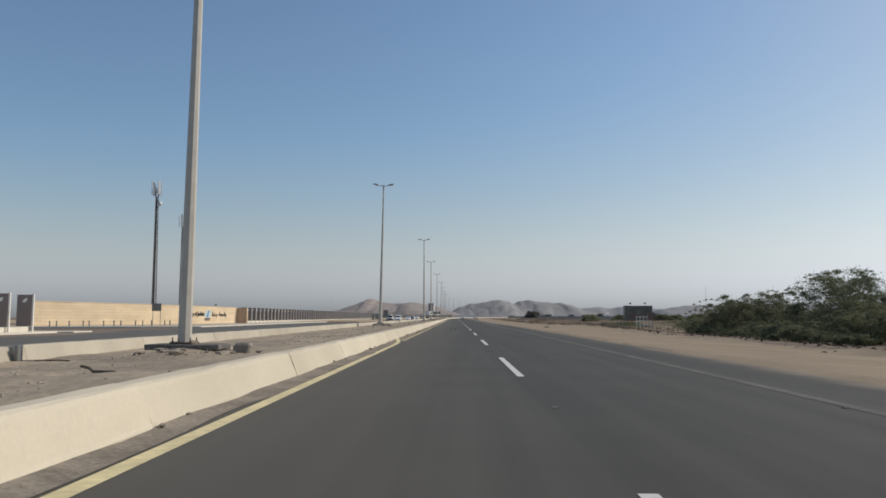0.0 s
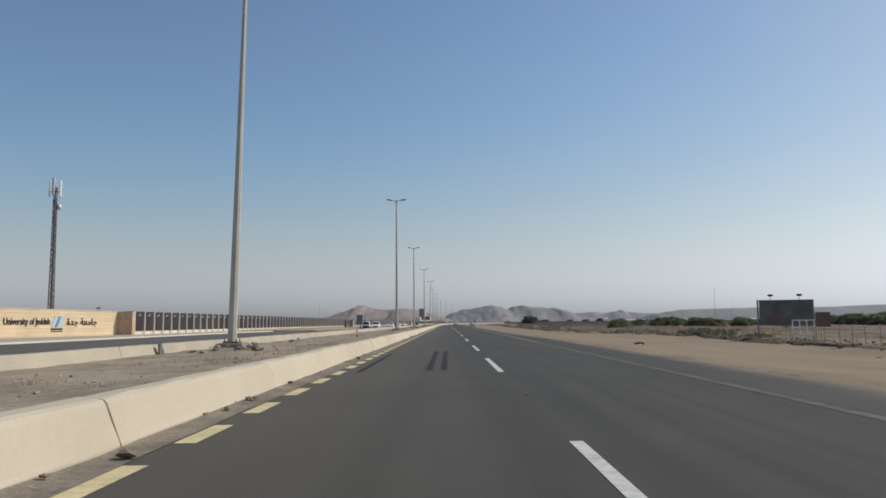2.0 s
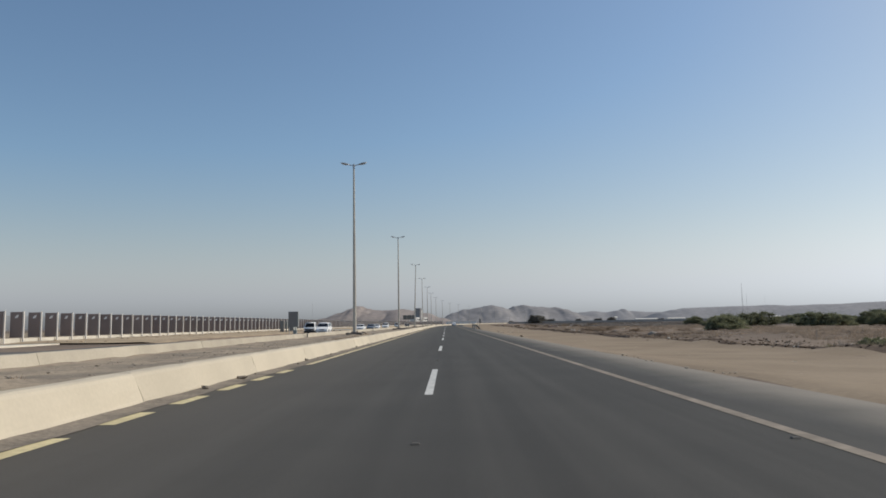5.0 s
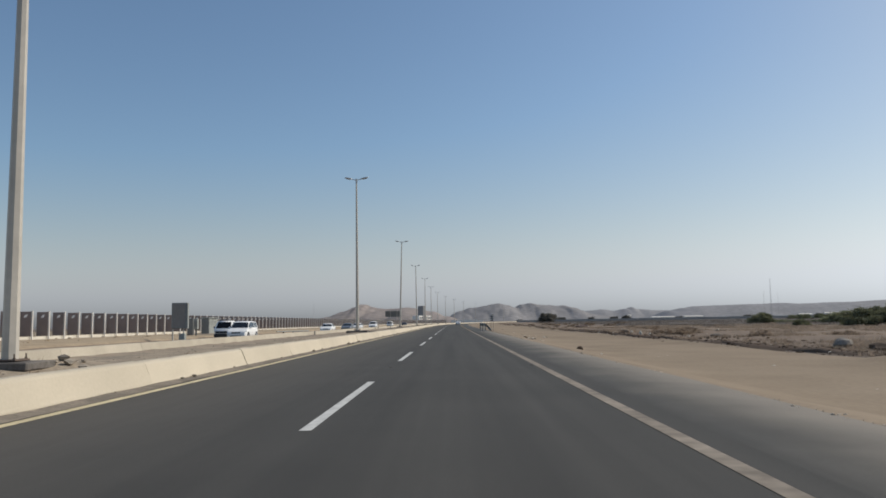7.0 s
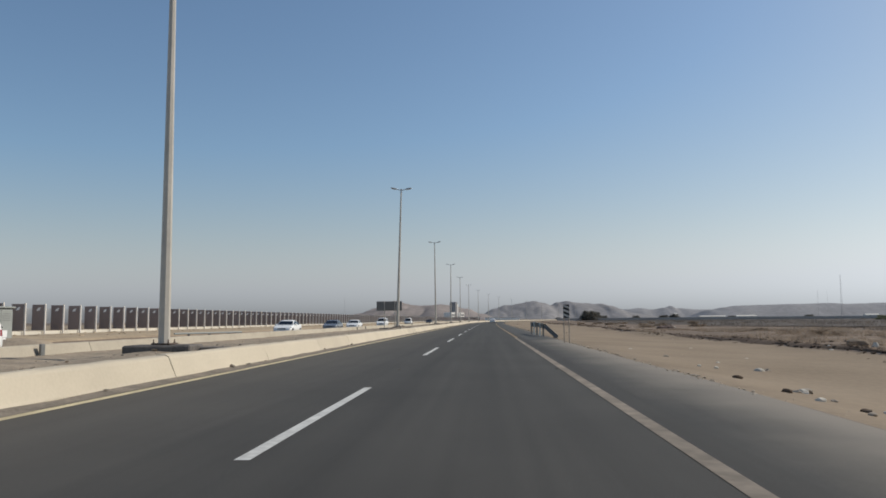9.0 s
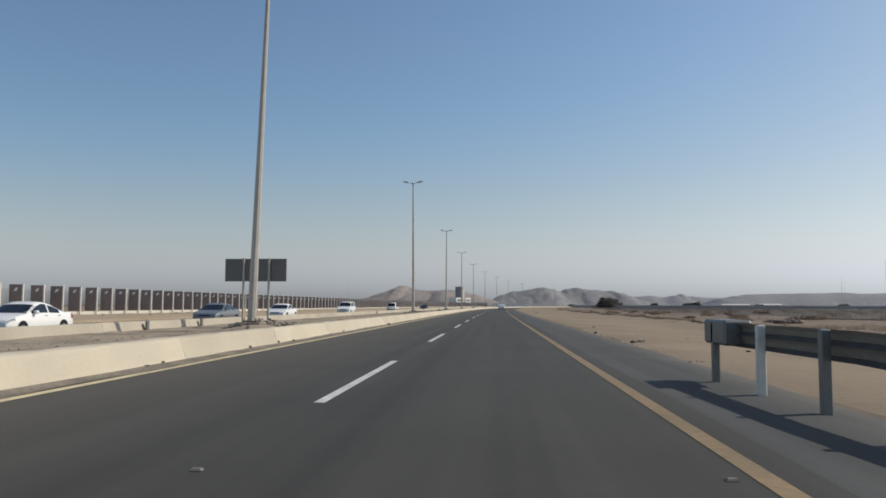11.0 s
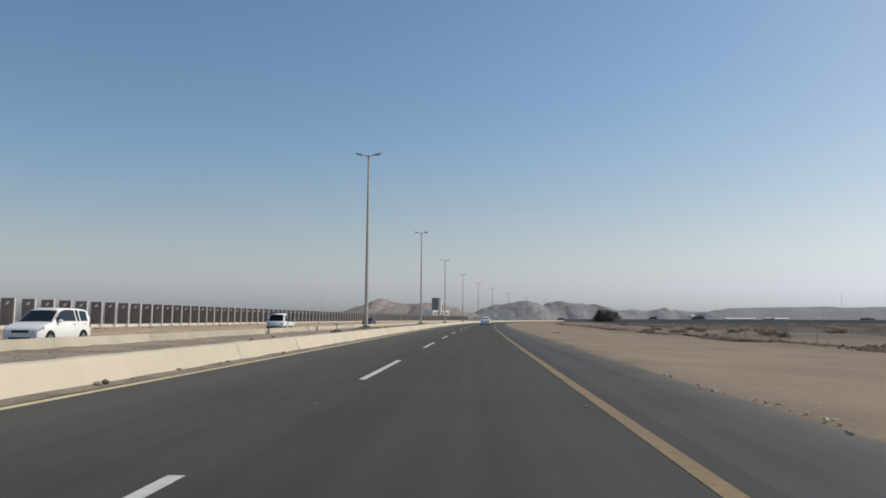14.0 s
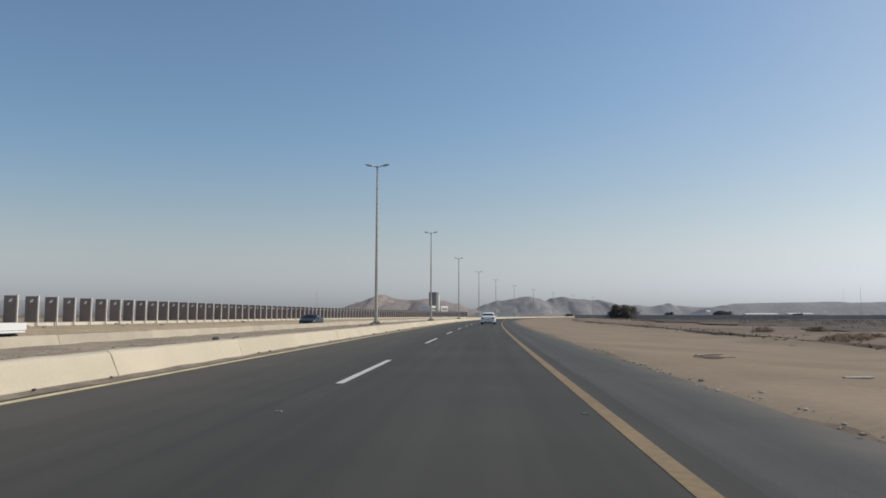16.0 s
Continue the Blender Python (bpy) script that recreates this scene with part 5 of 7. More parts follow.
# sunlight on this side is put into the colour: paler than the body
for k in range(3):
    bm = bmesh.new()
    box(bm, 0.422, -1.52 + k * 1.02, 0.2, 0.44, -0.54 + k * 1.02, 1.8, 0.005)
    dr = part("side_panel", bm, M_cab_light, cab, "side panel coloured paler as sunlit")
    for j in range(4):
        bm = bmesh.new()
        box(bm, 0.441, -1.4 + k * 1.02, 1.2 + j * 0.12, 0.452, -0.66 + k * 1.02, 1.25 + j * 0.12)
        part("louvre", bm, M_kiosk, dr)
bm = bmesh.new()
bmesh.ops.create_icosphere(bm, subdivisions=3, radius=1.0)
for v in bm.verts:
    v.co = Vector((v.co.x * 3.2, v.co.y * 3.4, v.co.z * 0.42 * (1 + 0.3 * noise.noise(v.co * 2))))
tagged(link("dirt_mound", bm, M_median, None, True), "low brown dirt mound under the cabinet", "mound").location = (-24.2, 234.3, -0.1)
cab.matrix_basis = pose(-24.5, 234.7, 0.05, 0, 0, 1)
sm = empty("switch_box", "small grey electric switch box on a post", "cabinet")
bm = bmesh.new()
box(bm, -0.2, -0.2, 0.75, 0.2, 0.2, 1.85, 0.02)
part("box", bm, M_cab_light, sm)
bm = bmesh.new()
box(bm, -0.08, -0.08, -0.1, 0.08, 0.08, 0.75)
part("post", bm, M_steel, sm)
bm = bmesh.new()
box(bm, -0.15, -0.215, 1.0, 0.15, -0.202, 1.6)
part("door", bm, M_kiosk, sm, "grey door")
sm.matrix_basis = pose(-24.85, 231.4, 0.05)
sm2 = empty("switch_box", "small dark switch box beside the transformer cabinet", "cabinet")
bm = bmesh.new()
box(bm, -0.3, -0.2, 0.2, 0.3, 0.2, 1.9, 0.02)
part("box", bm, M_steel, sm2)
bm = bmesh.new()
box(bm, -0.36, -0.26, -0.1, 0.36, 0.26, 0.198)
part("base", bm, M_conc, sm2)
sm2.matrix_basis = pose(-25.7, 232.2, 0.05)

ch = empty("chevron_sign", "narrow black and yellow hazard marker on two legs, beside the road", "road sign")
bm = bmesh.new()
box(bm, -0.14, -0.012, 1.12, 0.14, 0.012, 1.76, 0.004)
part("board", bm, M_black, ch)
for k in range(3):
    z = 1.14 + k * 0.21
    bm = bmesh.new()
    vs = [bm.verts.new(v) for v in ((-0.135, -0.016, z + 0.11), (0.135, -0.016, z), (0.135, -0.016, z + 0.09), (-0.135, -0.016, min(z + 0.20, 1.755)))]
    bm.faces.new(vs)
    part("stripe", bm, M_white, ch, "pale yellow slanting stripe")
for x in (-0.12, 0.12):
    bm = bmesh.new()
    rod(bm, (x, 0.035, -0.3), (x, 0.035, 1.76), 0.025, n=8)
    part("leg", bm, M_wood, ch)
ch.matrix_basis = pose(6.3, 231.2, 0.0)

gr = empty("guardrail_end", "bent steel guardrail end piece dipping to the sand, on posts", "guardrail")
pts = [(5.75, 250.5, 0.70), (5.95, 246.5, 0.70), (6.15, 243.2, 0.62), (6.42, 241.0, 0.25), (6.58, 239.8, 0.02)]
bm = bmesh.new()
prof = [(0.0, -0.16), (0.07, -0.11), (0.07, -0.05), (0.0, 0.0), (0.07, 0.05), (0.07, 0.11), (0.0, 0.16)]
rows_ = []
for x, yy, z in pts:
    rows_.append([bm.verts.new((x + px, yy, z + pz)) for px, pz in prof])
for a, b in zip(rows_[:-1], rows_[1:]):
    for i in range(len(prof) - 1):
        bm.faces.new((a[i], a[i + 1], b[i + 1], b[i]))
bmesh.ops.solidify(bm, geom=bm.faces[:], thickness=0.02)
part("beam", bm, M_steel, gr)
for k, (x, yy, z) in enumerate(((5.72, 250.2, 0.86), (5.82, 248.6, 0.86), (5.92, 247.0, 0.86), (6.02, 245.3, 0.84), (6.12, 243.8, 0.78))):
    bm = bmesh.new()
    box(bm, x - 0.1, yy - 0.05, -0.3, x + 0.0, yy + 0.05, z, 0.01)
    part("post", bm, M_white_metal if k % 2 else M_steel, gr)
bm = bmesh.new()
box(bm, 5.62, 249.6, 0.55, 6.0, 250.6, 0.9, 0.03)
part("end_plate", bm, M_steel, gr)

bb = empty("billboard", "small derelict billboard with a dark faded sheet and two lamps", "billboard")
bm = bmesh.new()
box(bm, 0.0, -0.04, 0.82, 3.35, 0.04, 2.44, 0.01)
part("sheet", bm, M_bboard, bb)
bm = bmesh.new()
bmesh.ops.create_icosphere(bm, subdivisions=2, radius=1.0)
for v in bm.verts:
    v.co = Vector((1.0 + v.co.x * 0.75 * (1 + 0.3 * noise.noise(v.co * 3)), -0.045 + v.co.y * 0.004, 1.15 + v.co.z * 0.35 * (1 + 0.4 * noise.noise(v.co * 2.5))))
part("rust_patch", bm, M_rust, bb, "reddish rust patch on the sheet")
for x0, x1, z0, z1 in ((-0.05, 3.4, 2.44, 2.50), (-0.05, 3.4, 0.76, 0.82)):
    bm = bmesh.new()
    box(bm, x0, -0.06, z0, x1, 0.06, z1)
    part("frame_rail", bm, M_steel, bb)
for x in (-0.1, 3.38):
    bm = bmesh.new()
    box(bm, x - 0.05, -0.06, -0.75, x + 0.05, 0.06, 2.5, 0.01)
    part("leg", bm, M_steel, bb)
for x in (0.72, 2.55):
    bm = bmesh.new()
    rod(bm, (x, 0, 2.5), (x, -0.1, 2.78), 0.02, n=6)
    lp = part("lamp_arm", bm, M_steel, bb)
    bm = bmesh.new()
    box(bm, x - 0.16, -0.22, 2.74, x + 0.16, 0.0, 2.88, 0.03)
    part("lamp", bm, M_black, lp, "small black floodlight")
bb.matrix_basis = pose(21.25, 96.4, -0.06, 0, 0, -14)

gt = empty("lattice_gate", "chalky white lattice gate leaning by the scrub", "gate")
for k in range(5):
    bm = bmesh.new()
    box(bm, k * 0.44 - 0.03, -0.03, 0.0, k * 0.44 + 0.03, 0.03, 1.35, 0.008)
    part("upright", bm, M_white_metal, gt)
for k in range(4):
    bm = bmesh.new()
    box(bm, -0.03, -0.045, 0.08 + k * 0.4, 1.79, -0.032, 0.14 + k * 0.4)
    part("crossbar", bm, M_white_metal, gt)
bm = bmesh.new()
rod(bm, (1.2, -0.5, 0.05), (2.0, -0.1, 0.6), 0.06, 0.03, 6)
part("fallen_branch", bm, M_wood, gt, "grey fallen branch")
gt.matrix_basis = pose(21.9, 92.8, -0.52, -6, 0, -4)
gt.scale = (1.0, 1.0, 1.2)
pb = empty("board_scrap", "rusty brown board nailed to two leaning posts", "board")
bm = bmesh.new()
box(bm, -0.42, -0.015, 1.28, 0.44, 0.015, 2.2, 0.005)
part("board", bm, M_rust, pb)
for x, tp in ((-0.42, -0.02), (-0.16, 0.05)):
    bm = bmesh.new()
    rod(bm, (x, 0.05, -0.1), (x + tp, 0.05, 2.1), 0.035, 0.03, 7)
    part("post", bm, M_wood, pb)
pb.matrix_basis = pose(23.6, 92.4, -0.65, 0, 0, -10)
r = random.Random(31)


def stick_post(h, label):
    s = empty("fence_post", label, "post", "old field fence posts")
    h *= 0.62
    bm = bmesh.new()
    rod(bm, (0, 0, -0.2), (r.uniform(-0.05, 0.05), r.uniform(-0.05, 0.05), h), 0.036, 0.028, 6)
    part("stake", bm, M_wood, s)
    return s


for x, yy, h in ((24.2, 93.5, 1.2), (24.7, 92.6, 1.25), (25.3, 92.2, 1.3), (25.9, 91.8, 1.1), (26.4, 91.0, 1.35), (27.1, 90.6, 1.2), (20.6, 94.5, 1.0), (20.2, 94.9, 1.2), (19.2, 95.5, 1.0),
                 (21.2, 125.4, 0.8), (23.8, 131.5, 1.15), (25.2, 134.8, 1.2), (22.3, 115.5, 0.55), (22.5, 107.6, 1.35), (21.6, 103.7, 1.15), (21.0, 95.4, 0.7),
                 (28.5, 146.0, 0.9), (29.6, 155.0, 0.8), (28.0, 165.0, 0.7)):
    stick_post(h * 1.5, "thin weathered fence stake by the scrub").matrix_basis = pose(x, yy, -0.45)
for x, yy, h in ((19.3, 359.3, 1.2), (19.1, 357.8, 1.6), (20.4, 359.6, 1.7), (20.7, 358.9, 1.3), (21.0, 356.9, 1.2), (21.4, 356.4, 1.8), (22.3, 355.6, 1.6), (23.6, 354.6, 1.5)):
    stick_post(h, "thin weathered fence stake on the plain").matrix_basis = pose(x, yy, -0.45)
for yy in (300, 325, 339, 404):
    stick_post(r.uniform(1.0, 1.5), "thin field fence stake on the berm").matrix_basis = at(berm_o(yy) + 0.8 + r.uniform(-0.3, 0.8), yy, -0.42)
cb = empty("cross_rails", "pale rails tied between thin fence stakes", "rail")
for z in (0.25, 0.62):
    bm = bmesh.new()
    rod(bm, (24.2, 93.5, z), (27.1, 90.6, z - 0.05), 0.02, n=6)
    part("rail", bm, M_wood, cb)


# a heap of scrap left on the plain
hp = empty("scrap_heap", "low dark heap of scrap and broken blocks on the plain", "scrap heap")
for k, (hx_, hy_, hz_, hs) in enumerate(((-0.75, 0.0, 0.12, 0.55), (-0.15, 0.1, 0.15, 0.6), (0.45, -0.05, 0.14, 0.5), (0.95, 0.05, 0.2, 0.42))):
    bm = bmesh.new()
    bmesh.ops.create_icosphere(bm, subdivisions=2, radius=hs)
    for v in bm.verts:
        v.co *= 1 + 0.5 * noise.noise(v.co / hs * 1.4 + Vector((k * 4.7, 2.0, 0)))
        v.co.z *= 0.62
    bmesh.ops.translate(bm, vec=(hx_, hy_, hz_), verts=bm.verts[:])
    part("block", bm, M_rust, hp)
bm = bmesh.new()
rod(bm, (-0.2, 0, 0.45), (0.9, 0.1, 0.62), 0.05, n=6)
rod(bm, (0.9, 0.1, 0.62), (1.25, 0.0, 0.1), 0.045, n=6)
part("bent_pipe", bm, M_bolt, hp, "bent rusty pipe")
bm = bmesh.new()
box(bm, 1.15, -0.25, -0.05, 1.5, 0.0, 0.3, 0.05)
part("pale_scrap", bm, M_litter, hp, "pale crumpled scrap")
hp.matrix_basis = pose(28.6, 309.5, -0.5, 0, 0, 12)


# ---- vegetation ----
def leaf_mesh(name, clumps, per, leaf, seed, spread=(0.55, 0.55, 0.26)):
    """Small leaf blades gathered round clump centres; each clump is denser inside and ragged outside."""
    rg = np.random.default_rng(seed)
    cs = np.array(clumps)
    n = len(cs) * per
    size = np.repeat(cs[:, 3], per)[:, None]
    p = np.repeat(cs[:, :3], per, axis=0) + rg.normal(0, 1, (n, 3)) * np.array(spread) * size
    d = rg.normal(0, 1, (n, 3))
    d /= np.linalg.norm(d, axis=1)[:, None]
    e = np.cross(d, rg.normal(0, 1, (n, 3)))
    e /= np.linalg.norm(e, axis=1)[:, None]
    s = leaf * rg.uniform(0.5, 1.5, (n, 1))
    verts = np.concatenate([p - d * s, p + e * s * 0.45, p + d * s, p - e * s * 0.45], axis=1).reshape(-1, 3)
    faces = np.arange(n * 4).reshape(-1, 4)
    me = bpy.data.meshes.new(name)
    me.from_pydata(verts.tolist(), [], faces.tolist())
    return me


def bush(name, w, d, h, seed, label, category, clumps=46, per=170, leaf=0.11, material=None, trunk=True, twigs=26, group="roadside bushes", fronds=0, dome=0.0):
    """A many-stemmed thorn tree: tapered stems forking from the foot, ragged crown of small leaves, bare twigs above."""
    rr = random.Random(seed)
    t = empty(name, label, category, group)
    cl = []
    for k in range(clumps):
        a, q = rr.uniform(0, 6.283), math.sqrt(rr.random())
        x, yy = q * math.cos(a) * w / 2, q * math.sin(a) * d / 2
        top = h * (0.62 + 0.22 * dome + (0.38 - 0.22 * dome) * noise.noise(Vector((x * 0.55 + seed, yy * 0.55, 0.3)))) * math.sqrt(max(0.0, 1 - (0.75 + 0.15 * dome) * q * q))
        z = max(0.25, top * rr.uniform(0.25, 1.0)) if trunk else max(0.08, top * rr.uniform(0.08, 1.0))
        cl.append((x, yy, z, rr.uniform(0.55, 1.15) * min(w, h * 1.6) / 6.0))
    bm = bmesh.new()
    stems = []
    for k in range(7 if trunk else 3):
        c = cl[rr.randrange(len(cl))]
        b0 = Vector((rr.uniform(-0.3, 0.3), rr.uniform(-0.3, 0.3), -0.15))
        mid = Vector((c[0] * 0.45, c[1] * 0.45, c[2] * 0.55))
        rod(bm, b0, mid, 0.035 * h * 0.6, 0.02 * h * 0.6, 6)
        rod(bm, mid, c[:3], 0.02 * h * 0.6, 0.01 * h * 0.6, 5)
        stems.append(mid)
    for k in range(len(cl) // 2):
        c = Vector(cl[k][:3])
        mid = min(stems, key=lambda s: (s - c).length)
        rod(bm, mid, c, 0.03, 0.012, 4)
    for k in range(twigs):
        c = Vector(cl[rr.randrange(len(cl))][:3])
        e = c + Vector((rr.gauss(0, 0.4), rr.gauss(0, 0.4), abs(rr.gauss(0.45, 0.3)))) * h * 0.25
        rod(bm, c, e, 0.014, 0.006, 4)
    arch = []
    for k in range(fronds):
        c = Vector(cl[rr.randrange(len(cl))][:3])
        out = Vector((c.x, c.y, 0)).normalized() if c.xy.length > 0.3 else Vector((1, 0, 0))
        v = (out * rr.uniform(0.3, 1.0) + Vector((rr.gauss(0, 0.45), rr.gauss(0, 0.45), rr.uniform(0.4, 1.2)))) * h * 0.062
        p = c
        for j in range(6):
            q = p + v
            rod(bm, p, q, 0.014 - 0.0016 * j, 0.0124 - 0.0016 * j, 4)
            if j > 0:
                arch.append((q.x, q.y, q.z, rr.uniform(0.10, 0.2)))
            p = q
            v = v + Vector((rr.gauss(0, 0.02), rr.gauss(0, 0.02), -0.022)) * h
    part("trunk", bm, M_bark, t)
    tip = [(c[0] + rr.gauss(0, 0.25) * h * 0.25, c[1] + rr.gauss(0, 0.25) * h * 0.25, c[2] + abs(rr.gauss(0.15, 0.12)) * h * (0.5 - 0.38 * dome), c[3] * (0.35 + 0.2 * dome)) for c in cl]
    me = leaf_mesh("crown", cl + tip, per, leaf, seed)
    if arch:
        link_me("outer_leaves", leaf_mesh("outer_leaves", arch, 60, leaf * 0.85, seed + 50), material or M_leaf, t)
    link_me("crown", me, material or M_leaf, t)
    return t


# thick scrub beside the first stretch of road
big = bush("thorn_tree", 8.0, 8.0, 6.5, 3, "large dark green thorn tree with ragged feathery crown, beside the verge", "tree", 95, 330, 0.045, M_leaf_dark, twigs=60, fronds=110)
big.matrix_basis = pose(25.4, 48.6, -0.5)
mid1 = bush("thorn_bush", 6.4, 6.0, 4.5, 4, "broad dusty green thorn bush with bare twigs, beside the verge", "bush", 80, 320, 0.045, M_leaf, twigs=60, fronds=90)
mid1.matrix_basis = pose(24.9, 65.2, -0.5)
mid1.scale = (1.0, 1.0, 1.1)
low1 = bush("thorn_bush", 7.0, 6.0, 2.6, 5, "low dusty green thorn bush", "bush", 60, 300, 0.045, M_leaf, twigs=30, fronds=30)
low1.matrix_basis = pose(25.0, 75.2, -0.5)
low2 = bush("thorn_bush", 6.0, 5.0, 2.0, 6, "low dark green thorn bush", "bush", 50, 280, 0.045, M_leaf_dark, twigs=20, fronds=20)
low2.matrix_basis = pose(24.3, 56.5, -0.5)
for src, x, yy, tz, s in ((mid1, 32.5, 58.0, 130, 1.0), (big, 35.0, 50.0, 200, 1.0), (low1, 26.0, 38.0, 160, 1.0), (mid1, 30.5, 36.0, 260, 0.95), (low2, 28.5, 81.5, 20, 0.9), (low2, 33.0, 85.0, 120, 1.0),
                          (low1, 33.0, 73.0, 220, 1.1), (low2, 23.8, 70.5, 200, 0.7), (low2, 28.0, 57.0, 70, 1.0), (low2, 22.6, 60.5, 300, 0.55),
                          (low1, 22.4, 45.2, 40, 0.9), (low2, 21.8, 48.6, 150, 0.8), (low1, 23.0, 52.2, 310, 0.85), (low2, 21.9, 63.4, 90, 0.7), (low2, 22.4, 66.8, 10, 0.75), (low2, 20.9, 41.6, 250, 0.6), (mid1, 23.8, 43.4, 70, 0.7)):
    c = copy_thing(src, pose(x, yy, -0.5, 0, 0, tz))
    c.scale = (s, s, s)
# a young tree whose top shows over the campus wall
bush("young_tree", 1.5, 1.5, 4.3, 31, "young dark green tree behind the campus wall", "tree", 24, 150, 0.05, M_leaf_dark, twigs=8, group="", dome=1.0).matrix_basis = pose(-45.6, 142.0, -0.1)
# the belt of trees further off in the field
belt_a = bush("field_tree", 6.5, 6.0, 3.3, 12, "dusty dark green bushy tree in the field belt", "tree", 62, 150, 0.10, M_leaf_dark, twigs=4, group="field belt trees", dome=1.0)
belt_b = bush("field_tree", 8.0, 6.0, 2.6, 13, "low spreading olive green tree in the field belt", "tree", 62, 150, 0.10, M_leaf, twigs=4, group="field belt trees", dome=0.8)
belt_c = bush("field_bush", 6.0, 5.0, 2.4, 14, "rounded olive green bush with an open foot in the field", "bush", 80, 200, 0.08, M_leaf, twigs=8, group="field bushes", dome=1.0)
rr = random.Random(41)
belt_a.matrix_basis = pose(96.0, 268.0, -0.55)
belt_b.matrix_basis = pose(84.0, 262.0, -0.55)
belt_c.matrix_basis = pose(60.5, 257.0, -0.55)
belt_c.scale = (1.5, 1.3, 1.35)
for x, yy, s, tall in ((63.6, 237.0, 1.35, 1.2), (36.2, 205.0, 0.95, 1.05), (68.5, 241.0, 0.9, 1.0), (79.0, 250.0, 0.9, 1.2), (66.0, 311.0, 1.0, 1.15), (77.0, 300.0, 1.2, 1.15), (84.0, 292.0, 1.0, 1.2), (56.0, 270.0, 0.5, 0.55), (73.0, 236.0, 0.8, 1.1),
                       (87.0, 243.0, 1.0, 1.3), (94.0, 247.0, 1.3, 1.4)):
    c = copy_thing(belt_c, pose(x, yy, -0.55, 0, 0, rr.uniform(0, 360)))
    c.scale = (s * rr.uniform(0.9, 1.15), s, tall)
for k in range(46):
    yy = rr.uniform(228, 300)
    x = 6 + (0.43 + 0.5 * rr.random()) * (yy - 66)
    c = copy_thing(rr.choice((belt_a, belt_a, belt_b)), pose(x, yy, -0.55, 0, 0, rr.uniform(0, 360)))
    s = rr.uniform(0.9, 1.35) * (1.0 if x < 95 else 1.2)
    c.scale = (s * rr.uniform(0.9, 1.2), s, s * rr.uniform(0.75, 1.0))
for k in range(13):
    c = copy_thing(rr.choice((belt_a, belt_b)), pose(160 + 8.5 * k, 515 + rr.uniform(-22, 22), -0.6, 0, 0, rr.uniform(0, 360)))
    s = rr.uniform(0.9, 1.3)
    c.scale = (s * 1.3, s, s * 0.95)
for k in range(5):
    c = copy_thing(belt_b, pose(rr.uniform(70, 84), rr.uniform(300, 335), -0.6, 0, 0, rr.uniform(0, 360)))
    s = rr.uniform(0.45, 0.7)
    c.scale = (s * 1.2, s, s * 0.8)
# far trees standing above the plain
far_t = bush("dome_tree", 13.5, 11.0, 10.5, 17, "large round tree far out on the plain, coloured grey-green for haze", "tree", 70, 110, 0.36, M_far_leaf, twigs=0, group="far trees")
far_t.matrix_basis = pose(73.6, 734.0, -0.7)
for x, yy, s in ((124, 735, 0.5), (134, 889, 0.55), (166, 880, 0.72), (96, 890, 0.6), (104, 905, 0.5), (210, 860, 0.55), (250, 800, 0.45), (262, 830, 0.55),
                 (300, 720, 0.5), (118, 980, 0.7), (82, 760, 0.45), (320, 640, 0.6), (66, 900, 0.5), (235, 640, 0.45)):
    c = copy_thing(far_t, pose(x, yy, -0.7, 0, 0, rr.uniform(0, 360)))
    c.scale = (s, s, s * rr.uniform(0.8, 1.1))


def scrub(name, spots, blade, per, seed, material, label, category, tall):
    """Joined tufts of thin upright blades."""
    rg = np.random.default_rng(seed)
    sp = np.array(spots)
    n = len(sp) * per
    base = np.repeat(sp, per, axis=0)
    base[:, :2] += rg.normal(0, 1, (n, 2)) * base[:, 3:4] * 0.5
    lean = rg.normal(0, 0.45, (n, 2))
    h = base[:, 3:4] * tall * rg.uniform(0.4, 1.3, (n, 1))
    a = rg.uniform(0, 6.283, n)
    w = blade * rg.uniform(0.5, 1.5, n)
    side = np.stack([np.cos(a) * w, np.sin(a) * w, np.zeros(n)], axis=1)
    b = base[:, :3]
    t = b + np.concatenate([lean * h, h], axis=1)
    verts = np.concatenate([b - side, b + side, t], axis=1).reshape(-1, 3)
    me = bpy.data.meshes.new(name)
    me.from_pydata(verts.tolist(), [], np.arange(n * 3).reshape(-1, 3).tolist())
    return tagged(link_me(name, me, material), label, category, kind="stuff")


spots = []
for k in range(420):
    yy = rr.uniform(30, 470)
    o = berm_o(yy) + 0.3 + 0.8 * nz(yy, 3.0, 0.06) + abs(rr.gauss(0, 1.3))
    spots.append((cx(yy) + o, yy, ground_z(o, yy) - 0.03, rr.uniform(0.15, 0.5)))
scrub("berm_scrub", spots, 0.018, 26, 51, M_dry, "dry brown scrub along the berm", "scrub", 0.6)
spots = []
for k in range(420):
    yy = rr.uniform(60, 620)
    o = rr.uniform(17, 120)
    if nz(o, yy, 0.03, 2.0) > -0.1:
        spots.append((cx(yy) + o, yy, -0.55, rr.uniform(0.3, 1.1)))
scrub("field_scrub", spots, 0.012, 40, 52, M_dry, "low dry scrub scattered over the field", "scrub", 0.7)
spots = []
for k in range(460):
    yy = rr.uniform(84, 150)
    o = rr.uniform(20, 42)
    spots.append((cx(yy) + o, yy, -0.52, rr.uniform(0.25, 0.6)))
scrub("field_grass", spots, 0.022, 30, 53, M_grass, "dry greenish grass in the field", "grass", 0.6)
spots = []
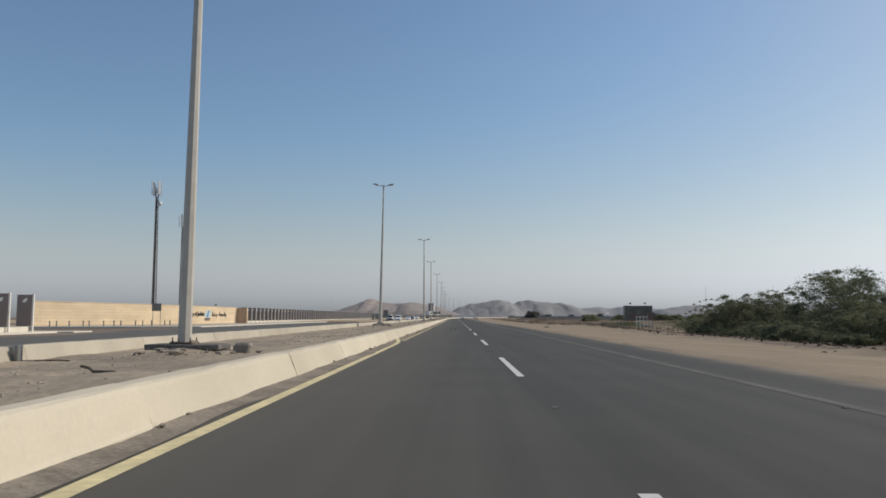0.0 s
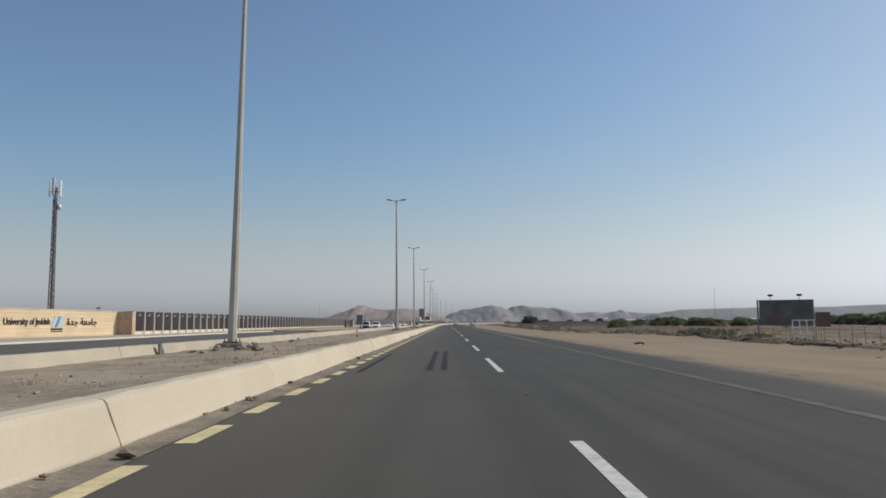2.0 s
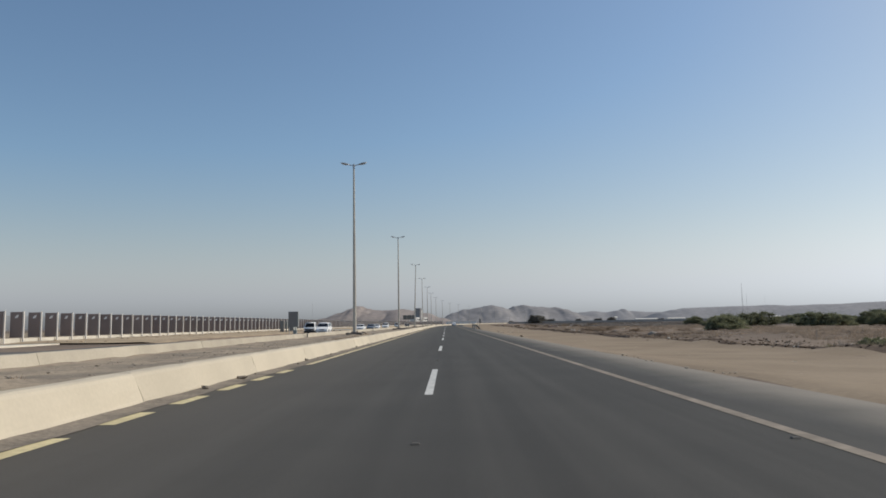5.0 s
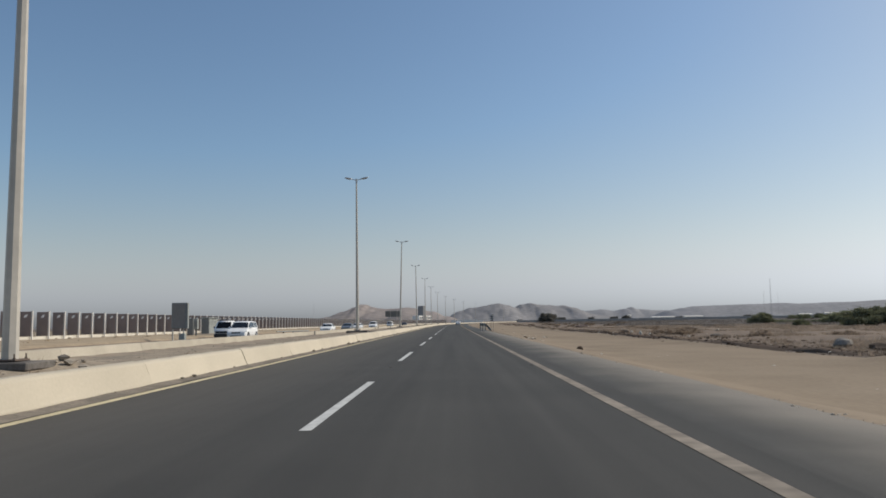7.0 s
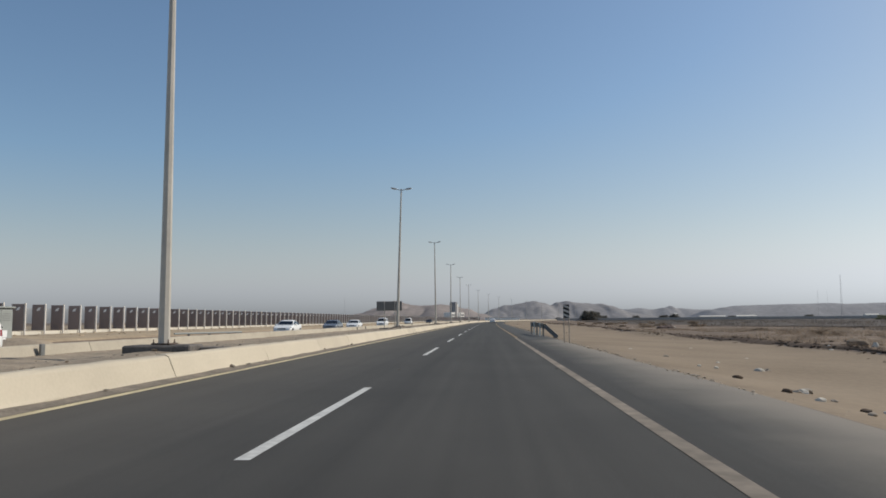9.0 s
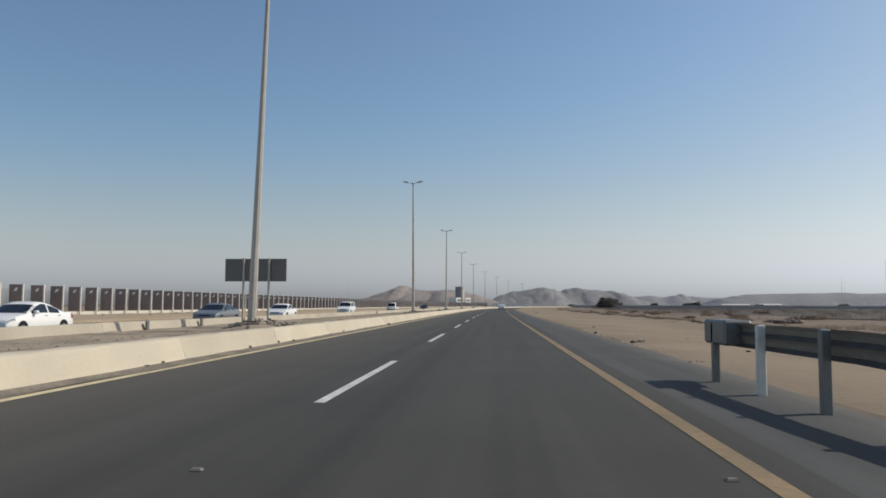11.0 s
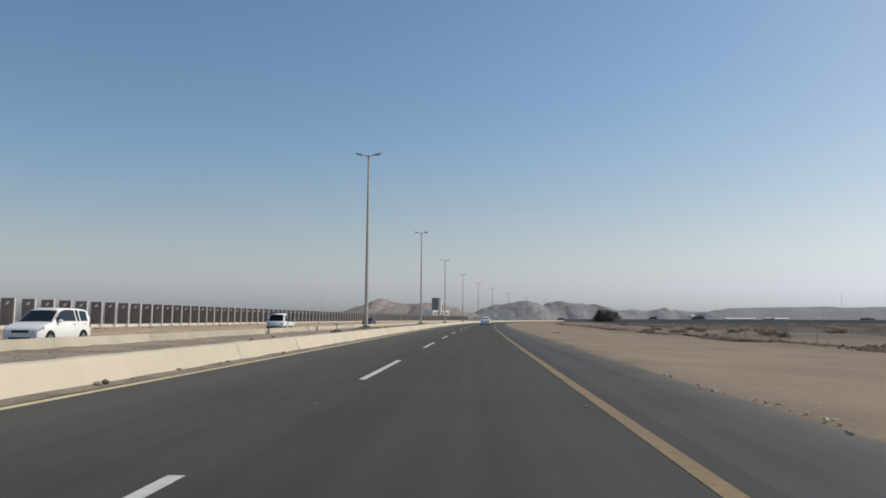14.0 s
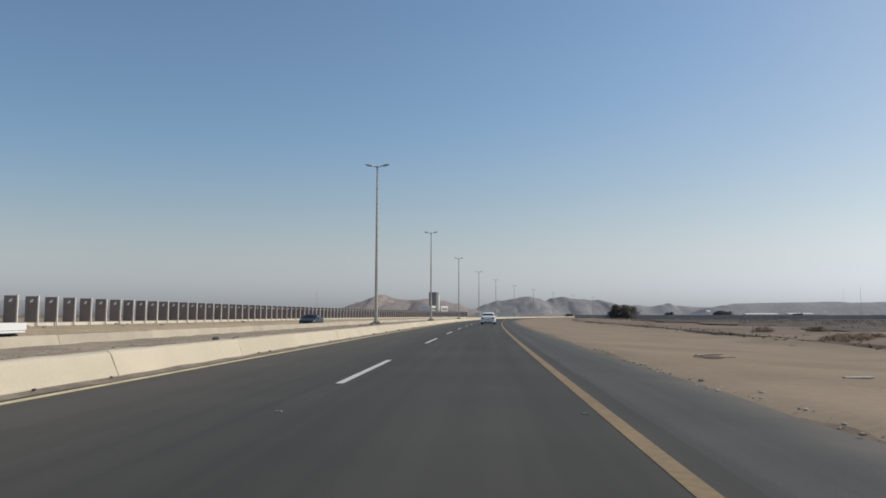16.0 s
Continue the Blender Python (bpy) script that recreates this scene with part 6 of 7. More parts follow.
for k in range(3400):
    yy = rr.uniform(272, 900)
    o = rr.uniform(43, 110) if k % 3 == 0 else rr.uniform(60, 420)
    spots.append((cx(min(yy, 600)) + o, yy, -0.6, rr.uniform(0.5, 1.5)))
scrub("far_scrub", spots, 0.05, 40, 54, M_scrub, "dark low scrub far across the plain", "scrub", 0.55)
spots = []
for k in range(5600):
    yy = rr.uniform(150, 300)
    o = rr.uniform(17.5, 60)
    if nz(o, yy, 0.07, 3.0) > (-0.12 if o > 26 else 0.0) and o > 20 + 4 * nz(yy, 1.0, 0.2):
        spots.append((cx(yy) + o, yy, ground_z(o, yy) - 0.05, rr.uniform(0.25, 0.7)))
scrub("plain_brush", spots, 0.022, 46, 55, M_brush, "low brown brush matted over the plain", "scrub", 0.5)
spots = []
for k in range(150):
    yy = rr.choice((rr.uniform(150, 166), rr.uniform(150, 166), rr.uniform(60, 75), rr.uniform(20, 420)))
    o = -5.2 - abs(rr.gauss(0, 0.9))
    spots.append((cx(yy) + o, yy, median_z(o, yy) - 0.02, rr.uniform(0.08, 0.26)))
scrub("median_weeds", spots, 0.007, 22, 56, M_dry, "dry brown weeds and twigs along the median edge", "weeds", 0.55)
shrub = bush("dry_shrub", 1.6, 1.5, 0.95, 19, "small bare brown desert shrub on the plain", "shrub", 26, 170, 0.026, M_dry, False, 24, "dry shrubs")
shrub.matrix_basis = pose(21.3, 392.0, -0.5)
for x, yy, sw, sh in ((23.2, 224.5, 2.6, 1.1), (25.2, 226.5, 2.0, 1.0), (28.7, 255.7, 1.7, 0.9), (27.0, 270.1, 0.9, 0.6), (37.9, 326.6, 1.9, 1.0), (20.4, 233.5, 0.7, 0.7), (22.2, 344.4, 0.75, 0.8),
                      (35.4, 361.1, 1.5, 0.9), (42.7, 374.6, 1.0, 1.1), (37.8, 352.3, 1.5, 0.8), (21.1, 368.4, 0.8, 0.9), (32.3, 385.9, 1.4, 1.0), (30.5, 377.3, 0.9, 0.9), (39.3, 407.6, 1.2, 0.8),
                      (45.0, 398.0, 1.6, 1.1), (52.0, 384.0, 1.8, 1.2), (57.0, 402.0, 1.9, 1.2), (36.0, 428.0, 1.4, 0.9), (26.5, 212.0, 1.4, 0.9), (29.0, 240.0, 1.6, 0.9)):
    c = copy_thing(shrub, pose(x, yy, -0.5, 0, 0, rr.uniform(0, 360)))
    c.scale = (sw, sw * 0.9, sh)
for k in range(26):
    yy = rr.uniform(150, 470)
    c = copy_thing(shrub, at(rr.uniform(26, 36) if k % 2 else rr.uniform(28, 70), yy, -0.5, rr.uniform(0, 6)))
    s = rr.uniform(0.5, 1.3)
    c.scale = (s * 1.3, s * 1.3, s * 0.7)

green = bush("low_shrub", 2.6, 2.0, 0.9, 23, "low grey-green shrub growing through rubble", "shrub", 30, 150, 0.035, M_leaf, False, 18, "low shrubs")
green.matrix_basis = pose(25.2, 124.0, -0.5)
for x, yy, sc in ((27.6, 123.0, 1.1), (29.5, 125.5, 1.2), (23.0, 128.5, 0.7), (31.5, 140.0, 1.3), (24.0, 150.0, 0.9), (20.8, 118.0, 0.6), (22.6, 104.0, 0.7), (24.0, 121.5, 1.2), (26.0, 119.5, 1.4), (29.0, 131.0, 1.2), (27.2, 128.0, 1.0), (24.4, 113.0, 0.8), (26.8, 110.5, 0.9)):
    c = copy_thing(green, pose(x, yy, -0.5, 0, 0, rr.uniform(0, 360)))
    c.scale = (sc, sc, sc)
weed = copy_thing(shrub, pose(-3.95, 298.6, 0.02))
weed.scale = (0.32, 0.4, 0.2)


# ---- vehicles ----
def wheel(parent, x, yy, rad, w):
    bm = bmesh.new()
    rod(bm, (x - w / 2, yy, rad), (x + w / 2, yy, rad), rad, n=22)
    wh = part("tyre", bm, M_tyre, parent)
    bm = bmesh.new()
    s = 1 if x > 0 else -1
    rod(bm, (x + s * w * 0.3, yy, rad), (x + s * (w * 0.5 + 0.012), yy, rad), rad * 0.66, rad * 0.6, 16)
    part("rim", bm, M_rim, wh)


def car(name, label, paint, L, W, H, hood, trunk_len, belt, ride, box_back=False):
    """A road car, front towards +y: one smooth shell lofted along y, with glass, lamps, wheels and trim laid on it."""
    c = empty(name, label, "car")
    f, b, w = L / 2, -L / 2, W / 2
    rw = 0.33 if H < 1.6 else 0.37
    roof_f = f - hood - 0.82
    keys = [(f, belt * 0.56), (f - 0.05, belt * 0.74), (f - 0.28, belt * 0.84), (f - hood * 0.6, belt * 0.95), (f - hood, belt + 0.02), (roof_f + 0.1, H - 0.11), (roof_f - 0.25, H - 0.03), (0.05, H)]
    if box_back:
        keys += [(b + 0.9, H - 0.015), (b + 0.45, H - 0.06), (b + 0.32, H - 0.11), (b + 0.08, belt + 0.06), (b + 0.02, belt * 0.8), (b, belt * 0.62)]
        rear_glass = (b + 0.10, b + 0.31)
    else:
        roof_r = b + trunk_len + 0.85
        keys += [(roof_r + 0.45, H - 0.03), (roof_r, H - 0.12), (b + trunk_len + 0.08, belt + 0.10), (b + trunk_len * 0.6, belt + 0.06), (b + 0.10, belt + 0.03), (b + 0.02, belt * 0.86), (b, belt * 0.64)]
        rear_glass = (b + trunk_len + 0.14, roof_r - 0.06)
    keys.sort()
    ky, kz = [k[0] for k in keys], [k[1] for k in keys]

    def section(y):
        """Half of the shell's outline at y, from the sill up to the middle of the roof."""
        top = float(np.interp(y, ky, kz))
        k = w * (1 - 0.15 * max(0.0, (abs(y) / f - 0.72) / 0.28) ** 2)
        shoulder = min(belt, top - 0.02)
        pts = [(k * 0.93, ride), (k, ride + 0.17), (k * 1.0, min(belt * 0.70, top * 0.85)), (k * 0.965, shoulder)]
        if top > belt + 0.08:
            q = (top - 0.08 - belt) / (H - 0.08 - belt)
            x4 = w * (0.94 - 0.19 * q)
            pts += [(x4, top - 0.07), (x4 * 0.93, top - 0.02), (x4 * 0.5, top), (0.0, top + 0.004)]
        else:
            pts += [(k * 0.93, top - 0.012), (k * 0.82, top - 0.002), (k * 0.45, top + 0.004), (0.0, top + 0.008)]
        return pts

    def at_i(y, i):
        p = section(y)
        j = min(int(i), len(p) - 2)
        u = i - j
        return p[j][0] + (p[j + 1][0] - p[j][0]) * u, p[j][1] + (p[j + 1][1] - p[j][1]) * u
    ys = sorted(set([round(v, 4) for v in ky] + [round(b + L * k / 26, 4) for k in range(27)]))
    bm = bmesh.new()
    rings = []
    for y in ys:
        p = section(y)
        ring = [(x, y, z) for x, z in p] + [(-x, y, z) for x, z in reversed(p[:-1])]
        rings.append([bm.verts.new(v) for v in ring])
    for r0, r1 in zip(rings[:-1], rings[1:]):
        for i in range(len(r0) - 1):
            bm.faces.new((r0[i], r0[i + 1], r1[i + 1], r1[i]))
    for ring in (rings[0], rings[-1]):
        bm.faces.new(ring)
    bmesh.ops.recalc_face_normals(bm, faces=bm.faces[:])
    body = part("body", bm, paint, c, "", True)
    for fc in body.data.polygons:
        if len(fc.vertices) > 4:
            fc.use_smooth = False

    def patch(nm, y0, y1, i0, i1, material, side, lab="", push=0.009, n=7, m=3):
        """A piece laid on the shell between two stations and two levels of its outline; side 0 spans the middle."""
        bm = bmesh.new()
        grid = []
        for j in range(n + 1):
            y = y0 + (y1 - y0) * j / n
            if side:
                row = [(side * at_i(y, i0 + (i1 - i0) * k / m)[0], y, at_i(y, i0 + (i1 - i0) * k / m)[1]) for k in range(m + 1)]
            else:
                half = [at_i(y, i0 + (i1 - i0) * k / m) for k in range(m + 1)]
                row = [(x, y, z) for x, z in half] + [(-x, y, z) for x, z in reversed(half[:-1])]
            grid.append([bm.verts.new(v) for v in row])
        for g0, g1 in zip(grid[:-1], grid[1:]):
            for k in range(len(g0) - 1):
                bm.faces.new((g0[k], g0[k + 1], g1[k + 1], g1[k]))
        bm.normal_update()
        mid = Vector((0, 0, H * 0.45))
        fc = bm.faces[len(bm.faces) // 2] if bm.faces.ensure_lookup_table() is None else None
        if fc.normal.dot(fc.calc_center_median() - mid) < 0:
            bmesh.ops.reverse_faces(bm, faces=bm.faces[:])
            bm.normal_update()
        for v in bm.verts:
            v.co += v.normal * push
        return part(nm, bm, material, c, lab, True)
    patch("windscreen", roof_f + 0.13, f - hood - 0.03, 4.25, 7.0, M_glass, 0)
    patch("rear_window", rear_glass[0], rear_glass[1], 4.35, 7.0, M_glass, 0)
    pillar = (roof_f + rear_glass[1]) / 2 - (0.0 if box_back else 0.1)
    for s in (-1, 1):
        patch("side_window", pillar + 0.05, f - hood - 0.28, 3.1, 3.95, M_glass, s)
        if box_back:
            patch("side_window", b + 1.25, pillar - 0.05, 3.1, 3.95, M_glass, s)
            patch("side_window", b + 0.5, b + 1.15, 3.1, 3.92, M_glass, s)
        else:
            patch("side_window", b + trunk_len + 0.45, pillar - 0.05, 3.1, 3.93, M_glass, s)
        patch("headlamp", f - 0.42, f - 0.04, 2.2, 3.0, M_lamp_w, s)
        patch("tail_lamp", b + 0.03, b + 0.32, 2.25, 3.0, M_lamp_r, s)
        bm = bmesh.new()
        box(bm, s * w * 0.66 - 0.14, b - 0.006, belt * 0.72, s * w * 0.66 + 0.14, b + 0.1, belt * 0.86, 0.02)
        part("tail_lamp", bm, M_lamp_r, c)
        bm = bmesh.new()
        box(bm, s * (w + 0.07) - 0.09, f - hood - 0.52, belt + 0.0, s * (w + 0.07) + 0.09, f - hood - 0.34, belt + 0.14, 0.04)
        part("mirror", bm, paint, c)
        for yy in (pillar + 0.22, pillar - 0.75):
            bm = bmesh.new()
            x0 = at_i(yy, 2.75)[0] * s
            box(bm, x0 - 0.018, yy - 0.1, belt * 0.90, x0 + 0.018, yy + 0.1, belt * 0.925)
            part("door_handle", bm, M_chrome, c)
        for yy in (f - 0.88, b + 0.95):
            wheel(c, s * (w - 0.1), yy, rw, 0.21)
            bm = bmesh.new()
            rod(bm, (s * (w - 0.30), yy, rw), (s * (w + 0.004), yy, rw), rw * 1.10, n=24)
            part("wheel_arch", bm, M_trim, c)
    bm = bmesh.new()
    box(bm, -w * 0.44, f - 0.12, belt * 0.58, w * 0.44, f + 0.002, belt * 0.70, 0.02)
    part("grille", bm, M_trim, c)
    bm = bmesh.new()
    box(bm, -w * 0.56, f - 0.10, ride + 0.04, w * 0.56, f + 0.008, ride + 0.16, 0.02)
    part("lower_intake", bm, M_trim, c)
    bm = bmesh.new()
    box(bm, -w * 0.55, b - 0.012, ride - 0.02, w * 0.55, b + 0.06, ride + 0.08, 0.01)
    part("bumper_insert", bm, M_trim, c)
    bm = bmesh.new()
    box(bm, -0.2, b - 0.014, belt * 0.60, 0.2, b + 0.03, belt * 0.72, 0.004)
    part("number_plate", bm, M_plate, c)
    bm = bmesh.new()
    box(bm, -w * 0.8, b + 0.25, ride - 0.06, w * 0.8, f - 0.25, ride + 0.05)
    part("underbody", bm, M_trim, c)
    return c


def small_truck(label, paint, bed_label, black_face=False):
    c = empty("small_truck", label, "truck")
    w = 0.84
    bm = bmesh.new()
    prism(bm, [(2.0, 0.40), (2.10, 0.62), (2.04, 0.86), (1.86, 1.02), (1.22, 1.74), (1.02, 1.82), (0.40, 1.83), (0.30, 1.76), (0.28, 0.40)], -w, w)
    for v in bm.verts:
        if v.co.z > 1.05:
            v.co.x *= 1 - 0.15 * (v.co.z - 1.05) / 0.8
        elif v.co.y > 1.9:
            v.co.x *= 0.93
    bmesh.ops.bevel(bm, geom=bm.edges[:], offset=0.06, segments=3, affect='EDGES')
    part("cab", bm, paint, c, "", True)

    def slab(nm, pts, material, lab=""):
        bm = bmesh.new()
        a = [bm.verts.new(p) for p in pts]
        bm.faces.new(a)
        bmesh.ops.solidify(bm, geom=bm.faces[:], thickness=0.025)
        part(nm, bm, material, c, lab)
    slab("windscreen", ((-0.72, 1.80, 1.12), (0.72, 1.80, 1.12), (0.62, 1.275, 1.71), (-0.62, 1.275, 1.71)), M_glass)
    for s in (-1, 1):
        slab("side_window", ((s * 0.84, 1.58, 1.10), (s * 0.84, 0.52, 1.10), (s * 0.745, 0.55, 1.68), (s * 0.75, 1.16, 1.68)), M_glass)
        bm = bmesh.new()
        box(bm, s * 0.62 - 0.14, 1.94, 0.72, s * 0.62 + 0.14, 2.075, 0.88, 0.03)
        part("headlamp", bm, M_lamp_w, c)
        bm = bmesh.new()
        box(bm, s * 0.95 - 0.07, 1.50, 1.12, s * 0.95 + 0.07, 1.58, 1.30, 0.02)
        part("mirror", bm, M_trim, c)
        for yy in (1.35, -1.25):
            wheel(c, s * 0.76, yy, 0.30, 0.18)
        bm = bmesh.new()
        rod(bm, (s * 0.60, 1.35, 0.32), (s * 0.848, 1.35, 0.32), 0.35, n=22)
        part("wheel_arch", bm, M_trim, c)
    bm = bmesh.new()
    box(bm, -0.82, 1.82, 0.28, 0.82, 2.14, 0.60, 0.05)
    part("bumper", bm, M_carblack if black_face else M_trim, c, "dark front bumper")
    if black_face:
        bm = bmesh.new()
        box(bm, -0.66, 1.98, 0.62, 0.66, 2.09, 0.84, 0.03)
        part("grille", bm, M_trim, c)
    bm = bmesh.new()
    box(bm, -0.82, -2.0, 0.60, 0.82, 0.22, 0.70, 0.02)
    part("bed_floor", bm, paint, c)
    for x0, y0, x1, y1 in ((-0.84, -2.03, -0.80, 0.24), (0.80, -2.03, 0.84, 0.24), (-0.79, -2.04, 0.79, -2.0), (-0.79, 0.20, 0.79, 0.24)):
        bm = bmesh.new()
        box(bm, x0, y0, 0.71, x1, y1, 1.02, 0.01)
        part("bed_side", bm, paint, c)
    bm = bmesh.new()
    box(bm, -0.4, -1.9, 0.42, 0.4, 2.0, 0.6)
    part("chassis", bm, M_trim, c)
    bm = bmesh.new()
    for x in (-0.75, 0.75):
        rod(bm, (x, 0.25, 0.7), (x, 0.25, 1.90), 0.025, n=6)
    rod(bm, (-0.75, 0.25, 1.88), (0.75, 0.25, 1.88), 0.025, n=6)
    rod(bm, (0.7, 1.0, 1.90), (0.7, -1.9, 1.92), 0.035, n=6)
    for x in (-0.3, 0.3):
        rod(bm, (x, 0.25, 0.95), (x, 0.25, 1.88), 0.018, n=5)
    part("rack", bm, M_trim, c, bed_label)
    return c


def on_road(off, yy, oncoming=True):
    return at(off, yy, opp_z(yy) if oncoming else 0.0, math.pi if oncoming else 0.0)


lead = car("car", "white sedan driving ahead in the same carriageway", M_carwhite, 4.75, 1.82, 1.46, 1.15, 0.75, 0.93, 0.24)
lead.matrix_basis = on_road(2.0, 446.0, False)
wsed = car("car", "white sedan with dark windows in the far carriageway", M_carwhite, 4.8, 1.82, 1.47, 1.25, 0.85, 0.95, 0.22)
wsed.matrix_basis = on_road(-18.2, 309.4)
suv = car("suv", "white sport utility car in the far carriageway", M_carwhite, 4.7, 1.84, 1.82, 1.1, 0.12, 1.12, 0.32, True)
suv.matrix_basis = on_road(-18.4, 341.0)
suv2 = car("suv", "white sport utility car passing a truck in the far carriageway", M_carwhite, 4.6, 1.82, 1.74, 1.05, 0.12, 1.08, 0.3, True)
suv2.matrix_basis = on_road(-17.8, 221.6)
silver = car("car", "silver grey sedan in the far carriageway", M_carsilver, 4.85, 1.83, 1.47, 1.25, 0.75, 0.95, 0.22)
silver.matrix_basis = on_road(-17.8, 291.6)
black = car("car", "black sedan in the far carriageway", M_carblack, 4.9, 1.84, 1.48, 1.25, 0.85, 0.96, 0.22)
black.matrix_basis = on_road(-18.0, 436.5)
tr1 = small_truck("small white flatbed truck with a dark bumper in the far carriageway", M_carwhite, "dark load rack")
tr1.matrix_basis = on_road(-17.6, 379.5)
tr2 = small_truck("small white truck with a black front in the far carriageway", M_carwhite, "dark load rack", True)
tr2.matrix_basis = on_road(-20.4, 226.0)
wsed2 = car("car", "white sedan with a dark grille in the far carriageway", M_carwhite, 4.7, 1.8, 1.46, 1.2, 0.8, 0.95, 0.22)
wsed2.matrix_basis = on_road(-17.8, 269.5)


# ---- far buildings, walls and hills ----
bl = empty("far_building", "low white building with a grey stair tower, far ahead", "building")
bm = bmesh.new()
box(bm, -8.5, -4, -1, -3.0, 4, 7.2, 0.1)
part("wing", bm, M_plaster, bl)
bm = bmesh.new()
box(bm, 2.2, -4, -1, 8.5, 4, 7.0, 0.1)
part("wing", bm, M_plaster, bl)
bm = bmesh.new()
box(bm, -3.0, -3, -1, 2.2, 4, 4.6, 0.1)
part("hall", bm, M_tower, bl)
bm = bmesh.new()
box(bm, -2.2, -3.5, -1, 0.2, 3, 16.0, 0.1)
part("tower", bm, M_tower, bl, "grey tower slab")
# the tower's sunlit right side, imitated by a whiter block beside the grey slab
bm = bmesh.new()
box(bm, 0.25, -3.3, -1, 1.6, 3, 14.2, 0.1)
part("tower_shaft", bm, M_plaster, bl, "tower side coloured paler as sunlit")
for k in range(4):
    for sx in (-6.9, 3.6):
        bm = bmesh.new()
        box(bm, sx + k * 1.2 - 0.35, -4.05, 4.2, sx + k * 1.2 + 0.35, -3.98, 5.8)
        part("window", bm, M_glass, bl)
bl.matrix_basis = pose(-28.0, 842.0, 0.0, 0, 0, 50)
rr = random.Random(61)


def shed(x, yy, L, H, D, turn, label):
    s = empty("far_shed", label, "building", "far sheds")
    bm = bmesh.new()
    box(bm, -L / 2, -D / 2, -1, L / 2, D / 2, H, 0.05)
    part("wall", bm, M_plaster, s)
    bm = bmesh.new()
    prism(bm, [(-D / 2 - 0.3, H + 0.01), (D / 2 + 0.3, H + 0.01), (0, H + H * 0.25)], -L / 2 - 0.3, L / 2 + 0.3)
    part("roof", bm, M_white_metal, s)
    for k in range(int(L / 6)):
        bm = bmesh.new()
        box(bm, -L / 2 + 2 + k * 6, -D / 2 - 0.05, 0.6, -L / 2 + 4 + k * 6, -D / 2 + 0.02, H * 0.75)
        part("opening", bm, M_black, s)
    s.matrix_basis = pose(x, yy, -0.6, 0, 0, turn)


for a in ((222, 960, 24, 2.8, 10, -4, "long low pale farm shed far out on the plain"), (262, 985, 20, 3.0, 9, 3, "low white shed far out on the plain"),
          (345, 900, 11, 3.0, 8, -8, "low white shed far out on the plain"), (430, 1000, 34, 4.0, 12, -10, "pale shed before the mesa"), (208, 1050, 3, 5.2, 4, 0, "narrow white building far out on the plain")):
    shed(*a)
# grey block wall round a far field
bw = empty("field_wall", "long grey block wall round a far field", "wall", kind="structure")
pts = [(50, 740), (95, 725), (150, 700), (215, 675), (300, 630), (390, 585)]
for (xa, ya), (xb, yb) in zip(pts[:-1], pts[1:]):
    n = int(math.hypot(xb - xa, yb - ya) / 7)
    for k in range(n):
        p, q = Vector((xa, ya, 0)).lerp(Vector((xb, yb, 0)), k / n), Vector((xa, ya, 0)).lerp(Vector((xb, yb, 0)), (k + 1) / n)
        bm = bmesh.new()
        box(bm, 0.02, -0.12, -0.9, (q - p).length - 0.02, 0.12, 1.35 + 0.10 * (k % 3 == 0), 0.02)
        ob = part("wall_panel", bm, M_block, bw)
        ob.matrix_basis = Matrix.Translation(p) @ Matrix.Rotation(math.atan2(q.y - p.y, q.x - p.x), 4, 'Z')
hoard = empty("roadside_hoarding", "low cream hoarding wall where the road bends", "wall", kind="structure")
for k in range(7):
    bm = bmesh.new()
    box(bm, 0.02, -0.1, -0.4, 3.98, 0.1, 2.6, 0.02)
    ob = part("hoarding_panel", bm, M_plaster, hoard)
    ob.matrix_basis = Matrix.Translation((-1.5 + 4 * k, 815.0 + 0.1 * (k % 2), 0))
    bm = bmesh.new()
    box(bm, 0.0, -0.2, 2.605, 4.0, 0.2, 2.75, 0.02)
    part("coping", bm, M_kerb, ob)


def far_mast(x, yy, h, label):
    t = empty("far_mast", label, "mast", "far masts")
    for lx, ly in ((-0.35, -0.2), (0.35, -0.2), (0, 0.4)):
        bm = bmesh.new()
        rod(bm, (lx * 1.6, ly * 1.6, -1), (lx * 0.6, ly * 0.6, h), 0.05, 0.03, 5)
        part("leg", bm, M_farmast, t)
    bm = bmesh.new()
    n = int(h / 2.5)
    for k in range(n):
        rod(bm, (-0.3, -0.2, h * k / n), (0.3, -0.2, h * (k + 1) / n), 0.02, n=4)
        rod(bm, (0.3, -0.2, h * k / n), (-0.3, -0.2, h * (k + 1) / n), 0.02, n=4)
    part("lattice", bm, M_farmast, t)
    t.matrix_basis = pose(x, yy, -0.5)


far_mast(228, 696, 28.5, "thin lattice mast far off beyond the field")
far_mast(930, 2340, 72, "distant lattice mast on the mesa's edge")
far_mast(480, 1330, 40, "distant lattice mast beyond the sheds")
far_mast(-250, 1500, 42, "distant lattice mast near a hill")


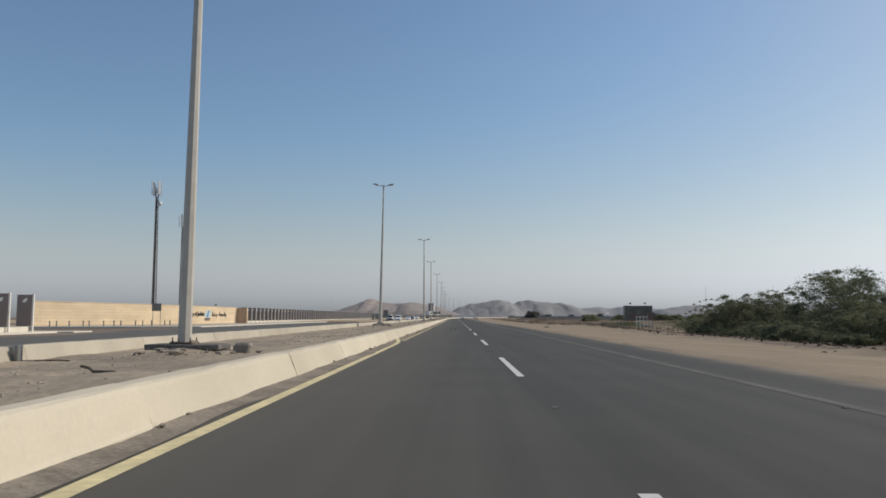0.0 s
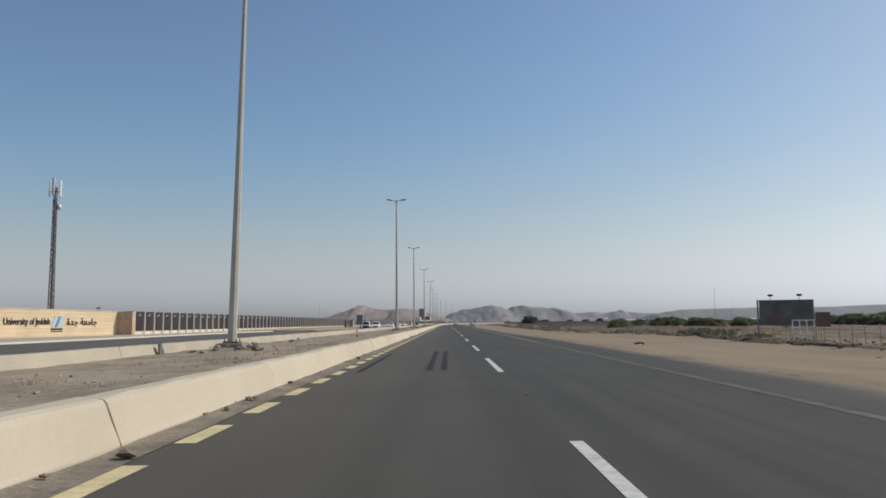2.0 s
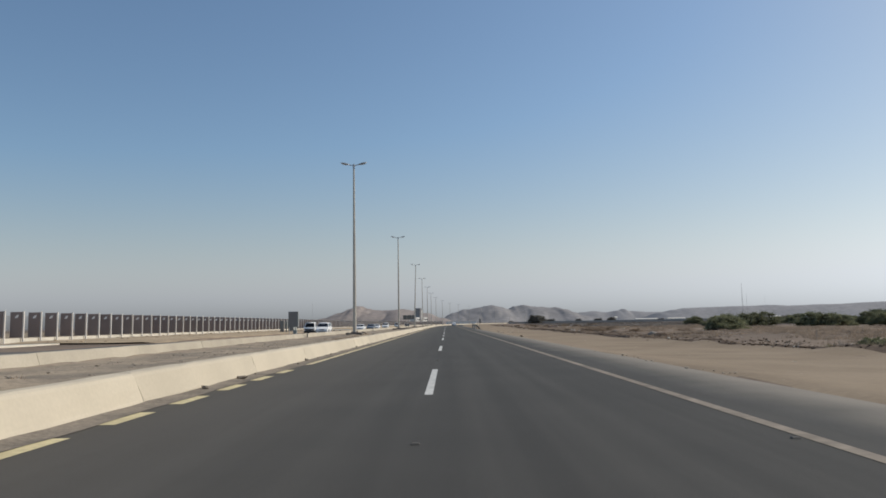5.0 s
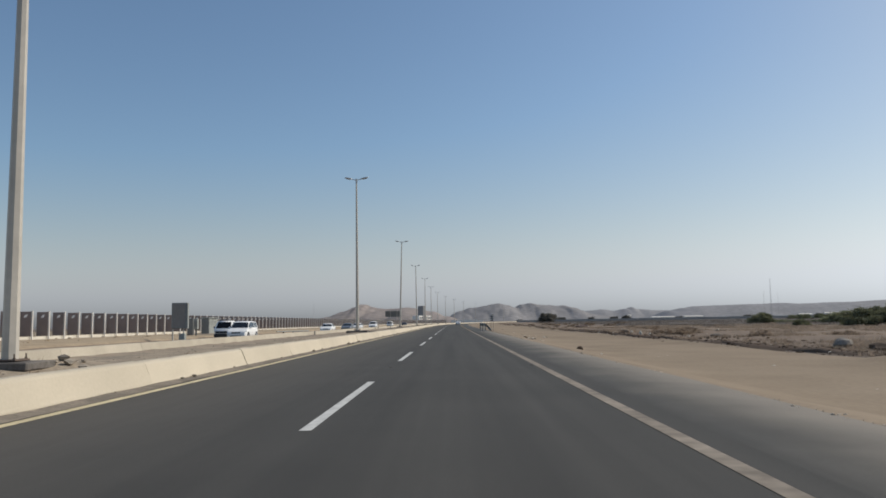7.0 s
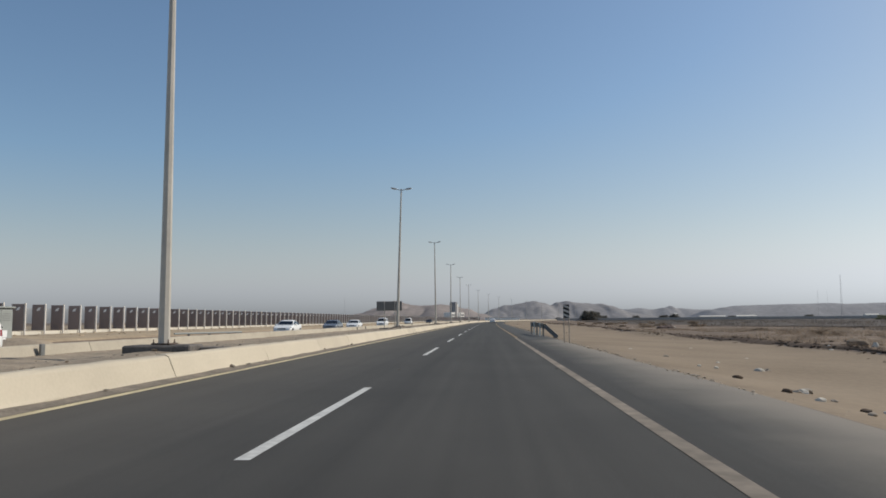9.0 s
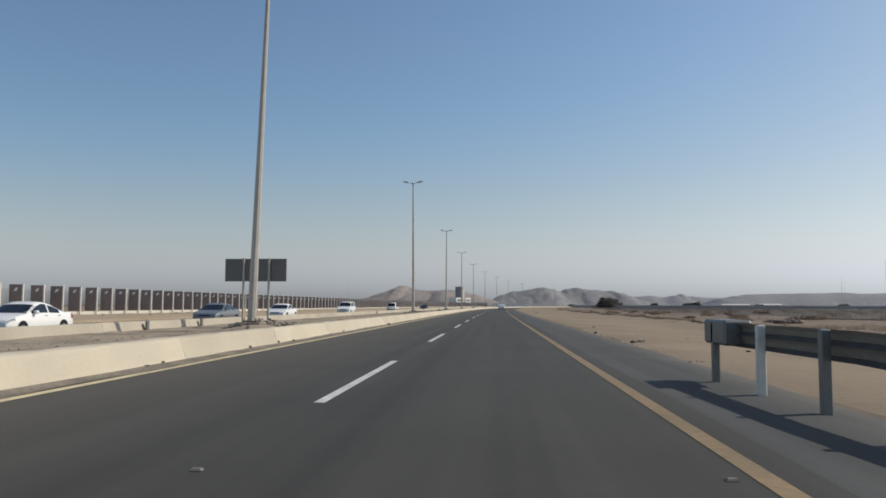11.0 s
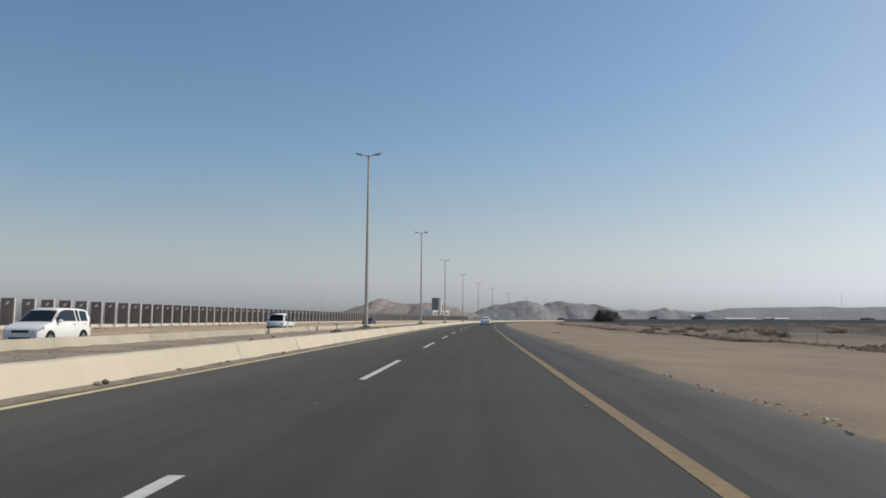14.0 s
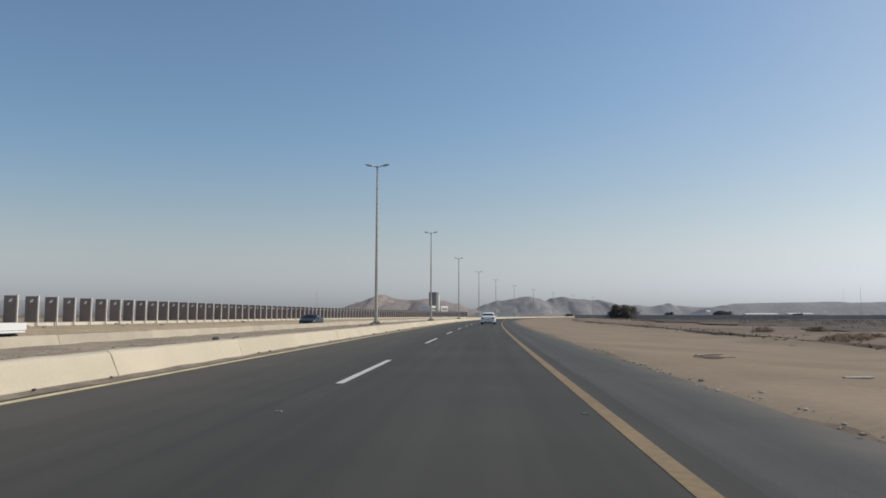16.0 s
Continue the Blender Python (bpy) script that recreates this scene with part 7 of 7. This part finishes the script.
def hill(name, x0, x1, yc, depth, ridge, seed, label, rough=9.0, nx=190, ny=34, material=None, gully_depth=0.03):
    """A hill as a height field: ridge(u) gives the crest's height along it, u from 0 to 1; slopes fall off before and behind with gullies."""
    verts, faces = [], []
    for j in range(ny + 1):
        v = j / ny
        fall = math.sin(math.pi * min(v / 0.9, 1.0)) ** 1.25
        for i in range(nx + 1):
            u = i / nx
            x = x0 + (x1 - x0) * u
            yy = yc + (v - 0.45) * depth + 0.08 * depth * nz(u * 9, 1.0, 1.0, seed)
            q = Vector((x * 0.006, yy * 0.006, seed))
            g = noise.fractal(q * 2.0, 0.9, 2.1, 6)
            z = ridge(u) * fall + (g * rough) * (0.25 + 0.75 * min(ridge(u) / 30.0, 1.0)) * math.sin(math.pi * v) * (1 - 0.6 * fall) 
            z += 0.05 * rough * noise.noise(Vector((x * 0.05, yy * 0.05, seed)))
            gully = 1.0 - abs(noise.noise(Vector((x * 0.016, yy * 0.005, seed + 3.0)))) * 2.0
            z -= (gully_depth if material else 0.09) * ridge(u) * max(gully, 0.0) ** 2 * fall * (1 - fall) * 4.0
            verts.append((x, yy, z - 4.0 * (1 - min(fall * 3, 1))))
    n = nx + 1
    for j in range(ny):
        for i in range(nx):
            faces.append((j * n + i, j * n + i + 1, (j + 1) * n + i + 1, (j + 1) * n + i))
    me = bpy.data.meshes.new(name)
    me.from_pydata(verts, [], faces)
    return tagged(link_me(name, me, material or M_hill, None, True), label, "hill", kind="structure")


def crest(pts):
    """A crest that runs through (u, height), eased between."""
    def f(u):
        for (a, ha), (b, hb) in zip(pts[:-1], pts[1:]):
            if a <= u <= b:
                t = (u - a) / (b - a)
                t = t * t * (3 - 2 * t)
                return ha + (hb - ha) * t
        return 0.0
    return f


def crest_x(x0, x1, pts):
    return crest([(0.0, 0.0)] + [((x - x0) / (x1 - x0), z) for x, z in pts] + [(1.0, 0.0)])


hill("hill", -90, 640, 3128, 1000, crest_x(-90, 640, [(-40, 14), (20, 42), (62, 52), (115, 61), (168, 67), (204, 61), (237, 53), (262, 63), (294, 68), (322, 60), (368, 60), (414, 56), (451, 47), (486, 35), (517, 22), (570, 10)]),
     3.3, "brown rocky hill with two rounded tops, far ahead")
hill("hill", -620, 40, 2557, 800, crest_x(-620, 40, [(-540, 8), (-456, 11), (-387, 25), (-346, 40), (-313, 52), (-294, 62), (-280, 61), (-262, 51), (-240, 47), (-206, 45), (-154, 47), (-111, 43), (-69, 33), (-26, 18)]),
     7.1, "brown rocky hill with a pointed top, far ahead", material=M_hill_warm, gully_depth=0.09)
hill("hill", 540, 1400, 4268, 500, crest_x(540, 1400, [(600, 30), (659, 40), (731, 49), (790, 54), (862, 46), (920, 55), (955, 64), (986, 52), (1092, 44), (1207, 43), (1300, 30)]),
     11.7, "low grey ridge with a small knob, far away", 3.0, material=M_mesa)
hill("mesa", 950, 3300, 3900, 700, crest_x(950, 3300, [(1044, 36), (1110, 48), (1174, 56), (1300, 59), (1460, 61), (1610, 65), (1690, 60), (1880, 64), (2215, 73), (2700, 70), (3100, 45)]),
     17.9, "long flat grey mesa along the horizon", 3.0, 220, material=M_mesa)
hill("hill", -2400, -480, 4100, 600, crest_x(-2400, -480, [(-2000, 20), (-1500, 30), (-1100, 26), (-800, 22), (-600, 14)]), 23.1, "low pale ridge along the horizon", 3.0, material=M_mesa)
